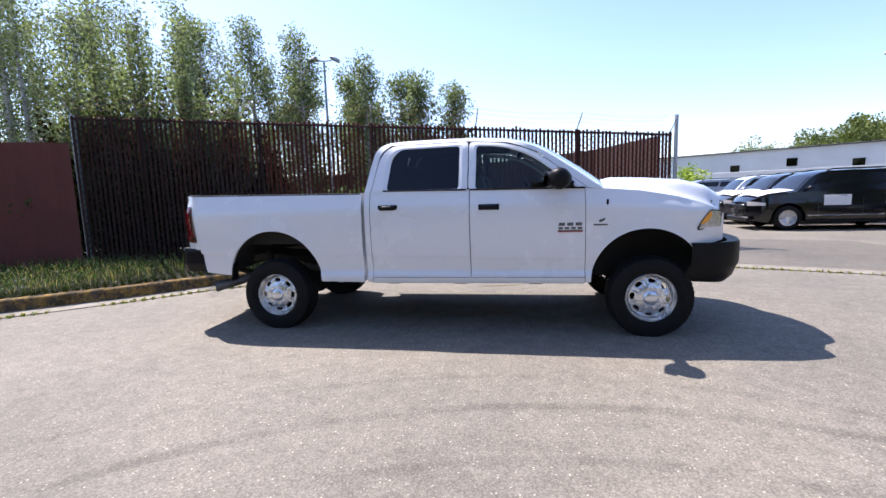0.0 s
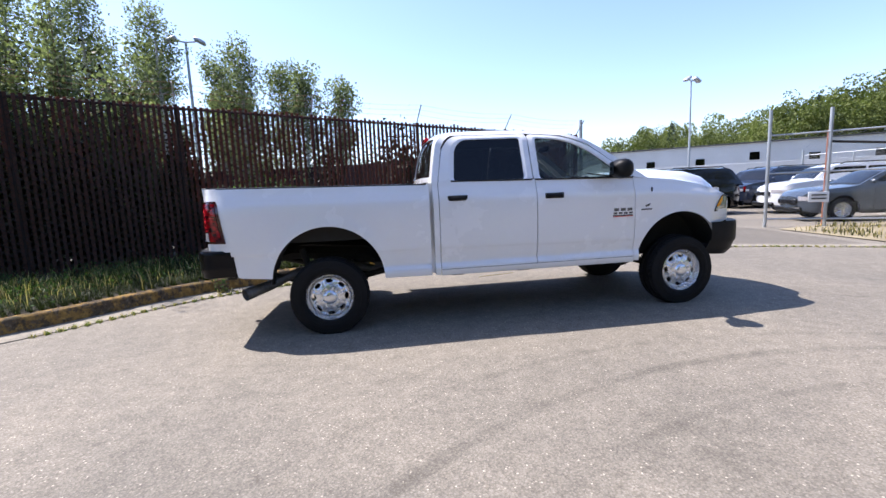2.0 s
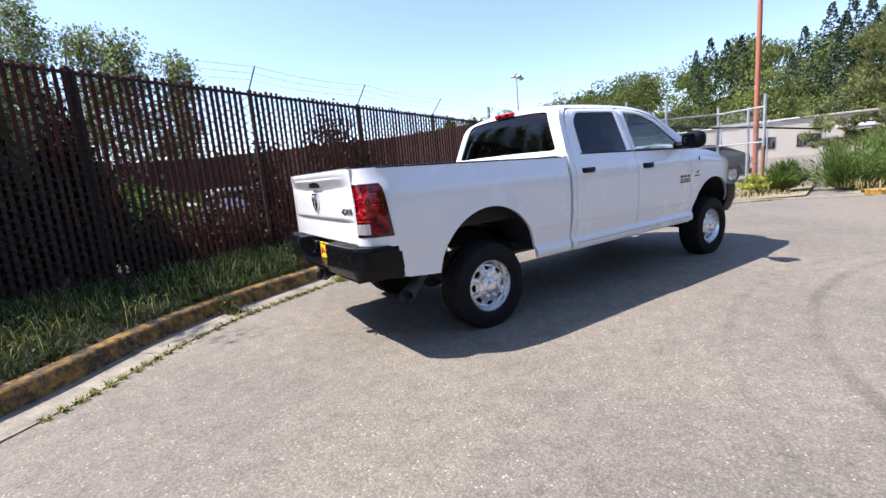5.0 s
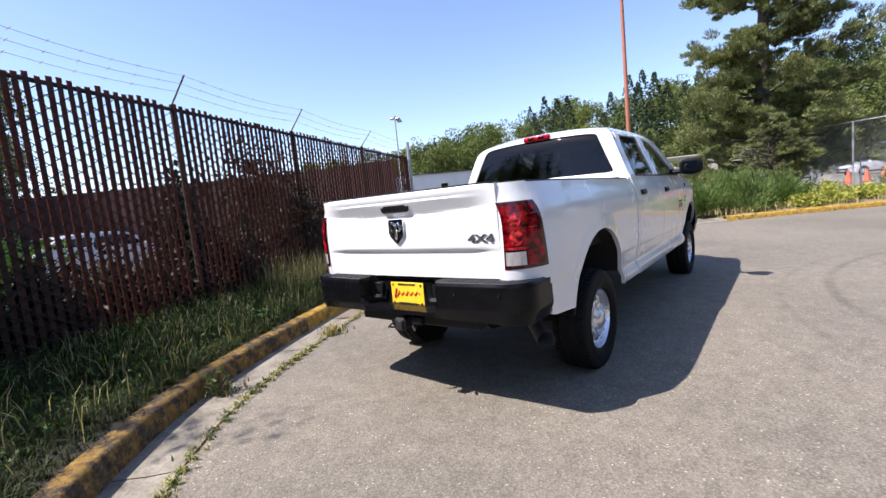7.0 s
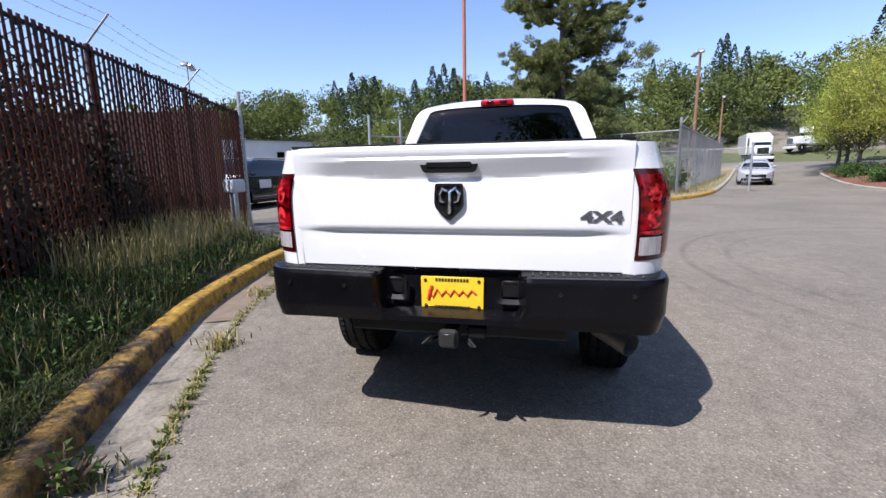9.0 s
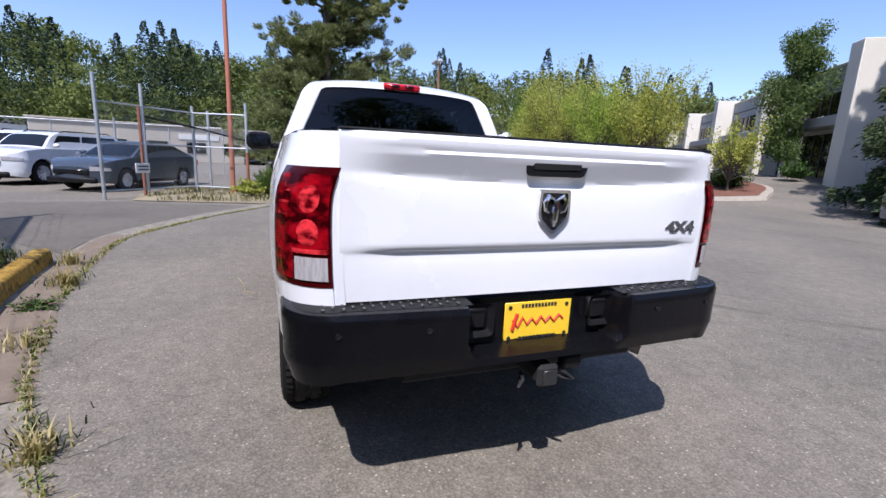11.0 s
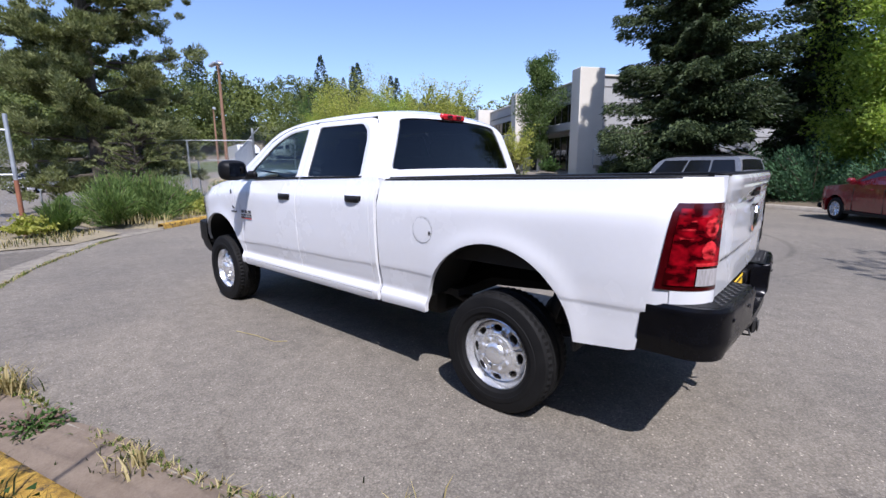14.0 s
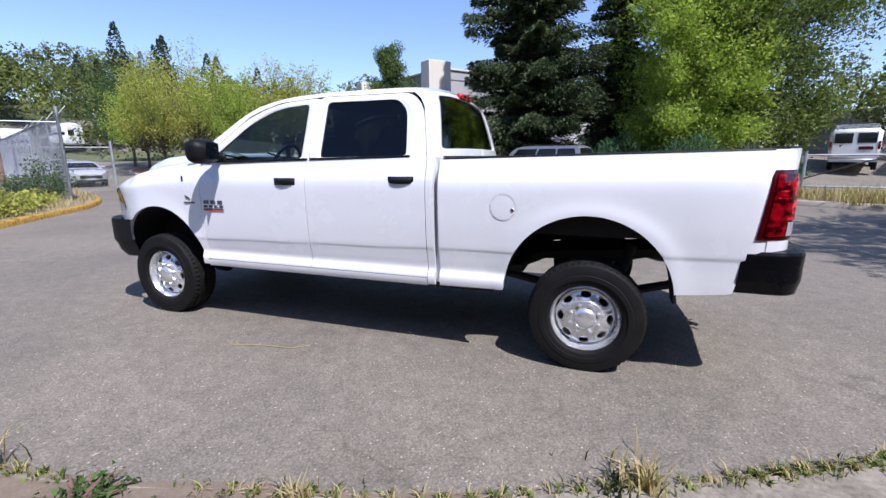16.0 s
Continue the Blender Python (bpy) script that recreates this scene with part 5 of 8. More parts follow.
for y0 in (-0.35, 0.30):
    sh = Shell()
    sh.tube([(3.36, y0, 1.45), (3.33, y0 + 0.10, 1.475), (3.22, y0 + 0.45, 1.52)], 0.009, 6)
    part("wiper", sh, M_BLACKPL, truck)

# nose: grille, headlamps, front bumper
sh = Shell()
sh.grid(lambda u, v: (4.43 + 0.20 * (1 - (2 * u - 1) ** 2) - 0.02 * v, (2 * u - 1) * 0.60, 0.95 + 0.33 * v), 24, 8)
gr = part("grille", sh, M_BLACKPL, truck, "black front grille")
for k in range(5):
    sh = Shell()
    z = 0.99 + 0.06 * k
    sh.tube([(4.445 + 0.20 * (1 - w * w), w * 0.58, z) for w in np.linspace(-1, 1, 13)], 0.011, 6)
    part("grille_bar", sh, M_BLACKGLOSS, gr)
sh = Shell()
sh.tube([(4.65, 0, 0.95), (4.64, 0, 1.29)], 0.022, 8)
part("grille_upright", sh, M_BLACKGLOSS, gr)
M_HEADLENS = surface("headlamp_lens", (0.16, 0.17, 0.18), (0.62, 0.64, 0.66), 26, 0.06, 0.5, 0.4, 90, coat=1.0)
lamp_out = rounded([(4.165, 1.03), (4.20, 1.105), (4.285, 1.205), (4.40, 1.19), (4.435, 1.03)], 0.02)
sh = Shell()
def lamp_y(x, z):
    return body_y(min(x, 4.42), min(z, 1.14), 1.4) + 0.006 - max(0, x - 4.40) * 1.5
c = np.mean(lamp_out, 0)
for ka, kb in ((1.0, 0.7), (0.7, 0.4), (0.4, 0.02)):
    sh.strip([(p[0], -lamp_y(p[0], p[1]), p[1]) for p in (c + (np.array(q) - c) * ka for q in lamp_out)], [(p[0], -lamp_y(p[0], p[1]), p[1]) for p in (c + (np.array(q) - c) * kb for q in lamp_out)])
both("headlamp", sh, M_HEADLENS, "clear headlamp lens")
sh = Shell()
sh.strip([(p[0], -(lamp_y(p[0], p[1]) + 0.003), p[1]) for p in (c + (np.array(q) - c) * 1.05 for q in lamp_out)], [(p[0], -(lamp_y(p[0], p[1]) + 0.005), p[1]) for p in (c + (np.array(q) - c) * 0.94 for q in lamp_out)])
both("headlamp_bezel", sh, M_BLACKGLOSS, "black seal round the headlamp")
sh = Shell()
am = [(4.185, 1.075), (4.205, 1.11), (4.285, 1.20), (4.30, 1.15), (4.25, 1.09)]
sh.add([(p[0], -(lamp_y(*p) + 0.004), p[1]) for p in am], [(0, 1, 2, 3, 4)])
both("turn_signal", sh, M_AMBER, "amber turn signal", fix=False)
def front_bumper(u, v):
    w = 2 * u - 1
    y = 1.0 * math.sin(w * math.pi / 2 * 1.0)
    k = math.cos(w * math.pi / 2)
    x = 4.12 + 0.62 * k ** 0.55 if k > 0 else 4.12
    prof = [(-0.10, 0.905), (-0.01, 0.915), (0.0, 0.89), (0.0, 0.72), (-0.015, 0.66), (-0.05, 0.56), (-0.11, 0.50)]
    q = v * (len(prof) - 1)
    i = min(int(q), len(prof) - 2)
    dx, z = np.array(prof[i]) * (1 - q + i) + np.array(prof[i + 1]) * (q - i)
    return (x + dx, y * (1 + dx * 0.35), z + 0.06 * (1 - k) * (v > 0.6))
sh = Shell()
sh.grid(front_bumper, 40, 12)
part("front_bumper", sh, M_BLACKPL, truck, "black plastic front bumper")

# tailgate
def gate_x(y, z):
    """Depth of the tailgate: lip at the top, hollow below it, a crease lower down."""
    x = float(np.interp(z, [0.92, 1.04, 1.078, 1.092, 1.104, 1.118, 1.15, 1.30, 1.345, 1.358, 1.370, 1.455, 1.474, 1.49],
                        [-1.102, -1.102, -1.098, -1.098, -1.112, -1.120, -1.120, -1.116, -1.112, -1.102, -1.099, -1.139, -1.141, -1.128]))
    flat = float(np.interp(z, [0.92, 1.2, 1.492], [-1.099, -1.106, -1.112]))
    k = min(1.0, max(0.0, (0.79 - abs(y)) / 0.22))
    k = k * k * (3 - 2 * k)
    return flat + (x - flat) * (0.12 + 0.88 * k) - 0.012 * (1 - (y / 0.8) ** 2)


def gate_z(v):
    return 0.925 + 0.567 * v


hollow = [0.0, 0.1, 0.2, 0.24, 0.262, 0.272, 0.283, 0.295, 0.305, 0.315, 0.326, 0.34, 0.36, 0.4, 0.5, 0.6, 0.635, 0.66, 0.685, 0.71, 0.735, 0.76, 0.78, 0.80, 0.825, 0.85, 0.87, 0.89, 0.91, 0.93, 0.95, 0.97, 0.985, 1.0]
sh = Shell()
ng, ny = len(hollow), 48
def gpt(i, j):
    y = -0.785 + 1.57 * i / ny
    bowz = -0.035 * (1 - (y / 0.785) ** 2) if 0.6 < hollow[j] < 0.9 else 0.0
    z = gate_z(hollow[j])
    return (gate_x(y, min(1.492, z - bowz * 0.9)), y, z)
sh.add([gpt(i, j) for j in range(ng) for i in range(ny + 1)], [(j * (ny + 1) + i, j * (ny + 1) + i + 1, (j + 1) * (ny + 1) + i + 1, (j + 1) * (ny + 1) + i) for j in range(ng - 1) for i in range(ny)])
sh.grid(lambda u, v: (gate_x(-0.785 + 1.57 * u, 1.492) * (1 - v) + -1.06 * v, -0.785 + 1.57 * u, 1.492), 24, 2)
for yy in (-0.785, 0.785):
    sh.grid(lambda u, v: (gate_x(yy, gate_z(v)) * (1 - u) - 1.06 * u, yy, gate_z(v)), 2, 12)
sh.grid(lambda u, v: (-1.06, -0.785 + 1.57 * u, gate_z(v)), 2, 2)
tailgate = part("tailgate", sh, M_WHITE, truck, "white tailgate with a hollow under its lip")
sh = Shell()
sh.box(-1.088, 0, 1.496, 0.066, 1.57, 0.012, 0.005)
part("tailgate_cap", sh, M_BLACKPL, tailgate, "black plastic cap along the top")
sh = Shell()
sh.prism([(-1.108, p[0], p[1]) for p in rounded([(-0.12, 1.368), (-0.14, 1.428), (0.14, 1.428), (0.12, 1.368)], 0.02)], (-0.034, 0, 0))
hn = part("tailgate_handle", sh, M_BLACKPL, tailgate, "black recessed tailgate handle")
sh = Shell()
sh.box(-1.142, 0, 1.405, 0.010, 0.21, 0.030, 0.005)
part("handle_flap", sh, M_BLACKGLOSS, hn)
# badge: dark shield in a chrome rim
shield = rounded([(-0.062, 1.318), (0.062, 1.318), (0.068, 1.215), (0.0, 1.152), (-0.068, 1.215)], [0.01, 0.01, 0.03, 0.02, 0.03])
sh = Shell()
sh.prism([(-1.128, p[0], p[1]) for p in shield], (-0.012, 0, 0))
bg = part("badge", sh, M_BLACKGLOSS, tailgate, "dark shield badge with chrome rim", angle=30)
sh = Shell()
cs = np.mean(shield, 0)
big = [tuple(cs + (np.array(p) - cs) * 1.04) for p in shield]
sml = [tuple(cs + (np.array(p) - cs) * 0.88) for p in shield]
sh.strip([(-1.146, *p) for p in big], [(-1.146, *p) for p in sml])
sh.strip([(-1.128, *p) for p in big], [(-1.146, *p) for p in big])
sh.strip([(-1.146, *p) for p in sml], [(-1.138, *p) for p in sml])
part("badge_rim", sh, M_CHROME, bg)
sh = Shell()
for s in (-1, 1):
    sh.tube([(-1.146, s * 0.006, 1.285), (-1.148, s * 0.03, 1.298), (-1.148, s * 0.045, 1.275), (-1.147, s * 0.040, 1.245), (-1.146, s * 0.024, 1.236)], [0.006, 0.010, 0.011, 0.009, 0.004], 8)
sh.tube([(-1.147, 0, 1.285), (-1.150, 0, 1.25), (-1.148, 0, 1.20), (-1.146, 0, 1.185)], [0.012, 0.014, 0.012, 0.006], 8)
part("badge_relief", sh, M_CHROME, bg)


def lettering(text, size, m, material, parent, name, depth=0.003, label="", bold=0.0):
    """Raised letters in the built-in font, as a mesh."""
    cu = bpy.data.curves.new(name, "FONT")
    cu.body, cu.size, cu.extrude, cu.align_x, cu.align_y, cu.offset = text, size, depth, "CENTER", "CENTER", bold
    tmp = new(name + "_curve", cu)
    bpy.context.view_layer.update()
    me = bpy.data.meshes.new_from_object(tmp.evaluated_get(bpy.context.evaluated_depsgraph_get()))
    bpy.data.objects.remove(tmp)
    me.materials.append(material)
    ob = new(name, me)
    ob.matrix_basis = m
    ob.parent = parent
    if label:
        tagged(ob, label)
    return ob


def facing(point, right, up):
    """A pose whose x runs right and y up."""
    r, u = Vector(right).normalized(), Vector(up).normalized()
    n = r.cross(u)
    return Matrix.Translation(point) @ Matrix((r, u, n)).transposed().to_4x4()


M_BADGE = surface("badge_grey", (0.10, 0.10, 0.11), (0.22, 0.22, 0.23), 30, 0.25, 0.6, 0.0, 80)
lettering("4X4", 0.082, facing((-1.1215, -0.665, 1.170), (0.08, -1, 0), (0, 0, 1)) @ Matrix.Diagonal((1.25, 0.8, 1, 1)), M_BADGE, tailgate, "four_by_four_letters", 0.002, "grey raised 4X4 lettering", 0.003)

def lens_glints(name, dark, bright, scale, lo, hi):
    """Red lens over faceted reflectors: noise paints broken glints into its deep red colour."""
    m, nt, p, _ = nodes_of(name)
    v = coords(nt, "Object", (1.0, 1.0, 1.5))
    f = tex_noise(nt, v, scale, 2, 0.45)
    nt.links.new(ramp(nt, f, [(lo, dark), (hi, bright)]), p.inputs["Base Color"])
    p.inputs["Roughness"].default_value = 0.10
    p.inputs["Metallic"].default_value = 0.25
    p.inputs["Coat Weight"].default_value = 0.25
    return m


M_TAILLENS = lens_glints("tail_lens", (0.04, 0.0005, 0.002), (0.40, 0.003, 0.010), 17, 0.40, 0.66)
# Brighter copy of the lens: its highlights are colour too.
M_LAMPGLINT = lens_glints("tail_reflector_glints", (0.12, 0.001, 0.004), (0.95, 0.05, 0.06), 26, 0.40, 0.66)
# tail lamps: wrap from the rear face round the corner
def lamp_at(a, z, out=0.008):
    """a runs 0 at the tailgate's edge to 1 far round the side, along the rounded corner."""
    q = math.radians(88 - 80 * a)
    x = -0.86 - 0.243 * math.sin(q) ** 0.8
    y = body_y(x, z, 1.46)
    return (x - out * math.sin(q), -(y + out * math.cos(q)), z)


def lamp_edge(v):
    """How far the lens reaches round the side: further at the foot."""
    return (1.018 - 0.13 * max(0.0, v)) - (0.03 * (v - 0.93) / 0.07 if v > 0.93 else 0.0)


def lens(v0, v1, a0=0.0, a1=1.0, out=0.012):
    sh = Shell()
    return sh.grid(lambda u, v: lamp_at((a0 + (a1 - a0) * u) * lamp_edge(v0 + (v1 - v0) * v), 0.985 + 0.385 * (v0 + (v1 - v0) * v), out), 22, 10)


for side in (1, -1):
    def side_part(name, sh, mat_, parent, label=""):
        if side < 0:
            sh.v = [(x, -y, z) for x, y, z in sh.v]
        return part(name, sh, mat_, parent, label)
    tl = side_part("tail_lamp", lens(-0.01, 1.01, -0.02, 1.02, 0.007), M_DARKRED, truck, "red tail lamp with clear reversing lens")
    side_part("main_lens", lens(0.285, 0.95, 0.06, 0.93, 0.0125), M_TAILLENS, tl)
    side_part("reversing_lens", lens(0.05, 0.255, 0.08, 0.54, 0.013), M_CLEARLENS, tl, "clear reversing lens")
    side_part("lower_lens", lens(0.05, 0.283, 0.56, 0.94, 0.012), M_TAILLENS, tl)
    for vc in (0.745, 0.465):
        sh = Shell()
        sh.grid(lambda u, v: (lambda aa, vv: lamp_at(aa * lamp_edge(vv), 0.985 + 0.385 * vv, 0.0134 + 0.002 * (1 - v) ** 2))(0.36 + 0.15 * v * math.cos(2 * math.pi * u), vc + 0.115 * v * math.sin(2 * math.pi * u)), 24, 4, wrap=True)
        side_part("reflector", sh, M_LAMPGLINT, tl, "red reflector bowl with glints put into its colour")
    for vb in (0.60, 0.70, 0.80):
        side_part("reflector", lens(vb, vb + 0.022, 0.66, 0.86, 0.0134), M_LAMPGLINT, tl, "red reflector strip with glints put into its colour")
    side_part("reflector", lens(0.285, 0.325, 0.08, 0.60, 0.0135), M_LAMPGLINT, tl, "red reflector strip with glints put into its colour")

for za, zb in ((1.372, RAIL(-1.1) + 0.004), (0.905, 0.983)):
    sh = Shell()
    sh.grid(lambda u, v: (lambda p: (p[0], p[1], za + (zb - za) * v))(lamp_at(-0.03 + 0.9 * u, za + (zb - za) * v, 0.004)), 20, 4)
    both("box_corner", sh, M_WHITE)
sh = Shell()
sh.grid(lambda u, v: (lambda p: (p[0] * (1 - v) - 1.0 * v, p[1] * (1 - v) - 0.80 * v, RAIL(-1.1) + 0.005))(lamp_at(-0.03 + 0.9 * u, 1.47, 0.0)), 20, 2)
both("corner_cap", sh, M_BLACKPL)
M_BUMPER = surface("bumper_black", (0.003, 0.003, 0.004), (0.006, 0.006, 0.0075), 8, 0.25, 0, 0.04, 240)
M_BUMPER.node_tree.nodes["Principled BSDF"].inputs["Specular IOR Level"].default_value = 0.2
# rear bumper: black, stepped top, hollow middle for the plate
def bump_half(u):
    """y from -1 to 1 along the bumper, bent round at its ends."""
    w = 2 * u - 1
    a = abs(w)
    if a < 0.66:
        y = 0.78 * a / 0.66
        x = -1.262 + 0.035 * (y / 0.78) ** 2
    else:
        q = (a - 0.66) / 0.34
        h = min(1.0, q / 0.52) * math.pi / 2
        y = 0.78 + 0.19 * math.sin(h)
        x = -1.227 + 0.175 * (1 - math.cos(h)) + max(0, q - 0.52) / 0.48 * 0.205
    return x, math.copysign(y, w)


def bumper_pt(u, v):
    x, y = bump_half(u)
    a = abs(y)
    w = abs(2 * u - 1)
    dip = 1.0 if a < 0.30 else max(0.0, 1 - (a - 0.30) / 0.06)
    dip = dip * dip * (3 - 2 * dip)
    low = 0.675 - 0.018 * (a / 0.98) ** 3
    fwd = max(0.0, w - 0.84) / 0.16
    prof = [(0.045, 0.915), (0.010, 0.912), (0.0, 0.892), (0.004, 0.80), (0.004, 0.74), (0.03, low), (0.10, low - 0.012)]
    dprof = [(0.150, 0.90), (0.145, 0.86), (0.140, 0.80), (0.130, 0.725), (0.02, 0.712), (0.015, low + 0.012), (0.10, low - 0.012)]
    q = v * (len(prof) - 1)
    i = min(int(q), len(prof) - 2)
    t = q - i
    d0 = np.array(prof[i]) * (1 - t) + np.array(prof[i + 1]) * t
    d1 = np.array(dprof[i]) * (1 - t) + np.array(dprof[i + 1]) * t
    d = d0 * (1 - dip) + d1 * dip
    k = min(1.0, max(0.0, (a - 0.78) / 0.19))
    return (x + d[0] * (1 - k) - 0.035 * fwd * (1 - v), (a - d[0] * k) * (1 if y > 0 else -1), d[1])


sh = Shell()
sh.grid(bumper_pt, 160, 24)
rb = part("rear_bumper", sh, M_BUMPER, truck, "black step rear bumper with recessed plate", angle=50)
rb.location.x = 0.028
sh = Shell()
def step_top(u, v):
    x, y = bump_half(u)
    k = min(1.0, max(0.0, (abs(y) - 0.78) / 0.19))
    x0, y0 = x + 0.035 * (1 - k), math.copysign(abs(y) - 0.035 * k, y)
    return (x0 + (-1.08 - x0) * v if x0 < -1.08 else x0 + 0.0 * v, y0 * (1 - 0.10 * v * k), 0.915 + 0.006 * v)
for ua, ub in ((0.06, 0.36), (0.64, 0.94)):
    sh = Shell()
    sh.grid(lambda u, v: step_top(ua + (ub - ua) * u, v), 24, 4)
    part("step_pad", sh, M_BLACKPL, rb, "ribbed black step pad")
# Lighter than the pad: the highlights on the cleats are put into this colour.
M_TREAD = surface("tread_plastic_lit", (0.03, 0.03, 0.031), (0.06, 0.06, 0.061), 8, 0.35, 0, 0.2, 200)
sh = Shell()
sh.box(0, 0, 0, 0.020, 0.010, 0.004, 0.0015)
cleat_me = mesh_of("cleat", sh, M_TREAD)
for s in (-1, 1):
    for i in range(15):
        for j in range(3):
            yy = 0.38 + 0.033 * i
            o = new("cleat", cleat_me)
            o.parent = rb
            o.location = (-1.205 + 0.042 * j + 0.02 * (i % 2) + 0.03 * (yy / 0.78) ** 2, s * yy, 0.919)
for s in (-1, 1):
    sh = Shell()
    yc = s * 0.285
    sh.strip([(-1.165, *p) for p in rounded([(yc - 0.07, 0.765), (yc - 0.07, 0.895), (yc + 0.07, 0.895), (yc + 0.07, 0.765)], 0.025)], [(-1.15, *p) for p in rounded([(yc - 0.05, 0.785), (yc - 0.05, 0.875), (yc + 0.05, 0.875), (yc + 0.05, 0.785)], 0.02)])
    sh.box(-1.11, yc, 0.83, 0.06, 0.10, 0.09, 0.01)
    part("pocket", sh, M_BLACKPL, rb, "socket pocket in the bumper")
    for yy in (0.50, 0.80):
        sh = Shell()
        sh.lathe([(0.011, 0.0), (0.010, -0.005), (0.0, -0.006)], 12, Matrix.Translation((-1.262 + 0.035 * (yy / 0.78) ** 2, s * yy, 0.845)) @ pose(0, 0, 0, 0, 0, -90))
        part("parking_sensor", sh, M_BLACKGLOSS, rb)
sh = Shell()
sh.box(-1.06, 0, 0.80, 0.06, 1.4, 0.18, 0.01)
part("bumper_beam", sh, M_DARK, rb)
# dealer card where a plate would hang: yellow, red scrawl, black rows
sh = Shell()
sh.box(-1.128, 0, 0.795, 0.006, 0.305, 0.165, 0.002, pose(0, 0, 0, 0, 0, 0))
card = part("plate_card", sh, M_YELLOW, rb, "yellow dealer card with red script")
sh = Shell()
zz = [0.012, -0.014, 0.016, -0.008, 0.010, -0.010, 0.012, -0.008, 0.008, -0.010, 0.010, -0.004]
sh.tube([(-1.1325, 0.115 - 0.021 * i, 0.792 + z * 1.3 + 0.001 * i) for i, z in enumerate(zz)], 0.0055, 6)
sh.tube([(-1.1325, 0.118, 0.765), (-1.1325, 0.108, 0.80), (-1.1325, 0.098, 0.832)], 0.0075, 6)
part("script", sh, M_REDINK, card, "red script strokes")
for z, wd in ((0.862, 0.15), (0.728, 0.16)):
    sh = Shell()
    for i in range(11):
        sh.box(-1.132, wd / 2 - wd * i / 10, z, 0.003, 0.010, 0.014, 0)
    part("letter_bars", sh, M_BLACKINK, card, "row of black bars")
for yy in (-0.13, 0.13):
    for z in (0.732, 0.858):
        sh = Shell()
        sh.lathe([(0.009, 0), (0.008, 0.004), (0.0, 0.005)], 10, Matrix.Translation((-1.130, yy, z)) @ pose(0, 0, 0, 0, 0, 90))
        part("screw", sh, M_BLACKINK, card)
# hitch
sh = Shell()
sh.box(-1.08, 0, 0.605, 0.26, 0.075, 0.075, 0.012)
sh.box(-1.0, 0, 0.61, 0.10, 1.1, 0.09, 0.012)
sh.box(-1.20, 0, 0.605, 0.03, 0.094, 0.094, 0.015)
hitch = part("hitch_receiver", sh, M_DARK, truck, "black tow hitch receiver", angle=30)
# Flat black plate on the closed end: shade of the bore as colour.
sh = Shell()
sh.box(-1.222, 0, 0.605, 0.006, 0.062, 0.062, 0.004)
part("bore_shade", sh, M_BLACKINK, hitch)
for s in (-1, 1):
    sh = Shell()
    sh.tube([(-1.12, s * 0.07, 0.575), (-1.17, s * 0.10, 0.565), (-1.20, s * 0.125, 0.575), (-1.19, s * 0.10, 0.595), (-1.13, s * 0.08, 0.595)], 0.007, 6)
    part("chain_loop", sh, M_DARK, hitch)
sh = Shell()
sh.box(-1.16, -0.13, 0.635, 0.05, 0.09, 0.06, 0.01)
part("trailer_socket", sh, M_BLACKPL, hitch)

# bed: floor, walls, black rail caps
sh = Shell()
sh.box(0.0, 0, 0.955, 2.02, 1.66, 0.03, 0.0)
for s in (-1, 1):
    sh.box(0.0, s * 0.845, 1.20, 2.02, 0.03, 0.52, 0.0)
    sh.box(0.0, s * 0.70, 1.08, 0.95, 0.26, 0.24, 0.04)
sh.box(1.01, 0, 1.20, 0.03, 1.70, 0.54, 0.0)
part("bed_liner", sh, M_DARK, truck, "black bed liner")
sh = Shell()
def rail_cap(u, v):
    x = -1.04 + 2.07 * u
    z = RAIL(x)
    y0 = body_y(x, z, z) - 0.004
    prof = [(y0 - 0.012, z + 0.001), (y0 - 0.018, z + 0.012), (y0 - 0.06, z + 0.015), (0.84, z + 0.008), (0.838, z - 0.06)]
    q = v * 4
    i = min(int(q), 3)
    a = np.array(prof[i]) * (1 - q + i) + np.array(prof[i + 1]) * (q - i)
    return (x, -a[0], a[1])
sh.grid(rail_cap, 40, 4)
both("rail_cap", sh, M_BLACKPL, "black plastic bed rail cap")
sh = Shell()
sh.box(1.02, 0, 1.445, 0.045, 1.72, 0.03, 0.008)
part("bulkhead_cap", sh, M_WHITE, truck)

# handles, mirrors, badges on the side, fuel flap
for x in (1.30, 2.31):
    sh = Shell()
    z = 1.302 - 0.016 * (x - 1.185)
    y0 = body_y(x, z)
    sh.grid(lambda u, v: (x - 0.092 + 0.184 * u, -(y0 - 0.004 + 0.034 * math.sin(math.pi * min(1, max(0, u))) ** 0.35 * math.sin(math.pi * v) ** 0.5), z - 0.026 + 0.052 * v), 16, 10)
    both("door_handle", sh, M_BLACKPL, "black door handle")
    sh = Shell()
    sh.box(x, -(y0 + 0.0), z - 0.002, 0.20, 0.006, 0.062, 0.002)
    both("handle_recess", sh, M_BLACKGLOSS)

sh = Shell()
def mirror_shell(u, v):
    a = 2 * math.pi * u
    r = math.sin(math.pi * min(0.98, max(0.02, v)) ) ** 0.45
    ex = 1 / (abs(math.cos(a)) ** 3.2 + abs(math.sin(a)) ** 3.2) ** (1 / 3.2)
    return (2.955 + 0.115 * (v - 0.5) * 2 * 0.9, -1.150 + 0.132 * math.cos(a) * ex * r, 1.525 + 0.098 * math.sin(a) * ex * r)
sh.grid(mirror_shell, 32, 14, wrap=True)
sh.box(3.00, -1.00, 1.475, 0.085, 0.22, 0.055, 0.02)
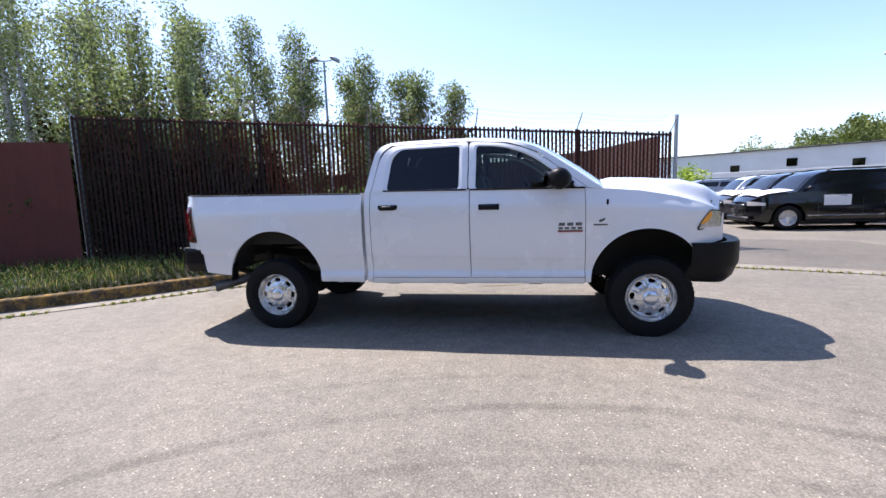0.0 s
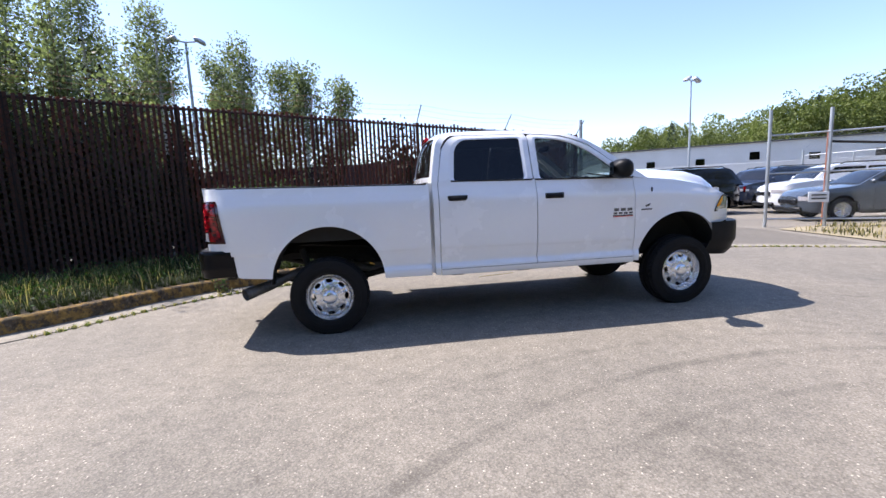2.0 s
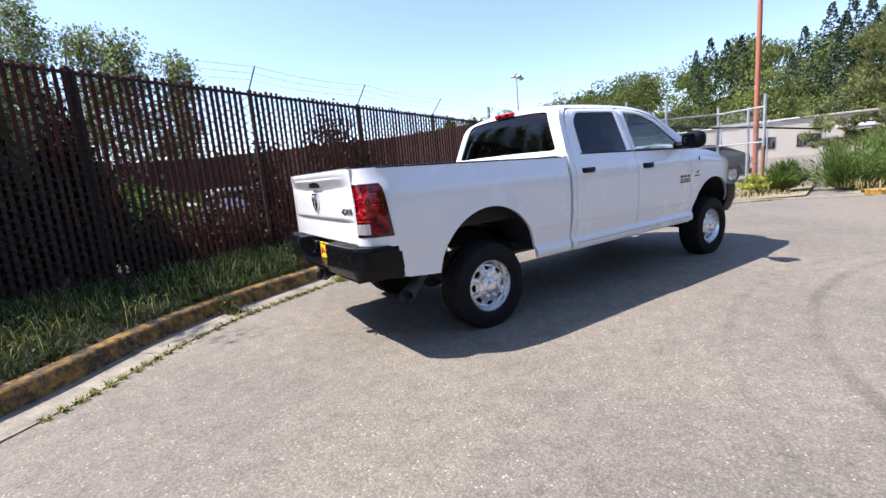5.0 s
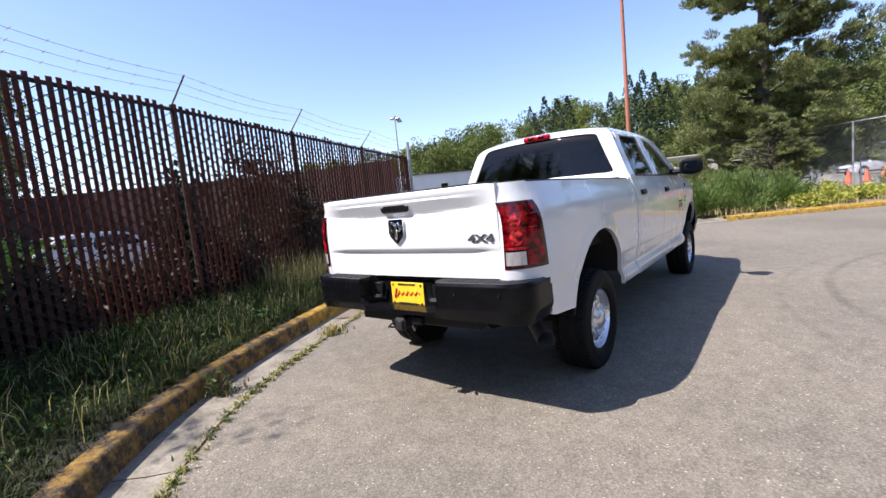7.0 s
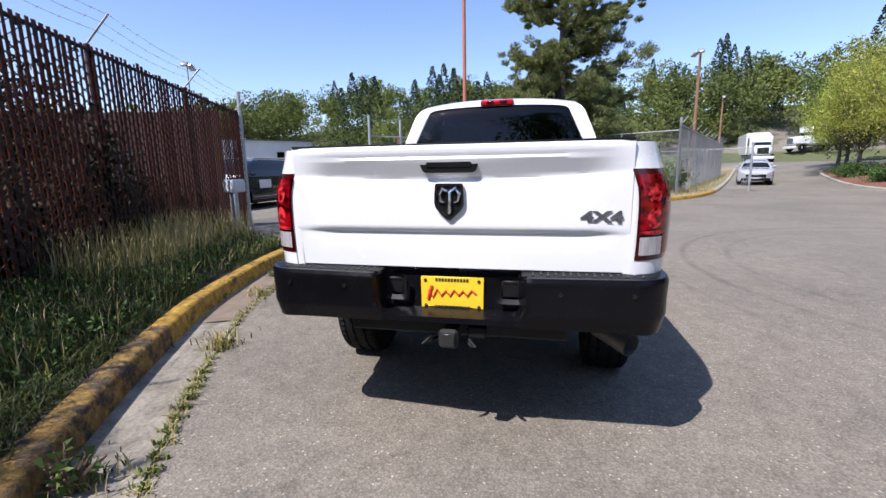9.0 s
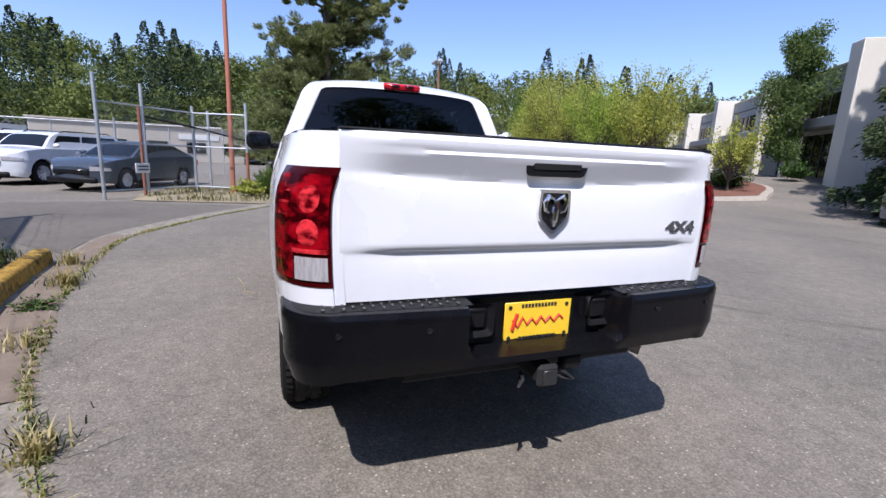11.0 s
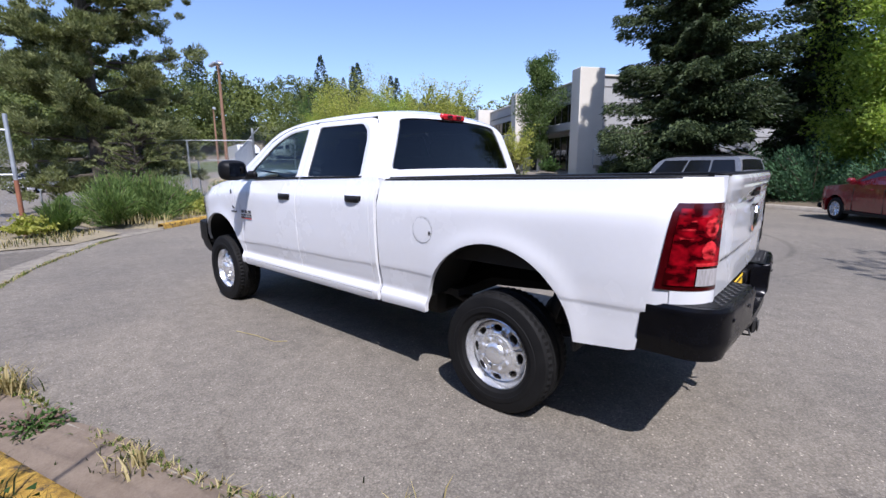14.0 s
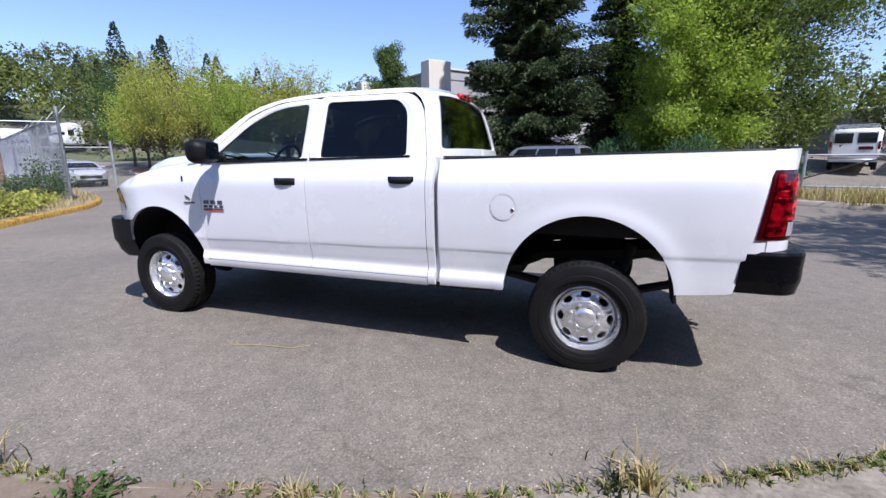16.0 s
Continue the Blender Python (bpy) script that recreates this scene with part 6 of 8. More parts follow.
sh.box(3.03, -0.925, 1.475, 0.16, 0.05, 0.085, 0.02)
both("door_mirror", sh, M_BLACKPL, "black door mirror", angle=60)
sh = Shell()
sh.add([(2.845 + 0.030 * a, -1.150 + 0.090 * a, 1.528 + 0.064 * b) for a, b in rounded([(-1, -1), (-1, 1), (1, 1), (1, -1)], 0.3)], [tuple(range(20))])
both("mirror_glass", sh, M_MIRROR, "mirror glass", fix=False)

for s in (-1, 1):
    def on_side(x, z, out=0.003):
        return (x, s * (body_y(x, z) + out), z)
    side_right = (1, 0, 0) if s < 0 else (-1, 0, 0)
    # model badge: a row of grey bars over a grey line with red edge
    sh = Shell()
    for i in range(4):
        for z, hgt in ((1.105, 0.030), (1.068, 0.020)):
            if z > 1.1 and i == 3:
                continue
            w = 0.056 if z > 1.1 else 0.042
            step = 0.076 if z > 1.1 else 0.058
            p = on_side(3.065 + step * (i - (1 if z > 1.1 else 1.5)), z)
            sh.box(p[0], p[1], p[2], w, 0.006, hgt, 0.002)
            sh.box(p[0], p[1] + s * 0.001, p[2] , w * 0.45, 0.007, hgt * 0.3, 0.0)
    bd = part("model_badge", sh, M_BADGE, truck, "grey bars of the model badge")
    sh = Shell()
    p = on_side(3.065, 1.042)
    sh.box(*p, 0.225, 0.006, 0.018, 0.002)
    part("badge_bar", sh, M_BADGE, bd)
    sh = Shell()
    p = on_side(3.065, 1.033, 0.005)
    sh.box(*p, 0.225, 0.005, 0.006, 0.001)
    part("badge_red_line", sh, M_REDINK, bd, "thin red line")
    sh = Shell()
    p = on_side(3.335, 1.095)
    sh.box(*p, 0.125, 0.006, 0.014, 0.002)
    p = on_side(3.345, 1.135)
    sh.box(p[0], p[1], p[2], 0.05, 0.006, 0.022, 0.006, pose(0, 0, 0, 0, -20, 0))
    sh.box(p[0] + 0.02, p[1], p[2] + 0.012, 0.03, 0.006, 0.012, 0.004, pose(0, 0, 0, 0, -30, 0))
    part("engine_badge", sh, M_BADGE, truck, "small grey engine badge")
    sh = Shell()
    p = on_side(3.397, 1.302, 0.003)
    sh.box(p[0], p[1], p[2], 0.02, 0.012, 0.05, 0.008)
    part("wing_marker", sh, M_BLACKPL, truck, "small black marker on the wing")
# round fuel flap on the left bed side
ring = lambda r, out: [(0.555 + r * math.cos(a), body_y(0.555 + r * math.cos(a), 1.128 + r * math.sin(a)) + out, 1.128 + r * math.sin(a)) for a in np.linspace(0, 2 * math.pi, 40, endpoint=False)]
sh = Shell()
sh.strip(ring(0.088, -0.004), ring(0.0845, -0.004))
sh.strip(ring(0.091, 0.001), ring(0.088, -0.004))
sh.strip(ring(0.0845, -0.004), ring(0.082, 0.0022))
part("fuel_flap_joint", sh, M_BLACKPL, truck, "dark joint round the fuel flap")
sh = Shell()
sh.strip(ring(0.082, 0.0022), ring(0.04, 0.003))
sh.add(ring(0.04, 0.003), [tuple(range(40))])
fl = part("fuel_flap", sh, M_WHITE, truck, "round white fuel flap")
sh = Shell()
sh.box(0.49, body_y(0.5, 1.11) + 0.004, 1.115, 0.022, 0.008, 0.022, 0.004)
part("flap_catch", sh, M_BADGE, fl)
# aerial
sh = Shell()
sh.tube([(3.28, -0.80, 1.44), (3.27, -0.80, 1.52)], [0.012, 0.006], 8)
part("aerial", sh, M_BLACKPL, truck)


# wheels: the outside looks to -y
TYRE_R, TYRE_W, RIM_R = 0.386, 0.268, 0.232


def tyre_shell():
    sh = Shell()
    hw = TYRE_W / 2
    prof = [(RIM_R - 0.005, -hw * 0.80), (RIM_R + 0.012, -hw * 0.93), (RIM_R + 0.05, -hw * 1.0), (0.330, -hw * 0.99), (0.362, -hw * 0.93), (0.378, -hw * 0.82),
            (0.383, -hw * 0.62), (0.383, -hw * 0.58), (0.374, -hw * 0.55), (0.374, -hw * 0.48), (0.385, -hw * 0.45), (0.386, -hw * 0.12), (0.376, -hw * 0.08),
            (0.376, hw * 0.08), (0.386, hw * 0.12), (0.385, hw * 0.45), (0.374, hw * 0.48), (0.374, hw * 0.55), (0.383, hw * 0.58), (0.383, hw * 0.62),
            (0.378, hw * 0.82), (0.362, hw * 0.93), (0.330, hw), (RIM_R, hw * 0.9), (RIM_R - 0.02, hw * 0.8)]
    n = 112
    def tread(u, v):
        i = min(int(round(v * (len(prof) - 1))), len(prof) - 1)
        r, y = prof[i]
        k = int(round(u * n)) % n
        if r > 0.37 and abs(y) > hw * 0.5 and k % 2:
            r -= 0.009
        a = 2 * math.pi * k / n
        return (r * math.cos(a), y + (0.004 if k % 4 < 2 else -0.004) * (r > 0.38), r * math.sin(a))
    sh.grid(tread, n, len(prof) - 1, wrap=True, flip=True)
    # raised ring and lettering band on the outer wall
    sh.lathe([(0.268, -hw * 1.002), (0.272, -hw * 1.02), (0.300, -hw * 1.02), (0.304, -hw * 0.995)], 72)
    return sh


def rim_shell():
    sh = Shell()
    prof = [(RIM_R + 0.006, -0.112), (RIM_R + 0.008, -0.104), (RIM_R - 0.006, -0.104), (RIM_R - 0.012, -0.108), (RIM_R - 0.016, -0.100), (RIM_R - 0.024, -0.078), (RIM_R - 0.032, -0.054), (RIM_R - 0.040, -0.048)]
    sh.lathe(prof, 64)
    sh.lathe([(RIM_R - 0.03, -0.03), (RIM_R - 0.03, 0.10)], 48)
    # disc with eight oval holes
    n = 8
    ro, ri = RIM_R - 0.040, 0.112
    def disc_y(r):
        return float(np.interp(r, [0.06, 0.112, 0.135, 0.165, 0.192], [-0.090, -0.090, -0.080, -0.076, -0.056]))
    for k in range(n):
        a0 = 2 * math.pi * k / n
        da = math.pi / n
        sector = [(ro, a) for a in np.linspace(-da, da, 9)] + [(ro - (ro - ri) * t, da) for t in (0.25, 0.5, 0.75)] + [(ri, a) for a in np.linspace(da, -da, 9)] + [(ri + (ro - ri) * t, -da) for t in (0.25, 0.5, 0.75)]
        hole = []
        for r, a in sector:
            x, y = r - 0.160, a * 0.160
            d = math.atan2(y, x)
            hole.append((0.160 + 0.021 * math.cos(d), 0.034 * math.sin(d) / 0.160))
        put = lambda r, a, off=0.0: (r * math.cos(a0 + a), disc_y(r) + off, r * math.sin(a0 + a))
        mid = [tuple(0.4 * np.array(s) + 0.6 * np.array(h)) for s, h in zip(sector, hole)]
        sh.strip([put(*p) for p in sector], [put(*p, -0.004) for p in mid])
        sh.strip([put(*p, -0.004) for p in mid], [put(*p) for p in hole])
        sh.strip([put(*p) for p in hole], [put(*p, 0.02) for p in hole])
    return sh


def cap_shell():
    sh = Shell()
    sh.lathe([(0.122, -0.084), (0.119, -0.096), (0.100, -0.102), (0.074, -0.105), (0.066, -0.118), (0.050, -0.127), (0.02, -0.131), (0.0, -0.131)], 40)
    for k in range(8):
        a = 2 * math.pi * (k + 0.5) / 8
        sh.lathe([(0.013, -0.095), (0.013, -0.112), (0.010, -0.116), (0.0, -0.117)], 6, Matrix.Translation((0.096 * math.cos(a), 0, 0.096 * math.sin(a))))
    return sh


wheel_parts = (("tyre", mesh_of("tyre", tyre_shell(), M_RUBBER, angle=28), "black road tyre"), ("rim", mesh_of("rim", rim_shell(), M_STEELRIM, angle=30), "chromed steel rim with eight holes"),
               ("hub_cap", mesh_of("hub_cap", cap_shell(), M_STEELRIM, angle=30), "chrome centre cap"))
sh = Shell()
sh.lathe([(0.165, 0.0), (0.165, 0.02), (0.06, 0.02)], 28)
sh.lathe([(0.12, 0.02), (0.12, 0.09), (0.0, 0.09)], 20)
brake_me = mesh_of("brake", sh, M_DARK)
for x in (0.0, 3.797):
    for s in (-1, 1):
        w = new("wheel")
        w.parent = truck
        w.matrix_basis = Matrix.Translation((x, s * 0.845, 0.397)) @ pose(0, 0, 0, 0, 13 * x, 0 if s < 0 else 180)
        for nm, me, lab in wheel_parts:
            o = tagged(new(nm, me), lab)
            o.parent = w
        o = new("brake_disc", brake_me)
        o.parent = w

# wheel housings, frame, axles, springs, exhaust
for cx, cz, r in ARCHES:
    sh = Shell()
    rr = r + 0.012
    sh.grid(lambda u, v: (cx + rr * math.cos(math.pi * (0.06 + 0.88 * u)), -(0.965 - 0.40 * v), cz + rr * math.sin(math.pi * (0.06 + 0.88 * u))), 30, 3)
    if cx > 1:
        sh.grid(lambda u, v: (cx + rr * v * math.cos(math.pi * u), -0.565, cz + rr * v * math.sin(math.pi * u)), 30, 2)
    both("wheel_housing", sh, M_DARK, "black wheel housing", fix=False)
sh = Shell()
def flap(u, v):
    a = math.pi * (0.90 + 0.10 * v)
    return (ARCHES[0][0] + 0.522 * math.cos(a), -(0.97 - 0.10 * u), ARCHES[0][1] + 0.522 * math.sin(a) + (0.0 if v < 1 else 0))
sh.grid(flap, 3, 6)
sh.box(-0.505, -0.92, 0.66, 0.03, 0.10, 0.20, 0.01, pose(0, 0, 0, 0, 8, 0))
both("mud_flap", sh, M_BLACKPL, "black splash guard behind the wheel")
for s in (-1, 1):
    sh = Shell()
    sh.box(2.45, s * 0.42, 0.60, 3.7, 0.08, 0.16, 0.01)
    sh.tube([(0.65, s * 0.42, 0.60), (0.35, s * 0.42, 0.74), (-0.4, s * 0.42, 0.80), (-0.95, s * 0.42, 0.70)], 0.07, 4)
    part("frame_rail", sh, M_DARK, truck)
    sh = Shell()
    sh.tube([(-0.72, s * 0.55, 0.62), (-0.35, s * 0.55, 0.52), (0.0, s * 0.55, 0.47), (0.35, s * 0.55, 0.52), (0.75, s * 0.55, 0.60)], 0.032, 8)
    part("leaf_spring", sh, M_DARK, truck)
    sh = Shell()
    sh.tube([(-0.15, s * 0.62, 0.42), (-0.28, s * 0.60, 0.85)], 0.035, 10)
    part("shock_absorber", sh, M_DARK, truck)
sh = Shell()
sh.tube([(0, -0.76, 0.395), (0, 0.76, 0.395)], 0.05, 12)
sh.lathe([(0.0, -0.15), (0.12, -0.12), (0.17, 0), (0.12, 0.12), (0.0, 0.15)], 20, Matrix.Translation((0, 0, 0.395)))
part("rear_axle", sh, M_DARK, truck)
sh = Shell()
sh.tube([(3.797, -0.76, 0.395), (3.797, 0.76, 0.395)], 0.045, 12)
sh.lathe([(0.0, -0.12), (0.10, -0.1), (0.14, 0), (0.10, 0.1), (0.0, 0.12)], 20, Matrix.Translation((3.797, 0.25, 0.395)))
part("front_axle", sh, M_DARK, truck)
sh = Shell()
sh.box(1.75, 0, 0.66, 2.6, 1.5, 0.05, 0.0)
sh.box(2.9, 0.0, 0.52, 1.0, 0.5, 0.25, 0.05)
sh.box(1.2, 0.5, 0.55, 1.1, 0.40, 0.24, 0.05)
sh.box(4.15, 0, 0.80, 0.5, 1.1, 0.35, 0.02)
sh.box(3.75, 0, 1.05, 1.0, 1.05, 0.40, 0.02)
part("underbody", sh, M_DARK, truck)
for x in (1.30, 2.0, 2.75):
    sh = Shell()
    sh.box(x, -0.80, 0.535, 0.14, 0.16, 0.05, 0.01)
    both("body_mount", sh, M_DARK)
sh = Shell()
sh.tube([(1.6, -0.28, 0.50), (0.7, -0.30, 0.50), (0.1, -0.36, 0.62), (-0.35, -0.52, 0.60), (-0.62, -0.72, 0.50)], 0.045, 12)
M_EXHAUST = surface("dull_exhaust_steel", (0.10, 0.095, 0.09), (0.26, 0.25, 0.24), 7, 0.5, 0.5, 0.2, 50)
ex = part("exhaust_pipe", sh, M_EXHAUST, truck)
sh = Shell()
def tip(u, v):
    a = 2 * math.pi * u
    d = Vector((-0.72, -0.66, -0.16)).normalized()
    q = Vector((-0.58, -0.68, 0.515)) + d * 0.30 * v
    e1 = d.cross(Vector((0, 0, 1))).normalized()
    e2 = e1.cross(d)
    r = 0.048 + 0.012 * v
    return tuple(q + e1 * r * math.cos(a) + e2 * r * math.sin(a))
sh.grid(tip, 20, 5, wrap=True)
part("exhaust_tip", sh, M_EXHAUST, ex, "dark exhaust tip", fix=False)

# cab inside
sh = Shell()
sh.box(2.0, 0, 0.80, 2.3, 1.84, 0.06, 0)
sh.box(2.1, 0, 1.02, 2.0, 0.30, 0.40, 0.05)
part("cab_floor", sh, M_INTERIOR, truck)
sh = Shell()
sh.box(3.12, 0, 1.28, 0.44, 1.74, 0.34, 0.09)
sh.box(3.02, 0.42, 1.42, 0.26, 0.44, 0.12, 0.05)
part("dashboard", sh, M_INTERIOR, truck, "dark grey dashboard", angle=50)
sh = Shell()
mw = Matrix.Translation((2.74, 0.42, 1.40)) @ pose(0, 0, 0, 0, 66, 0)
sh.tube([mw @ Vector((0.19 * math.cos(a), 0.19 * math.sin(a), 0)) for a in np.linspace(0, 2 * math.pi, 33)], 0.015, 8)
for a in (0.3, 2.84, 4.71):
    sh.tube([mw @ Vector((0.19 * math.cos(a), 0.19 * math.sin(a), 0)), mw @ Vector((0, 0, -0.03))], 0.018, 6)
sh.tube([mw @ Vector((0, 0, -0.02)), mw @ Vector((0, 0, -0.25))], 0.04, 8)
part("steering_wheel", sh, M_BLACKPL, truck, "black steering wheel")
def seat(x, y, w):
    sh = Shell()
    sh.box(x + 0.05, y, 1.03, 0.54, w, 0.20, 0.06)
    sh.box(x - 0.24, y, 1.33, 0.18, w, 0.62, 0.07, pose(0, 0, 0, 0, -14, 0))
    for k in ((0,) if w < 0.8 else (-0.42, 0.0, 0.42)):
        sh.box(x - 0.33, y + k, 1.70, 0.10, 0.27, 0.17, 0.045, pose(0, 0, 0, 0, -10, 0))
        sh.tube([(x - 0.31, y + k - 0.06, 1.55), (x - 0.33, y + k - 0.06, 1.66)], 0.008, 6)
        sh.tube([(x - 0.31, y + k + 0.06, 1.55), (x - 0.33, y + k + 0.06, 1.66)], 0.008, 6)
    return part("seat", sh, M_SEAT, truck, "grey vinyl seat with headrest", angle=50)
seat(2.42, 0.42, 0.54)
seat(2.42, -0.42, 0.54)
seat(1.60, 0, 1.50)
for s in (-1, 1):
    sh = Shell()
    sh.box(1.60, s * 0.86, 1.10, 0.95, 0.05, 0.60, 0.03)
    sh.box(2.66, s * 0.86, 1.10, 1.02, 0.05, 0.60, 0.03)
    part("door_lining", sh, M_INTERIOR, truck)
sh = Shell()
sh.grid(lambda u, v: (1.20 + 1.27 * u, -0.70 + 1.40 * v, 1.93), 2, 2)
part("headliner", sh, M_SEAT, truck, "grey headliner", fix=False)
sh = Shell()
sh.box(2.60, 0, 1.83, 0.05, 0.26, 0.07, 0.02)
part("inside_mirror", sh, M_BLACKPL, truck)
# ---- other vehicles ----
def car_wheel_meshes(r, w):
    sh = Shell()
    hw = w / 2
    sh.lathe([(r * 0.62, -hw * 0.8), (r * 0.66, -hw), (r * 0.85, -hw), (r * 0.97, -hw * 0.8), (r, -hw * 0.5), (r, hw * 0.5), (r * 0.9, hw), (r * 0.6, hw)], 28)
    ty = mesh_of("tyre", sh, M_RUBBER)
    sh = Shell()
    sh.lathe([(r * 0.66, -hw * 0.92), (r * 0.62, -hw * 0.92), (r * 0.58, -hw * 0.4), (r * 0.56, hw * 0.2), (0.0, hw * 0.2)], 28)
    for k in range(10):
        a = 2 * math.pi * k / 10
        sh.tube([(r * 0.10 * math.cos(a), -hw * 0.78, r * 0.10 * math.sin(a)), (r * 0.60 * math.cos(a + 0.12), -hw * 0.80, r * 0.60 * math.sin(a + 0.12))], r * 0.05, 5)
    sh.lathe([(r * 0.16, -hw * 0.7), (r * 0.14, -hw * 0.9), (0, -hw * 0.92)], 14)
    return ty, mesh_of("rim", sh, M_STEELRIM)


WHEELS = {}
M_HEADLAMP = M_CLEARLENS
M_PLATE = surface("plate_white", (0.6, 0.6, 0.6), (0.72, 0.72, 0.72), 8, 0.5)


def make_car(name, m, label, category, col, L=4.6, W=1.82, H=1.45, wb=2.7, r=0.33, front=0.9, shoulder=0.92, bonnet_=0.95, deck=1.02, cab=(0.26, 0.40, 0.78, 0.95), rails=False, group="", trim=None, wrap=False, clad=None):
    """A car, nose along +x, its middle at the origin. cab: windscreen foot and head, roof end and rear glass foot, as shares of the length from the nose."""
    body_mat = paint("paint_" + name, col, 0.25, 0.8, 0.0) if max(col) > 0.08 else paint("paint_" + name, col, 0.1, 0.35, 0.0)
    e = empty(name, m, label, category, group)
    x0, x1 = -L / 2, L / 2
    ax = x1 - front
    bx = ax - wb
    aR = r * 1.22
    hwid = W / 2
    glass_mat = M_GLASS_CAR

    def X(share):
        return x1 - L * share

    def low(x):
        z = 0.24 + 0.10 * max(0, (abs(x) - L * 0.40) / (L * 0.10)) ** 2
        for c in (ax, bx):
            if abs(x - c) < aR:
                z = max(z, r + math.sqrt(aR * aR - (x - c) ** 2))
        return z

    def top(x):
        xs_ = [x0, x0 + 0.12, X(cab[3]), X(cab[0]), x1 - 0.45, x1 - 0.10, x1]
        return float(np.interp(x, xs_, [deck - 0.14, deck - 0.03, deck, bonnet_ + 0.02, bonnet_ - 0.06, bonnet_ - 0.18, bonnet_ - 0.30]))

    def half(x, z):
        y = hwid * float(np.interp(z, [0.2, 0.35, 0.6, 0.8, 1.0, 1.2], [0.93, 0.985, 1.0, 0.99, 0.955, 0.93]))
        e_ = max(0.0, (abs(x) - L * 0.5 + 0.55) / 0.55)
        return y - 0.22 * hwid * 2 * e_ ** 2.4

    xs = sorted(set([round(x0 + L * i / 46, 4) for i in range(47)] + [round(c + aR * math.cos(math.pi * k / 14) * 0.9999, 4) for c in (ax, bx) for k in range(15)]))
    sh = Shell()
    nz = 10
    for s in (-1, 1):
        vs = [(x, s * half(x, low(x) + (top(x) - low(x)) * j / nz), low(x) + (top(x) - low(x)) * j / nz) for j in range(nz + 1) for x in xs]
        n = len(xs)
        sh.add(vs, [(j * n + i, j * n + i + 1, (j + 1) * n + i + 1, (j + 1) * n + i) for j in range(nz) for i in range(n - 1)])
        lip = [(x, s * half(x, low(x)), low(x)) for x in xs]
        sh.strip(lip, [(p[0], p[1] - s * 0.10, p[2]) for p in lip], closed=False)
    sh.grid(lambda u, v: (lambda x: (x, (2 * v - 1) * half(x, top(x)), top(x) + 0.05 * (1 - (2 * v - 1) ** 2)))(x0 + L * u), 44, 12)
    for x in (x0, x1):
        sh.grid(lambda u, v: (x + math.copysign(0.07 * (1 - (2 * u - 1) ** 2), x), (2 * u - 1) * half(x, low(x) + (top(x) - low(x)) * v), low(x) + (top(x) - low(x)) * v + 0.05 * (1 - (2 * u - 1) ** 2) * v), 12, 8)
    body = part("body", sh, body_mat, e)
    # cabin
    zb = max(bonnet_, deck) - 0.02
    A0, A1, B0, B1 = X(cab[0]), X(cab[1]), X(cab[2]), X(cab[3])
    prof = spline([(B1, top(B1)), (B0, H - 0.07), ((B0 * 0.8 + A1 * 0.2), H - 0.02), ((A1 + B0) / 2, H), (A1, H - 0.06), (A0, top(A0))], 60)
    def cy(z):
        return hwid * (0.93 - 0.30 * max(0, z - 0.95) / max(0.3, H - 0.95) * 0.75)
    sh = Shell()
    sh.grid(lambda u, v: (lambda p: (p[0], (2 * u - 1) * cy(p[1]), p[1] + 0.035 * (1 - abs(2 * u - 1) ** 2.5)))(prof[int(round(v * 59))]), 14, 59)
    for s in (-1, 1):
        base = [(p[0], s * cy(shoulder), min(p[1], top(p[0]) - 0.01)) for p in prof]
        sh.strip([(p[0], s * cy(p[1]), p[1]) for p in prof], base, closed=False)
    part("cabin", sh, body_mat, e)
    # glass set a hair outside
    def outer(p, s, k=0.012):
        return (p[0], s * (cy(p[1]) + k), p[1])
    for s in (-1, 1):
        zt = H - 0.105
        def span(z):
            i_ = [q for q in prof if q[1] >= z]
            return (min(q[0] for q in i_), max(q[0] for q in i_)) if i_ else (B0, A1)
        zl = max(top(A0), top(B1)) + 0.025
        bl, br = span(zl)[0] + 0.10, span(zl)[1] - 0.14
        tl_, tr_ = span(zt)[0] + 0.10, span(zt)[1] - 0.10
        cuts = [0.0, 0.44, 1.0] if L < 4.75 else [0.0, 0.30, 0.62, 1.0]
        for a, b in zip(cuts[:-1], cuts[1:]):
            a_, b_ = a + 0.012, b - 0.012
            quad = [(bl + (br - bl) * a_, zl), (bl + (br - bl) * b_, zl), (tl_ + (tr_ - tl_) * b_, zt), (tl_ + (tr_ - tl_) * a_, zt)]
            ol = rounded(quad, 0.05)
            sh = Shell()
            sh.add([outer(p, s) for p in ol], [tuple(range(len(ol)))])
            part("side_window", sh, glass_mat, e, fix=False)
    for (p0, p1), nm in (((A0, A1), "windscreen"), ((B1, B0), "back_window")):
        seg = [p for p in prof if min(p0, p1) + 0.02 <= p[0] <= max(p0, p1) + 0.03]
        if len(seg) < 3:
            continue
        seg = seg[2:-1] if len(seg) > 6 else seg
        sgn = 1 if p0 > p1 else -1
        sh = Shell()
        sh.grid(lambda u, v: (lambda p: (p[0] + 0.012 * sgn, (2 * u - 1) * (cy(p[1]) - 0.09), p[1] + 0.010 + 0.035 * (1 - abs((2 * u - 1) * 0.9) ** 2.5)))(seg[int(round(v * (len(seg) - 1)))]), 10, len(seg) - 1)
        part(nm, sh, glass_mat, e, fix=False)
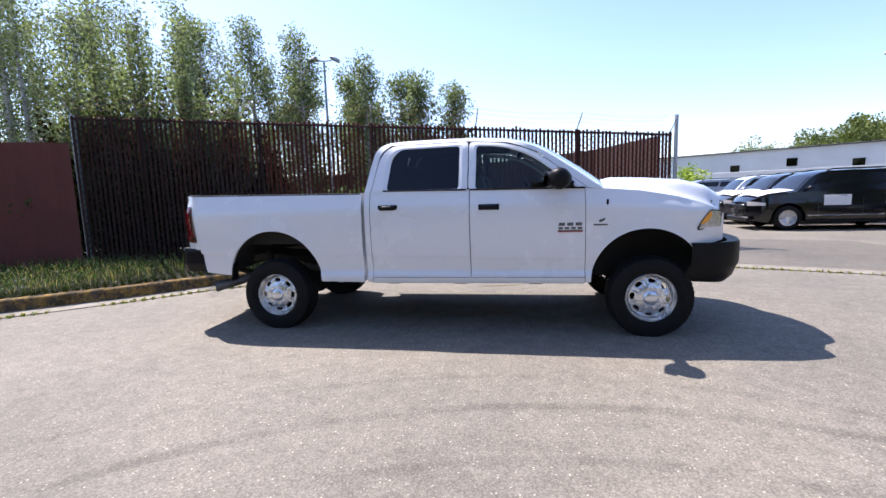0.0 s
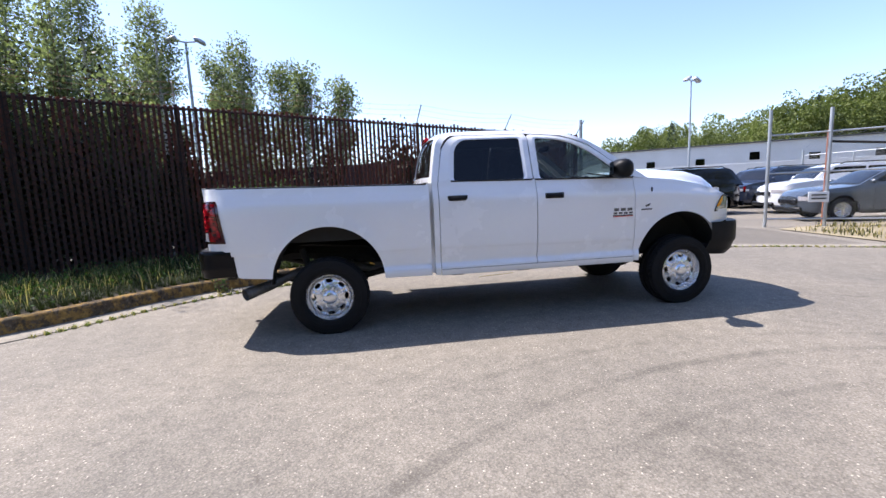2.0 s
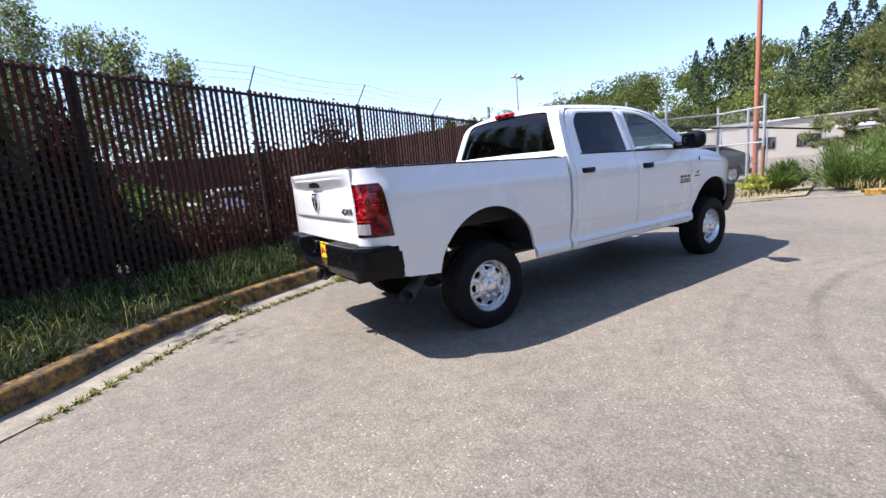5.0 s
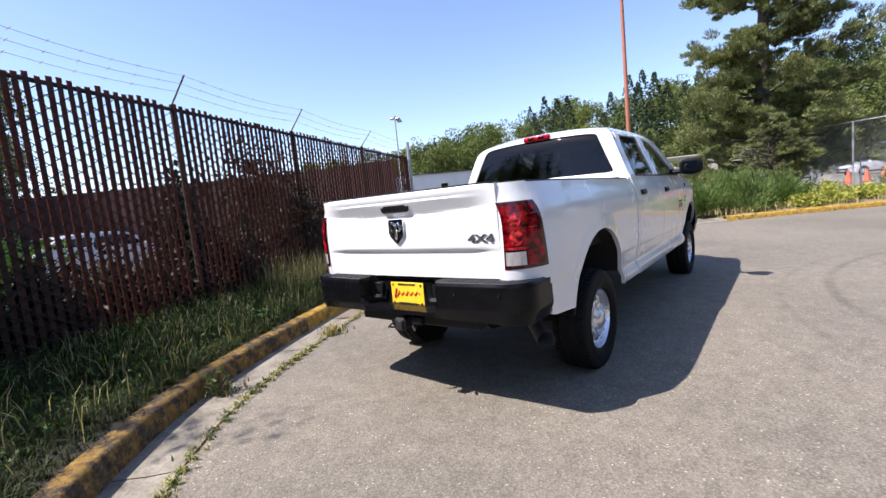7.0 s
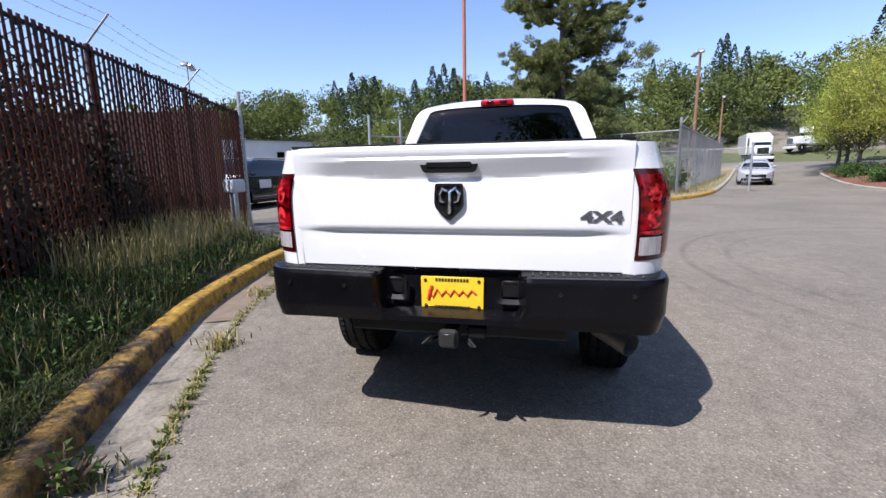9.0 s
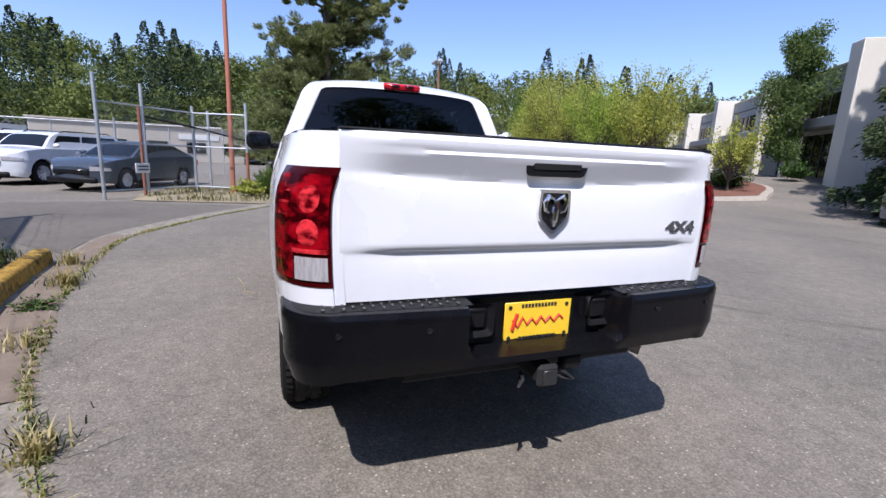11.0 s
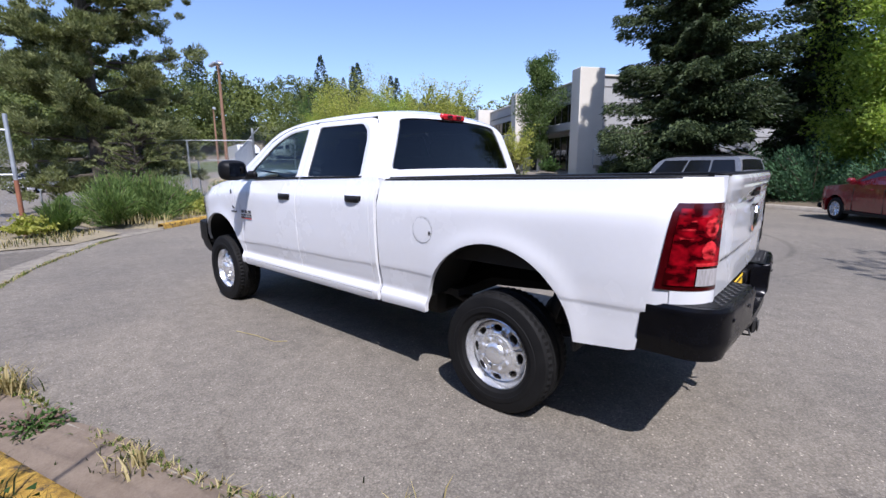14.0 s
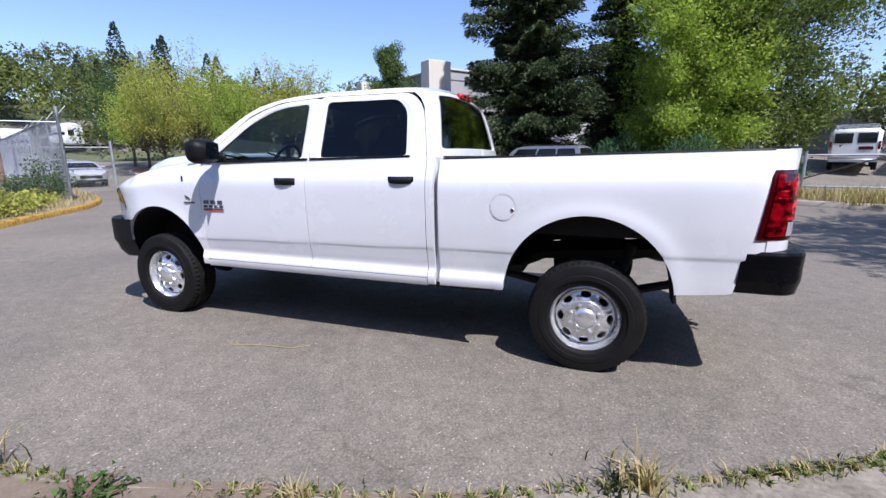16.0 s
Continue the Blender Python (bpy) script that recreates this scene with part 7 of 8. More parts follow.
    # lamps, bumpers, plates, mirrors, handles
    for s in (-1, 1):
        sh = Shell()
        sh.grid(lambda u, v: (lambda x, z: (x + 0.012, s * (half(x, z) + 0.004), z))(x1 - 0.36 + 0.35 * u, top(x1 - 0.2) - 0.22 + (0.13 - 0.05 * (1 - u)) * v), 6, 3)
        part("headlamp", sh, M_HEADLAMP, e, fix=False)
        sh = Shell()
        sh.grid(lambda u, v: (lambda x, z: (x - 0.012, s * (half(x, z) + 0.004), z))(x0 + 0.01 + (0.12 if rails else 0.26) * u, deck - 0.34 + (0.30 if rails else 0.24) * v), 6, 3)
        part("tail_lamp", sh, M_REDLENS, e, fix=False)
        sh = Shell()
        sh.grid(lambda u, v: (x0 - 0.05, s * (hwid * (0.72 if rails else 0.62) + (0.12 if rails else 0.22) * hwid * u), deck - 0.32 + 0.20 * v), 2, 2)
        part("tail_lamp", sh, M_REDLENS, e, fix=False)
        sh = Shell()
        sh.box(A0 - 0.28, s * (cy(1.0) + 0.13), top(A0) + 0.11, 0.12, 0.20, 0.13, 0.04)
        part("mirror", sh, trim or body_mat, e)
        for q in (0.47, 0.68):
            sh = Shell()
            sh.box(X(q), s * (half(0, 0.85) + 0.012), top(0) - 0.13, 0.18, 0.03, 0.03, 0.01)
            part("door_handle", sh, trim or body_mat, e)
        sh = Shell()
        sh.box((ax + bx) / 2, s * (hwid * 0.99), 0.27, wb - 2 * aR, 0.04, 0.09, 0.015)
        part("sill", sh, M_BLACKPL, e)
        for q in (0.345, 0.57, 0.765):
            sh = Shell()
            sh.box(X(q), s * (half(0, 0.7) - 0.002), 0.62, 0.008, 0.012, 0.62, 0.0)
            part("door_gap", sh, M_BLACKINK, e)
        if rails:
            sh = Shell()
            sh.tube([(A1 - 0.2, s * cy(H - 0.1) * 0.88, H - 0.02), (A1 - 0.35, s * cy(H - 0.1) * 0.88, H + 0.05), (B0 + 0.3, s * cy(H - 0.1) * 0.88, H + 0.05), (B0 + 0.15, s * cy(H - 0.1) * 0.88, H - 0.03)], 0.02, 6)
            part("roof_rail", sh, M_BLACKPL, e)
    sh = Shell()
    sh.box(x1 + 0.03, 0, bonnet_ - 0.40, 0.10, W * 0.55, 0.17, 0.03)
    part("grille", sh, M_BLACKGLOSS, e)
    sh = Shell()
    sh.box(x1 + 0.02, 0, 0.34, 0.12, W * 0.80, 0.16, 0.04)
    part("front_bumper", sh, M_BLACKPL, e)
    sh = Shell()
    sh.box(x0 - 0.02, 0, 0.38, 0.12, W * 0.80, 0.20, 0.04)
    part("rear_bumper", sh, trim or M_BLACKPL, e)
    sh = Shell()
    sh.box(x0 - 0.085, 0, deck - 0.30 if L < 4.75 else 0.62, 0.02, 0.32, 0.15, 0.004)
    part("plate", sh, M_PLATE, e, "white plate with plain bars")
    sh = Shell()
    sh.box(0, 0, 0.40, L * 0.86, W * 0.80, 0.30, 0.02)
    part("underbody", sh, M_DARK, e)
    sh = Shell()
    sh.box((A0 + B1) / 2, 0, (shoulder + 0.62) / 2, abs(A0 - B1) * 0.9, W * 0.84, shoulder - 0.45, 0.05)
    for sx in (A0 - 1.15, A0 - 1.95):
        for sy in (-0.38, 0.38):
            sh.box(sx, sy, 1.02, 0.14, 0.48, 0.44, 0.05)
    part("interior", sh, M_INTERIOR, e)
    if wrap:
        for i, q in enumerate((0.44, 0.72)):
            for sd in (-1, 1):
                sh = Shell()
                sh.box(X(q), sd * (hwid + 0.004), 0.88, 0.68 if i == 0 else 0.40, 0.006, 0.30, 0.002)
                part("transit_film", sh, M_FILM, e, "white protective film on a door")
        sh = Shell()
        sh.grid(lambda u, v: (lambda x: (x, (2 * v - 1) * half(x, top(x)) * 0.94, top(x) + 0.06 + 0.05 * (1 - (2 * v - 1) ** 2) - 0.005))(A0 + 0.05 + (x1 - 0.25 - A0) * u), 12, 8)
        part("transit_film", sh, M_FILM, e, "white protective film on the bonnet", fix=False)
        for sd in (-1, 1):
            for zz_, ll_ in ((0.44, 0.96), (0.285, 0.88)):
                sh = Shell()
                sh.box((ax + bx) / 2, sd * (half(0, zz_) + 0.02), zz_, (wb - 2 * aR) * ll_, 0.016, 0.026, 0.005)
                part("sill_trim", sh, M_CHROME, e, "bright sill trim")
    if clad:
        for sd in (-1, 1):
            for xa, xb in ((bx + aR + 0.01, ax - aR - 0.01), (x0 + 0.12, bx - aR - 0.01)):
                sh = Shell()
                sh.grid(lambda u, v: (lambda x, z: (x, sd * (half(x, z) + 0.012 * math.sin(math.pi * (0.1 + 0.8 * v))), z))(xa + (xb - xa) * u, 0.30 + 0.30 * v), 14, 4)
                part("lower_cladding", sh, clad, e, "darker grey lower cladding", fix=False)
    key = (r, W)
    if key not in WHEELS:
        WHEELS[key] = car_wheel_meshes(r, 0.22)
    ty, rm = WHEELS[key]
    for x in (ax, bx):
        for s in (-1, 1):
            w = new("wheel")
            w.parent = e
            w.matrix_basis = Matrix.Translation((x, s * (hwid - 0.13), r)) @ pose(0, 0, 0, 0, 31 * x, 0 if s < 0 else 180)
            for nm, me in (("tyre", ty), ("rim", rm)):
                o = new(nm, me)
                o.parent = w
    return e


M_GLASS_CAR = surface("car_glass", (0.006, 0.007, 0.008), (0.012, 0.013, 0.015), 2, 0.05, 0, 0.0, 20)
M_FILM = surface("white_film", (0.68, 0.69, 0.70), (0.80, 0.80, 0.80), 3, 0.55, 0, 0.1, 30)


def place(x, y, heading, z=None):
    return pose(x, y, rise(x, y) if z is None else z, 0, 0, heading)


SUV = dict(L=4.95, W=1.93, H=1.74, wb=2.9, r=0.37, front=0.95, shoulder=1.05, bonnet_=1.12, deck=1.12, cab=(0.235, 0.37, 0.90, 0.985), rails=True)
# along the opposite kerb
make_car("silver_suv", place(2.92, -16.05, -17), "silver full-size sport utility vehicle parked by a kerb", "car", (0.185, 0.195, 0.21), clad=surface("grey_cladding", (0.075, 0.078, 0.082), (0.10, 0.104, 0.108), 4, 0.4), **{**SUV, "L": 4.95, "W": 2.0, "H": 1.82, "wb": 3.02, "r": 0.385, "front": 1.10, "shoulder": 1.13, "bonnet_": 1.12, "deck": 1.16, "cab": (0.30, 0.415, 0.955, 0.993)})
make_car("red_sedan", place(-3.0, -12.75, -57.5), "dark red sedan parked nose in to bushes", "car", (0.15, 0.006, 0.010), L=4.5, W=1.76, H=1.46, wb=2.6, r=0.315, front=0.92, shoulder=0.93, bonnet_=0.98, deck=1.06, cab=(0.27, 0.45, 0.72, 0.90))
# car lot behind the gate
make_car("black_suv", place(11.95, 10.45, 178), "black sport utility vehicle with white transit film", "car", (0.004, 0.004, 0.005), **SUV, wrap=True, group="cars in the lot")
make_car("white_suv", place(17.2, 8.3, 158), "white sport utility vehicle in a car lot", "car", (0.72, 0.73, 0.74), **{**SUV, "H": 1.68}, group="cars in the lot")
make_car("grey_sedan", place(15.2, 5.5, 157), "blue-grey sedan behind the yard gate", "car", (0.05, 0.062, 0.08), L=4.75, W=1.85, H=1.47, wb=2.74, r=0.33, front=0.93, shoulder=0.93, bonnet_=0.97, deck=1.05, cab=(0.27, 0.44, 0.74, 0.93), group="cars in the lot")
make_car("grey_suv", place(12.3, 12.9, 177), "dark grey sport utility vehicle with white transit film", "car", (0.03, 0.03, 0.035), **SUV, wrap=True, group="cars in the lot")
make_car("white_suv", place(12.5, 15.6, 176), "white sport utility vehicle in a car lot", "car", (0.72, 0.73, 0.74), **SUV, group="cars in the lot")
make_car("dark_suv", place(18.6, 12.5, 181), "dark blue sport utility vehicle in a car lot", "car", (0.02, 0.028, 0.05), **SUV, group="cars in the lot")
make_car("silver_van", place(11.6, 19.0, 182), "silver people carrier in a car lot", "car", (0.30, 0.31, 0.33), **{**SUV, "H": 1.70}, group="cars in the lot")
make_car("white_sedan", place(16.6, 16.2, 178), "white sedan in a car lot", "car", (0.7, 0.71, 0.72), group="cars in the lot")
make_car("dark_red_sedan", place(8.6, 21.0, 175), "dark red sedan in a car lot", "car", (0.12, 0.01, 0.015), group="cars in the lot")
make_car("white_suv", place(20.6, 10.4, 184), "white sport utility vehicle in a car lot", "car", (0.72, 0.73, 0.74), **SUV, group="cars in the lot")
make_car("black_suv", place(20.2, 14.6, 179), "black sport utility vehicle in a car lot", "car", (0.012, 0.012, 0.015), **SUV, group="cars in the lot")
# behind the slatted fence
make_car("white_sedan", place(0.5, 13.5, 20), "white sedan behind the slatted fence", "car", (0.7, 0.71, 0.72), group="cars behind the fence")
make_car("silver_van", place(6.2, 15.0, 17), "silver people carrier behind the slatted fence", "car", (0.3, 0.31, 0.33), **{**SUV, "H": 1.70}, group="cars behind the fence")
# street beyond
make_car("silver_coupe", place(28.6, -13.5, 160), "silver sedan parked along the street fence", "car", (0.38, 0.39, 0.41), L=4.6, W=1.8, H=1.40, group="cars on the street")
make_car("silver_coupe", place(35.0, -16.2, 158), "silver sedan parked along the street fence", "car", (0.38, 0.39, 0.41), L=4.6, W=1.8, H=1.40, group="cars on the street")
for k, (x, y, c) in enumerate(((57.0, -9.5, (0.35, 0.02, 0.02)), (47.5, -7.5, (0.6, 0.6, 0.6)), (41.0, -2.0, (0.6, 0.6, 0.62)), (50.0, -10.5, (0.3, 0.02, 0.02)), (46, 3.0, (0.05, 0.06, 0.1)))):
    make_car("yard_car", place(x, y, 100 + 20 * k), "small parked car far across the yard", "car", c, group="cars across the yard")


def big_rig(where, heading, box_col, label, sleeper=True, box_len=7.0):
    """A lorry: tractor with sleeper cab, and a box behind it."""
    e = empty("lorry", place(*where, heading), label, "lorry")
    wht = paint("lorry_white", (0.74, 0.75, 0.76))
    sh = Shell()
    sh.box(2.6, 0, 1.35, 1.9, 1.9, 1.1, 0.25)
    part("bonnet", sh, wht, e)
    sh = Shell()
    sh.box(0.5, 0, 2.05, 2.5, 2.4, 2.5, 0.22)
    sh.box(0.1, 0, 3.35, 1.7, 2.2, 0.6, 0.25)
    part("cab", sh, wht, e)
    sh = Shell()
    sh.box(1.72, 0, 2.45, 0.06, 2.0, 0.75, 0.02, pose(0, 0, 0, 0, -8, 0))
    part("windscreen", sh, M_GLASS_CAR, e)
    for s in (-1, 1):
        sh = Shell()
        sh.box(1.1, s * 1.2, 2.4, 0.8, 0.03, 0.7, 0.01)
        part("side_window", sh, M_GLASS_CAR, e)
    sh = Shell()
    sh.box(3.56, 0, 1.35, 0.05, 1.2, 0.8, 0.02)
    part("grille", sh, M_CHROME, e)
    sh = Shell()
    sh.box(3.55, 0, 0.55, 0.25, 2.3, 0.35, 0.06)
    part("bumper", sh, wht, e)
    if box_len:
        sh = Shell()
        sh.box(-1.2 - box_len / 2, 0, 2.35, box_len, 2.5, 2.7, 0.03)
        part("box_body", sh, paint("lorry_box", box_col, 0.4, 0.2), e, "box body")
    sh = Shell()
    sh.box(-0.8 - box_len / 2 + 1.5, 0, 0.85, box_len + 4, 0.9, 0.25, 0.02)
    part("chassis", sh, M_DARK, e)
    sh = Shell()
    hw = 0.14
    sh.lathe([(0.2, -hw), (0.45, -hw), (0.5, 0), (0.45, hw), (0.2, hw)], 20)
    me = mesh_of("tyre", sh, M_RUBBER)
    for x in (2.7, -2.0, -3.2):
        for s in (-1, 1):
            o = new("tyre", me)
            o.parent = e
            o.location = (x, s * 1.1, 0.5)
    return e


big_rig((62.0, -27.5), 165, (0.75, 0.75, 0.76), "white semi lorry far down the street", box_len=9.0)
big_rig((72.0, -44.5), 145, (0.85, 0.40, 0.02), "white lorry with an orange-yellow box on the hill road", box_len=3.5)
big_rig((66.0, -36.0), 100, (0.75, 0.75, 0.76), "white semi tractor on the hill road", box_len=0.0)

# white cargo vans in the fenced lot across the road
def cargo_van(m, label):
    e = empty("cargo_van", m, label, "van", "vans in the fenced lot")
    wht = paint("van_white", (0.74, 0.75, 0.76))
    sh = Shell()
    sh.box(0, 0, 1.32, 5.4, 2.0, 1.55, 0.16)
    part("body", sh, wht, e)
    sh = Shell()
    sh.box(-2.71, 0, 0.50, 0.10, 1.9, 0.16, 0.03)
    part("rear_bumper", sh, M_STEEL, e)
    for s in (-1, 1):
        sh = Shell()
        sh.box(-2.70, s * 0.45, 1.62, 0.03, 0.72, 0.50, 0.01)
        part("rear_window", sh, M_GLASS_CAR, e)
        sh = Shell()
        sh.box(-2.70, s * 0.93, 1.25, 0.04, 0.10, 0.42, 0.02)
        part("tail_lamp", sh, M_REDLENS, e)
        sh = Shell()
        sh.box(1.3, s * 1.0, 1.70, 1.1, 0.02, 0.48, 0.008)
        part("side_window", sh, M_GLASS_CAR, e)
    sh = Shell()
    sh.box(-2.71, -0.45, 1.12, 0.03, 0.55, 0.16, 0.005)
    part("plate", sh, M_DARKRED, e)
    sh = Shell()
    for s in (-1, 1):
        sh.tube([(-2.4, s * 0.8, 2.3), (1.5, s * 0.8, 2.3)], 0.025, 6)
    for x in (-2.3, -0.5, 1.3):
        sh.tube([(x, -0.85, 2.1), (x, -0.8, 2.3), (x, 0.8, 2.3), (x, 0.85, 2.1)], 0.02, 6)
    part("roof_rack", sh, M_STEEL, e)
    for x in (1.7, -1.7):
        for s in (-1, 1):
            w = new("wheel")
            w.parent = e
            w.matrix_basis = Matrix.Translation((x, s * 0.87, 0.37)) @ pose(0, 0, 0, 0, 0, 0 if s < 0 else 180)
            ty, rm = WHEELS[(0.37, 1.93)]
            for nm, me in (("tyre", ty), ("rim", rm)):
                o = new(nm, me)
                o.parent = w
    return e


cargo_van(place(-13.0, -27.6, -112), "white cargo van with a roof rack behind a rail")
cargo_van(place(-16.4, -27.0, -115), "white cargo van with a roof rack behind a rail")
# ---- grass and weeds on the verges ----
def verge_roots(n, x0, x1, near=0.0, far=1.0):
    out = []
    ids = [i for i in range(0, K_END) if x0 <= EDGE[i][0] <= x1]
    for _ in range(n):
        i = ids[rng.integers(len(ids))]
        t = rng.uniform(near, far)
        p0 = EDGE[i] + NRM[i] * 0.50
        y1 = fence_y(p0[0] - 0.6)
        w = max(0.4, (np.array([p0[0] - 0.6, y1 + 0.2]) - p0) @ NRM[i])
        q = p0 + NRM[i] * w * t + rng.normal(0, 0.02, 2)
        if noise.noise((q[0] * 1.3, q[1] * 1.3, 5)) * 0.5 + rng.uniform(0, 0.75) < 0.22:
            continue
        out.append((q[0], q[1], verge_z(q[0], t * 0.6) - 0.01))
    return out


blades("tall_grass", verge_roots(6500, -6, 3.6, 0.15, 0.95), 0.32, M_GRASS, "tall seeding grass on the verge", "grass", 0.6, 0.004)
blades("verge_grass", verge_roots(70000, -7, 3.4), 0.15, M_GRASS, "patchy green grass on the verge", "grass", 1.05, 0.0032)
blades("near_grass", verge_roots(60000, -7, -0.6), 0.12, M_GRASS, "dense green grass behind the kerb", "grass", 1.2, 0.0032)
blades("verge_straw", verge_roots(5200, -5.5, 3.7, 0.05, 1.0), 0.26, M_STRAW, "dry straw stalks among the grass", "grass", 0.5, 0.004)
blades("tall_straw", verge_roots(2600, 0.9, 3.7, 0.35, 0.95), 0.62, M_STRAW, "tall dry grass stalks before the fence", "grass", 0.4, 0.004)
# leafy weeds
pts = np.array(verge_roots(22000, -6.5, 3.4, 0.02))
v, f = leaf_quads(pts + np.array([0, 0, 1.0]) * rng.uniform(0.02, 0.24, len(pts))[:, None], 0.022, 1.6)
tagged(new("leafy_weeds", raw_mesh("leafy_weeds", v, f, M_BROAD)), "low leafy weeds on the verge", "weeds", kind="stuff")
# tufts in the gutter joint
roots_g, roots_s = [], []
for i in range(0, near_edge(10.5), 1):
    k = noise.noise((EDGE[i][0] * 1.6, EDGE[i][1] * 1.6, 9.0))
    if k > -0.5:
        for _ in range(int((75 if EDGE[i][0] < 0 else 50) * (max(k, -0.2 if EDGE[i][0] < 0 else -0.5) + 0.5))):
            o = rng.normal(-0.05, 0.018)
            q = EDGE[i] + NRM[i] * o + rng.normal(0, 0.018, 2)
            (roots_g if rng.uniform() < 0.45 else roots_s).append((q[0], q[1], 0.0))
blades("gutter_weeds", roots_g, 0.045, M_JOINT, "small weeds in the gutter joint", "weeds", 0.9, 0.006)
blades("gutter_straw", roots_s, 0.055, M_STRAW, "dry weeds in the gutter joint", "weeds", 1.1, 0.0035)


def tuft(x, y, z, n, h, w, mat_, name, label):
    a, r = rng.uniform(0, 2 * np.pi, n), np.abs(rng.normal(0, w, n))
    blades(name, np.stack([x + r * np.cos(a), y + r * np.sin(a), np.full(n, z)], 1), h, mat_, label, "grass tuft", 0.75, 0.005)


for x, y, n, h in ((-0.32, 2.02, 90, 0.15), (1.05, 2.60, 40, 0.13), (2.62, 2.95, 110, 0.20), (-1.78, 1.5, 40, 0.10), (3.5, 3.2, 90, 0.2)):
    tuft(x, y, 0.0, n, h, 0.07, M_STRAW, "straw_tuft", "dry grass tuft in the gutter")
    tuft(x + 0.12, y + 0.05, 0.0, n, h * 0.5, 0.12, M_GRASS, "green_tuft", "green grass tuft in the gutter")
bush("weed_plant", (1.95, 2.92, 0.0), 0.42, 0.10, M_BROAD, "low green weed growing in the gutter", 420, 0.022)
bush("weed_plant", (-1.80, 1.55, 0.0), 0.26, 0.27, M_BROOM, "broad-leaved weed growing at the kerb", 80, 0.045)
# stalks and twigs lying on the asphalt
for pts_ in ([(2.02, 1.22), (2.10, 1.30), (2.35, 1.33), (2.62, 1.40)],):
    sh = Shell()
    sh.tube([(x, y, 0.006) for x, y in pts_], 0.0035, 5)
    tagged(part("twig", sh, M_STRAW), "dry twig lying on the asphalt", "twig", "twigs")
# soil washed along the joint
M_DIRT = surface("washed_soil", (0.13, 0.096, 0.066), (0.235, 0.185, 0.135), 6, 0.95, 0, 0.8, 60)
sh = Shell()
for i in range(near_edge(0.3), near_edge(5.6), 2):
    w = 0.03 + 0.12 * (0.5 + 0.5 * noise.noise((EDGE[i][0] * 1.1, 2, 0))) + 0.05 * noise.noise((EDGE[i][0] * 5, 1, 0))
    p, q = EDGE[i] - NRM[i] * w, EDGE[i] + NRM[i] * (0.30 - 0.1 * abs(noise.noise((EDGE[i][0] * 2, 7, 0))))
    m_ = EDGE[i] + NRM[i] * 0.05
    sh.v.extend([(p[0], p[1], 0.002), (m_[0], m_[1], 0.020), (q[0], q[1], 0.014)])
k = len(sh.v) // 3
for a in range(k - 1):
    for b in (0, 1):
        sh.f.append((a * 3 + b, a * 3 + 3 + b, a * 3 + 4 + b, a * 3 + 1 + b))
tagged(part("washed_soil", sh, M_DIRT, fix=False), "brown soil washed into the gutter", "soil", kind="structure")

# ---- trees behind the slatted fence ----
random.seed(21)
for x, y, h in ((-25, 15, 13.5), (-21.5, 17, 12.5), (-18.5, 14.5, 13.8), (-15.5, 17, 11.6), (-13.2, 15.5, 10.4), (-11.0, 16.2, 10.6), (-9.2, 17.2, 8.6), (-8.0, 15.8, 9.2), (-6.2, 17.5, 7.8), (-4.9, 16.2, 8.0), (-3.4, 17.4, 7.6), (-2.3, 16.6, 7.0), (-0.7, 16.8, 6.6), (-12.1, 19.5, 9.2), (-14.4, 20.0, 10.2), (-10.1, 20.0, 8.4), (-7.0, 20.0, 7.0), (-22, 13, 12.5), (-19.2, 17.5, 12.0), (-5.6, 20, 6.6),  (-28, 19, 14), (-23, 20, 13), (-17, 20, 12.4), (-19.8, 12.0, 11.5), (-16.2, 11.5, 9.4)):
    tree("poplar_tree", (x, y), h, crown_poplar(M_POPLAR, 0.090, 7600, 0.20), "slender grey-green poplar in a row behind the fence", "tree", M_BARK_PALE, "poplars behind the fence")
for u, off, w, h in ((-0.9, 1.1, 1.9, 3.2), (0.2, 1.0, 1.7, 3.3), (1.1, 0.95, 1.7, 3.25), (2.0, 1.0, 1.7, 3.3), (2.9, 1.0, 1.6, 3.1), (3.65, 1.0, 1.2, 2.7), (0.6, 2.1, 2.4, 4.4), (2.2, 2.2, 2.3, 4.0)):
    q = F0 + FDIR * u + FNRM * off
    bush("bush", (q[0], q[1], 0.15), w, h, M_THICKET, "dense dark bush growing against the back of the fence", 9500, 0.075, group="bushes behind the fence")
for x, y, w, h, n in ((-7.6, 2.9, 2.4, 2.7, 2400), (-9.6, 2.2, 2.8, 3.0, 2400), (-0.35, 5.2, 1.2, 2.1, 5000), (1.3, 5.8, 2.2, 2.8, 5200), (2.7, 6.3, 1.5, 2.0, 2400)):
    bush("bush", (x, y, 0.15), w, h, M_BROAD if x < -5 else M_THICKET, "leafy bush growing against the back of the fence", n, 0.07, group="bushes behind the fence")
# Bramble row added in the shade-dark leaf colour, to darken the slat gaps.
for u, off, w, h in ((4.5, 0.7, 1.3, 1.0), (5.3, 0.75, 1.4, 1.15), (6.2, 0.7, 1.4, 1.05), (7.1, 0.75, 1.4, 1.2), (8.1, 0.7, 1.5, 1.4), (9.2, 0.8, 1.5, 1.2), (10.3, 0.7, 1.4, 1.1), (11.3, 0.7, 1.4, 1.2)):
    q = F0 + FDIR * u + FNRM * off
    bush("bramble", (q[0], q[1], 0.12), w, h, M_THICKET, "low bramble added along the back of the fence to darken its gaps", 4500, 0.06, group="brambles behind the fence")
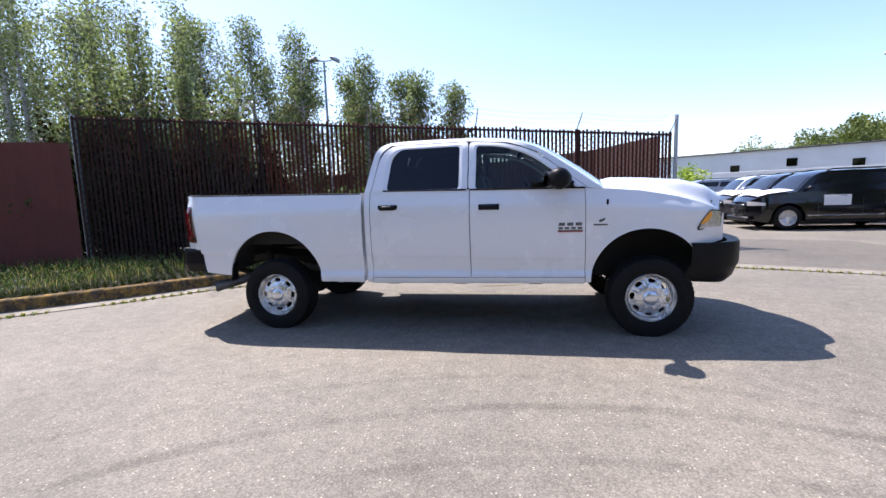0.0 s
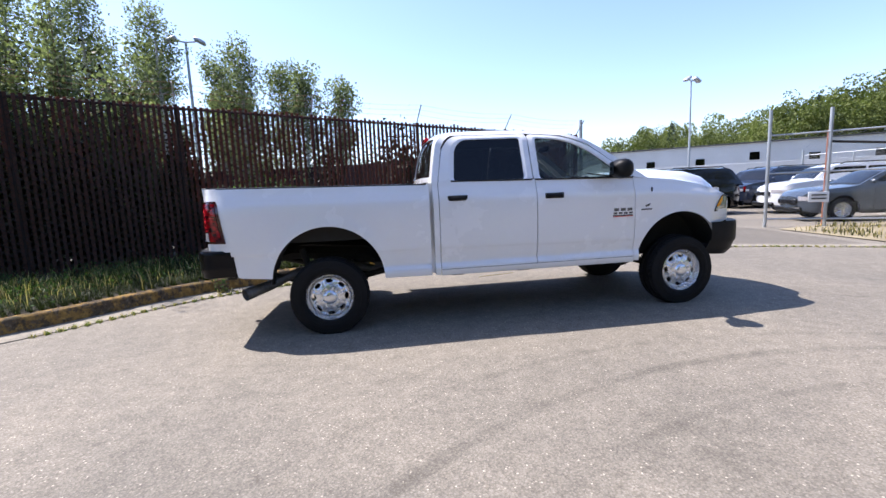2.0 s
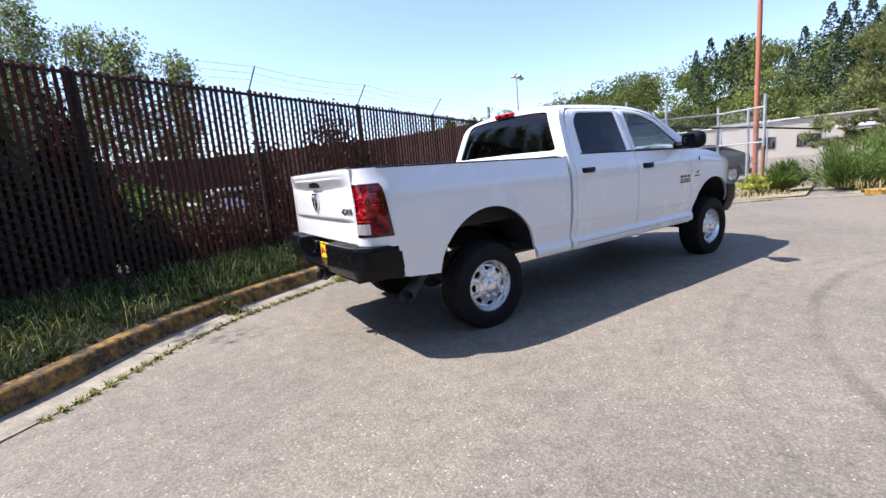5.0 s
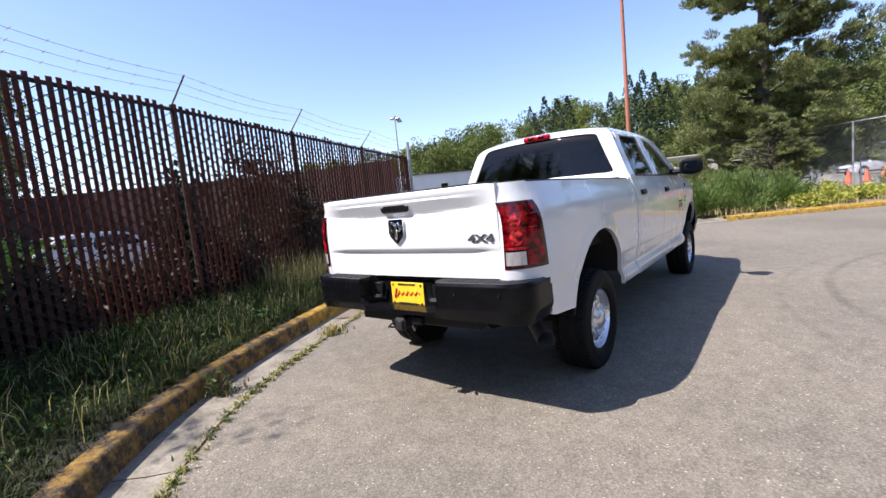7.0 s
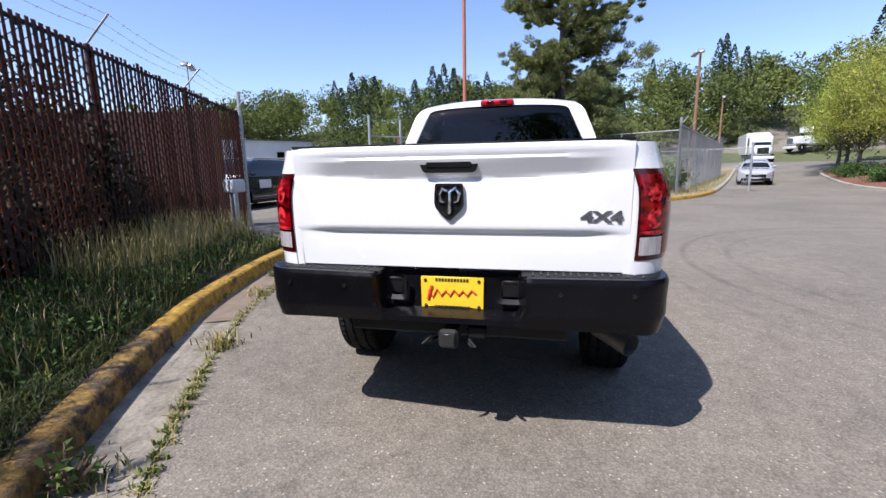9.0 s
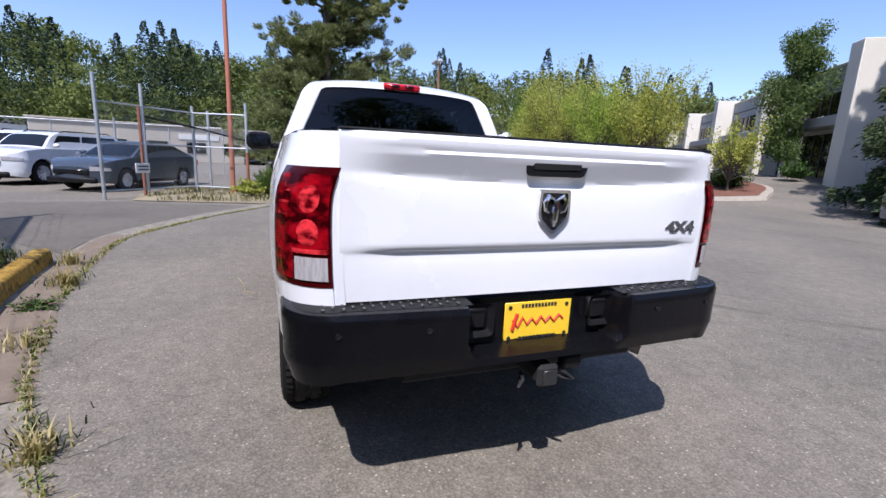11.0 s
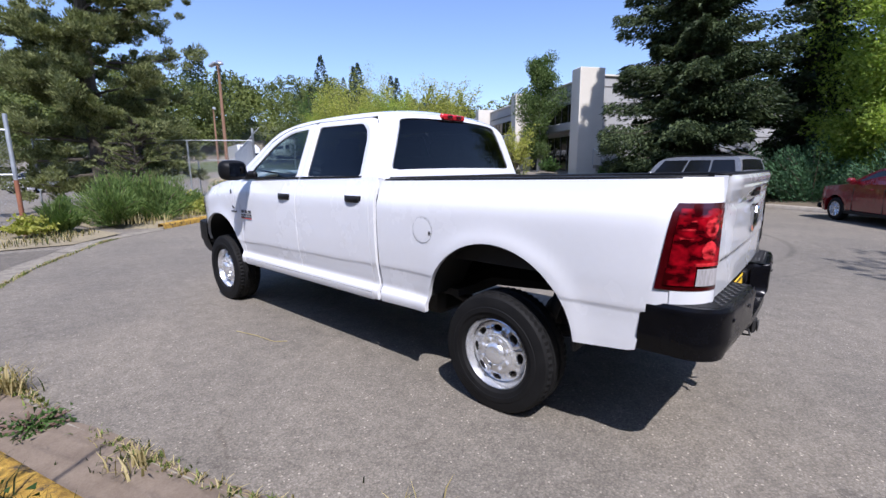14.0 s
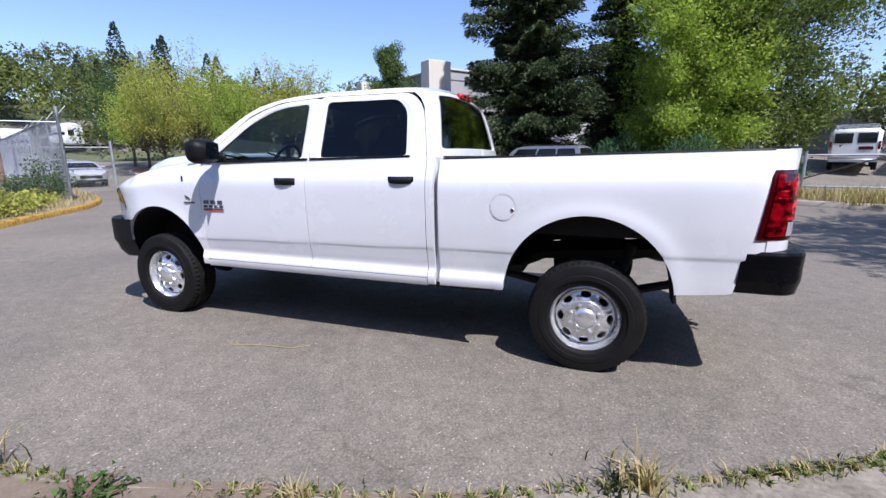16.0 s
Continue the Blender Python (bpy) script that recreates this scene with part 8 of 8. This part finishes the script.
# Added shade casters: heights set so their shadow reaches verge and kerb.
for u, off, w, h in ((-0.2, 1.1, 1.6, 6.4), (0.8, 1.0, 1.6, 6.6), (1.8, 1.05, 1.5, 6.2), (2.7, 1.05, 1.3, 5.2)):
    q = F0 + FDIR * u + FNRM * off
    bush("tall_bush", (q[0], q[1], 0.12), w, h, M_POPLAR, "tall grey-green bush reaching over the fence, added to shade the kerb", 9000, 0.06, group="tall bushes over the fence")
for x, y, w, h in ((-9, 11, 6, 2.6), (-3, 11.5, 5, 2.2), (-14, 9, 6, 3.0)):
    bush("bush", (x, y, 0.05), w, h, M_BROAD, "dense dark thicket behind the fence", 4200, 0.13, group="thickets behind the fence")

# Stands out of view; added for the patchy shadow it throws across the road.
tree("broadleaf_tree", (-10.9, -2.6, 0.1), 11.0, crown_round(M_BROAD, 0.12, 12000, 0.29, 0.32, 70), "unseen broadleaf tree added on the verge to shade the road", "tree")

# ---- verge across the gate: pine, broom, shrubs ----
tree("pine_tree", (19.6, -1.3), 13.4, crown_pine(M_PINE, 420000, 0.033), "tall irregular pine with layered grey-green boughs", "tree")
tree("young_pine", (16.2, -1.6, 0.1), 3.1, crown_pine(M_PINE, 34000, 0.020), "young pine beside the tall one", "tree")
for x, y, w, h in ((12.7, 0.1, 1.7, 1.25), (13.1, -1.1, 1.8, 1.35), (13.9, -0.4, 2.0, 1.5), (12.2, 1.2, 1.0, 0.8), (14.3, -1.9, 1.7, 1.1)):
    bush("broom_bush", (x, y, 0.1), w, h, M_BROOM, "upright green broom bush on the verge", 7000, 0.022, long=7.0, spiky=0.7, group="broom bushes")
for x, y, w, h in ((14.2, -3.0, 1.6, 0.6), (15.2, -3.8, 1.7, 0.55), (16.2, -4.6, 1.4, 0.5), (13.5, -2.4, 1.2, 0.5), (15.9, -3.2, 1.5, 0.7), (12.0, 1.7, 1.0, 0.45)):
    bush("low_shrub", (x, y, 0.1), w, h, M_MAPLE, "low yellow-green shrub on the verge", 1300, 0.07, group="low shrubs")
bush("round_shrub", (17.6, -5.6, 0.1), 2.3, 1.5, M_BROAD, "rounded clipped green shrub at the fence corner", 4200, 0.06)
roots = [(x, y, 0.12 + rise(x, y)) for x, y in ((lambda i: tuple(EDGE[i] + NRM[i] * rng.uniform(0.2, 3.0)))(int(rng.integers(K_FAR, 640))) for _ in range(7000))]
blades("far_verge_straw", roots, 0.26, M_STRAW, "dry grass on the verge by the gate", "grass", 0.6, 0.008)
roots = [(rng.uniform(10.4, 14.3), rng.uniform(0.6, 4.3), 0.03) for _ in range(1500)]
roots = [q for q in roots if noise.noise((q[0] * 0.9, q[1] * 0.9, 2)) > -0.05]
blades("gate_weeds", roots, 0.15, M_STRAW, "dry weeds round the gate posts", "grass", 0.6, 0.008)
blades("gate_grass", roots[:900], 0.17, M_GRASS, "green weeds round the gate posts", "grass", 0.6, 0.008)

# ---- trees across the road ----
tree("spruce_tree", (3.6, -19.6), 17.0, crown_spruce(M_SPRUCE, 0.29, 300000, 0.070, 0.02, 0.8), "large dark green spruce behind parked cars", "tree")
tree("spruce_tree", (-0.4, -23.5), 13.0, crown_spruce(M_SPRUCE, 0.28, 60000, 0.085), "large dark green spruce behind parked cars", "tree")
for x, y, w, h in ((5.9, -19.6, 2.8, 1.5), (-0.9, -17.9, 3.6, 2.5), (-3.3, -16.9, 3.4, 2.5), (1.2, -18.6, 2.8, 2.0), (-5.4, -15.2, 2.4, 1.8)):
    bush("juniper_bush", (x, y, 0.12), w, h, M_JUNIPER, "spreading blue-green juniper bush", 11000, 0.036, long=3.2, spiky=0.55, group="juniper bushes")
tree("lime_tree", (-3.5, -19.9), 10.6, crown_round(M_LIME, 0.078, 100000, 0.26, 0.12, 150), "bright yellow-green broadleaf tree", "tree")
tree("broadleaf_tree", (-6.6, -21.6), 13.5, crown_round(M_OLIVE, 0.09, 60000, 0.22, 0.14, 100), "olive green broadleaf tree", "tree")
tree("broadleaf_tree", (-4.0, -25.5), 16.5, crown_round(M_BROAD, 0.12, 18000, 0.28, 0.16, 66), "dark green broadleaf tree", "tree")
bush("young_tree", (11.4, 21.0, 0.0), 2.6, 2.9, M_LIME, "bright green young tree at the car lot", 2600, 0.14, category="tree")
bush("dry_bush", (-5.4, -17.2, 0.12), 2.2, 2.0, M_TWIG, "bare reddish twiggy bush", 900, 0.05, long=5.0, spiky=0.6)
tree("birch_tree", (13.9, -24.4), 7.1, crown_poplar(M_BIRCH, 0.08, 34000, 0.24), "green birch in front of the building", "tree", M_BARK_PALE)
for x, y, h, m_ in ((17.6, -18.6, 6.3, M_MAPLE), (21.2, -18.2, 5.8, M_LIME), (24.8, -18.6, 7.8, M_MAPLE), (28.6, -19.0, 7.2, M_MAPLE), (12.1, -18.3, 3.2, M_MAPLE), (31.5, -20.0, 6.6, M_LIME), (35.0, -21.5, 7.0, M_BROAD)):
    tree("maple_tree", (x, y, 0.15), h, crown_vase(m_, 0.07, 15000 if h > 4 else 4200, 0.42), "yellow-green maple on a planted island", "tree", group="maples on the island")
for x, y, w, h in ((12.9, -19.2, 2.2, 0.95), (14.6, -16.6, 2.2, 0.9), (18.0, -15.8, 2.4, 0.9), (22.0, -16.4, 3.0, 1.0), (26.0, -17.4, 3.0, 1.0), (8.0, -21.2, 1.3, 0.8), (12.4, -23.2, 1.4, 0.9)):
    bush("hedge_bush", (x, y, 0.15), w, h, M_BROAD, "clipped green hedge bush", 2600, 0.07, group="hedge bushes")

# ---- wooded hill all along the distance ----
def wood(name, spots, mat_, kind_):
    P, S = [], []
    for x, y, h in spots:
        z0 = rise(x, y)
        if kind_ == "fir":
            n = 1000
            t = rng.uniform(0, 1, n) ** 0.8
            a = rng.uniform(0, 2 * np.pi, n)
            tier = 0.78 + 0.30 * ((t * 9) % 1.0)
            r = h * 0.25 * (1 - t) ** 0.85 * tier * rng.uniform(0.55, 1.1, n) + 0.1
            P.append(np.stack([x + r * np.cos(a), y + r * np.sin(a), z0 + h * (0.04 + 0.97 * t) - 0.12 * r], 1))
            S.append(np.full(n, 0.21 * h / 12))
        else:
            cl = 15
            for _ in range(cl):
                b = in_ball(1, 0.3)[0] * np.array([0.34, 0.34, 0.40]) * h + np.array([0, 0, 0.54 * h])
                n = 84
                c = h * rng.uniform(0.10, 0.17)
                q = in_ball(n, 0.6) * c + b
                q[:, 2] = np.maximum(q[:, 2], 0.1)
                P.append(q + np.array([x, y, z0]))
                S.append(np.full(n, 0.27 * max(h, 7.5) / 9))
    P, S = np.vstack(P), np.concatenate(S)
    v, f = leaf_quads(P, 1.0, 1.35)
    c = np.repeat(P, 3, 0)
    v = c + (v - c) * np.repeat(S, 3)[:, None]
    return new(name, raw_mesh(name, v, f, mat_))


rw = np.random.default_rng(4)
broad, firs = [], []
for _ in range(560):
    a = math.radians(rw.uniform(-62, 64))
    r = rw.uniform(58, 118)
    x, y = r * math.cos(a), r * math.sin(a)
    if abs(y + 0.42 * x - 0) < 9 and x < 74 and y < -14:
        continue
    deg = math.degrees(a)
    if deg > 28 and r < 78:
        continue
    low = max(0.0, min(1.0, (deg - 22) / 26))
    h = rw.uniform(7.5, 12.0) * (1 - 0.30 * low if r < 95 else 1.0 - 0.10 * low) * (0.72 if 7 < deg < 32 and r < 90 else 1.0)
    if rw.uniform() < (0.26 if deg < -5 else 0.07 if deg < 25 else 0.04):
        firs.append((x, y, h * rw.uniform(0.95, 1.4)))
    else:
        broad.append((x, y, h))
for x, y, h in ((63.4, 29.8, 12.2), (63.2, 27.9, 14.4), (65.8, 27.0, 13.8), (64.6, 24.8, 13.9), (71.4, 20.3, 13.2), (64.4, 15.6, 15.2), (65.8, 14.2, 15.6), (67.1, 12.9, 15.0), (68.4, 11.6, 13.4), (70.5, 16.0, 14.0), (69.0, 9.4, 13.0)):
    firs.append((x, y, h))
# Mostly unseen ring off the hill, added so glass and paint mirror foliage.
for _ in range(90):
    a = math.radians(rw.uniform(128, 300))
    r = rw.uniform(34, 52)
    if not (math.degrees(a) > 265 and r < 44):
        broad.append((r * math.cos(a), r * math.sin(a), rw.uniform(6, 9)))
tagged(wood("broadleaf_wood", broad, M_FOREST, "broad"), "green broadleaf wood on the hillside, plus a mostly unseen ring added for reflections", "woods", kind="stuff")
tagged(wood("fir_wood", firs, M_FIR, "fir"), "dark pointed firs on the hillside", "woods", kind="stuff")

# ---- buildings ----
M_TILT = surface("painted_concrete", (0.54, 0.50, 0.42), (0.65, 0.61, 0.52), 0.8, 0.8, 0, 0.2, 20)
M_TILT_GREY = surface("grey_concrete", (0.30, 0.30, 0.29), (0.40, 0.40, 0.39), 0.8, 0.8, 0, 0.2, 20)
M_WALLWHITE = surface("white_wall", (0.55, 0.55, 0.53), (0.68, 0.68, 0.66), 0.4, 0.8, 0, 0.1, 10)
M_BEIGE = surface("beige_wall", (0.36, 0.32, 0.26), (0.46, 0.42, 0.35), 0.5, 0.85, 0, 0.1, 10)
M_ROOFDARK = surface("dark_roof", (0.05, 0.05, 0.05), (0.10, 0.10, 0.10), 0.6, 0.8)
M_WINDARK = glass("far_window", (0.03, 0.035, 0.04))
hall = empty("office_building", Matrix.Translation((9.9, -22.6, 0.0)) @ pose(0, 0, 0, 0, 0, -36), "concrete office and warehouse building with tall pilasters", "building")
HB, HT = 1.0, 7.15
sh = Shell()
sh.box(26, -18, (HB + HT) / 2 - 1.5, 50, 34, HT - HB + 3 - 0.5, 0.02)
part("wall", sh, M_TILT_GREY, hall, "grey concrete wall panels")
sh = Shell()
sh.box(26, -18, HT - 0.22, 50.2, 34.2, 0.12, 0.02)
part("parapet", sh, M_TILT, hall)
for k in range(5):
    sh = Shell()
    sh.box(0.7 + 9.8 * k, -0.5, (HB + HT) / 2 - 0.4, 1.0, 1.6, HT - HB + 0.9, 0.03)
    part("pilaster", sh, M_TILT, hall, "cream concrete pilaster")
    if k < 4:
        xm = 0.7 + 9.8 * k + 4.9
        for z, hh in ((2.4, 2.3), (5.0, 1.2)):
            sh = Shell()
            sh.box(xm, -0.985, z, 8.2, 0.06, hh, 0.0)
            wn_ = part("window", sh, M_WINDARK, hall, "dark ribbon window")
            for q in range(-4, 5):
                sh = Shell()
                sh.box(xm + q * 0.92, -0.94, z, 0.05, 0.06, hh, 0.0)
                part("mullion", sh, M_ROOFDARK, wn_)
        sh = Shell()
        sh.box(xm, -0.55, 4.05, 8.5, 0.9, 0.5, 0.03)
        part("canopy", sh, M_TILT_GREY, hall)
        sh = Shell()
        sh.box(xm, -0.97, 6.1, 8.5, 0.05, 0.05, 0.0)
        part("joint_band", sh, M_ROOFDARK, hall)
for z in (3.4, 5.2, 6.3):
    sh = Shell()
    sh.box(0.99, -16, z, 0.03, 30, 0.04, 0.0)
    part("panel_joint", sh, M_ROOFDARK, hall)
stairs = empty("entrance_stairs", Matrix.Translation((7.9, -22.9, 0.75)) @ pose(0, 0, 0, 0, 0, -36), "concrete steps with a steel handrail", "stairs")
for k in range(5):
    sh = Shell()
    sh.box(0.3 * k, 0, 0.09 + 0.17 * k, 0.32, 1.6, 0.17 + 0.0 * k, 0.01)
    part("step", sh, M_CONCRETE, stairs)
for s in (-0.8, 0.8):
    sh = Shell()
    sh.tube([(-0.1, s, 0.0), (-0.1, s, 0.95), (1.4, s, 1.85), (1.4, s, 0.85)], 0.022, 6)
    part("handrail", sh, M_STEEL, stairs)

ware = empty("white_warehouse", Matrix.Translation((26.0, 66.0, 0)) @ pose(0, 0, 0, 0, 0, -38), "long white warehouse with small dark windows", "building")
sh = Shell()
sh.box(30, 6, 2.9, 78, 12, 5.8, 0.05)
part("wall", sh, M_WALLWHITE, ware)
sh = Shell()
sh.box(30, 6, 5.86, 78.6, 12.6, 0.14, 0.02)
part("roof", sh, M_ROOFDARK, ware)
for k in range(12):
    sh = Shell()
    sh.box(-6 + 6.2 * k, -0.02, 3.6 + 0.5 * (k % 3 == 0), 1.1, 0.10, 1.0, 0.0)
    part("window", sh, M_WINDARK, ware)
# low wall before it
sh = Shell()
sh.box(34, 44, 1.6, 60, 0.25, 2.6, 0.02, pose(0, 0, 0, 0, 0, -38))
tagged(part("boundary_wall", sh, M_WALLWHITE), "long pale boundary wall across the car lot", "wall")
low_b = empty("beige_building", Matrix.Translation((46.0, 8.8, 0)) @ pose(0, 0, 0, 0, 0, -72), "low beige flat-roofed building across the yard", "building")
sh = Shell()
sh.box(0.5, 5, 1.6, 23, 10, 3.2, 0.03)
part("wall", sh, M_BEIGE, low_b)
sh = Shell()
sh.box(0.5, 5, 3.26, 23.4, 10.4, 0.14, 0.02)
part("roof", sh, M_BEIGE, low_b)
for k in range(6):
    sh = Shell()
    sh.box(-5.5 + 3.1 * k, -0.02, 1.35, 1.6 if k != 4 else 2.6, 0.10, 1.0 if k != 4 else 1.9, 0.0)
    part("window", sh, M_WINDARK, low_b)
sh = Shell()
sh.box(1.0, -0.04, 2.35, 3.4, 0.08, 0.5, 0.01)
part("sign_band", sh, M_WALLWHITE, low_b, "white sign band with no text")
sh = Shell()
sh.box(0, 0, 2.2, 14, 6, 4.4, 0.05, pose(0, 0, 0, 0, 0, 25))
sh.moved(Matrix.Translation((-22.0, -40.0, 0)))
tagged(part("grey_shed", sh, M_TILT_GREY), "grey shed behind the van lot", "shed")
sh = Shell()
sh.box(0, 0, 2.2, 2.6, 9.0, 3.4, 0.06)
sh.moved(place(-20.0, -26.0, 14))
tagged(part("box_trailer", sh, M_WALLWHITE), "pale grey box trailer in the van lot", "trailer")
# pipe gate and posts in front of the vans
railf = empty("pipe_gate", Matrix.Identity(4), "grey pipe gate with a slanting brace before the van lot", "gate")
for x, y, z in ((-5.9, -13.1, 1.5), (-9.4, -12.4, 1.5), (-13.0, -11.7, 1.5), (-17.0, -10.9, 1.5)):
    sh = Shell()
    sh.tube([(x, y, 0), (x, y, z)], 0.045, 8)
    part("post", sh, M_STEEL, railf)
for z in (0.42, 1.37):
    sh = Shell()
    sh.tube([(-5.9, -13.1, z), (-17.0, -10.9, z)], 0.028, 8)
    part("rail", sh, M_STEEL, railf)
sh = Shell()
sh.tube([(-5.9, -13.05, 0.66), (-7.4, -12.75, 1.22), (-9.4, -12.35, 1.37)], 0.02, 8)
part("brace", sh, M_DARK, railf, "dark slanting brace")
roots = [(rng.uniform(-14, -4.6), 0.0, 0.0) for _ in range(5200)]
roots = [(x, (-12.7 if x > -6 else -11.2) - 0.16 * (x + 6) + rng.uniform(-2.2, 1.0), 0.10) for x, _, _ in roots]
blades("lot_straw", roots, 0.42, M_STRAW, "dry grass along the van lot", "grass", 0.6, 0.010)
# cones across the yard
for k in range(5):
    e = empty("traffic_cone", Matrix.Translation((30 + 1.6 * k, -4.6 - 0.9 * k, 0)), "orange traffic cone on the far yard", "traffic cone", "cones across the yard")
    sh = Shell()
    sh.lathe([(0.19, 0.03), (0.05, 0.72), (0.0, 0.72)], 14, None, "z")
    part("cone", sh, surface("cone_orange", (0.7, 0.10, 0.03), (0.8, 0.15, 0.05), 6, 0.6), e)
    sh = Shell()
    sh.box(0, 0, 0.015, 0.42, 0.42, 0.03, 0.01)
    part("base", sh, M_BLACKPL, e)
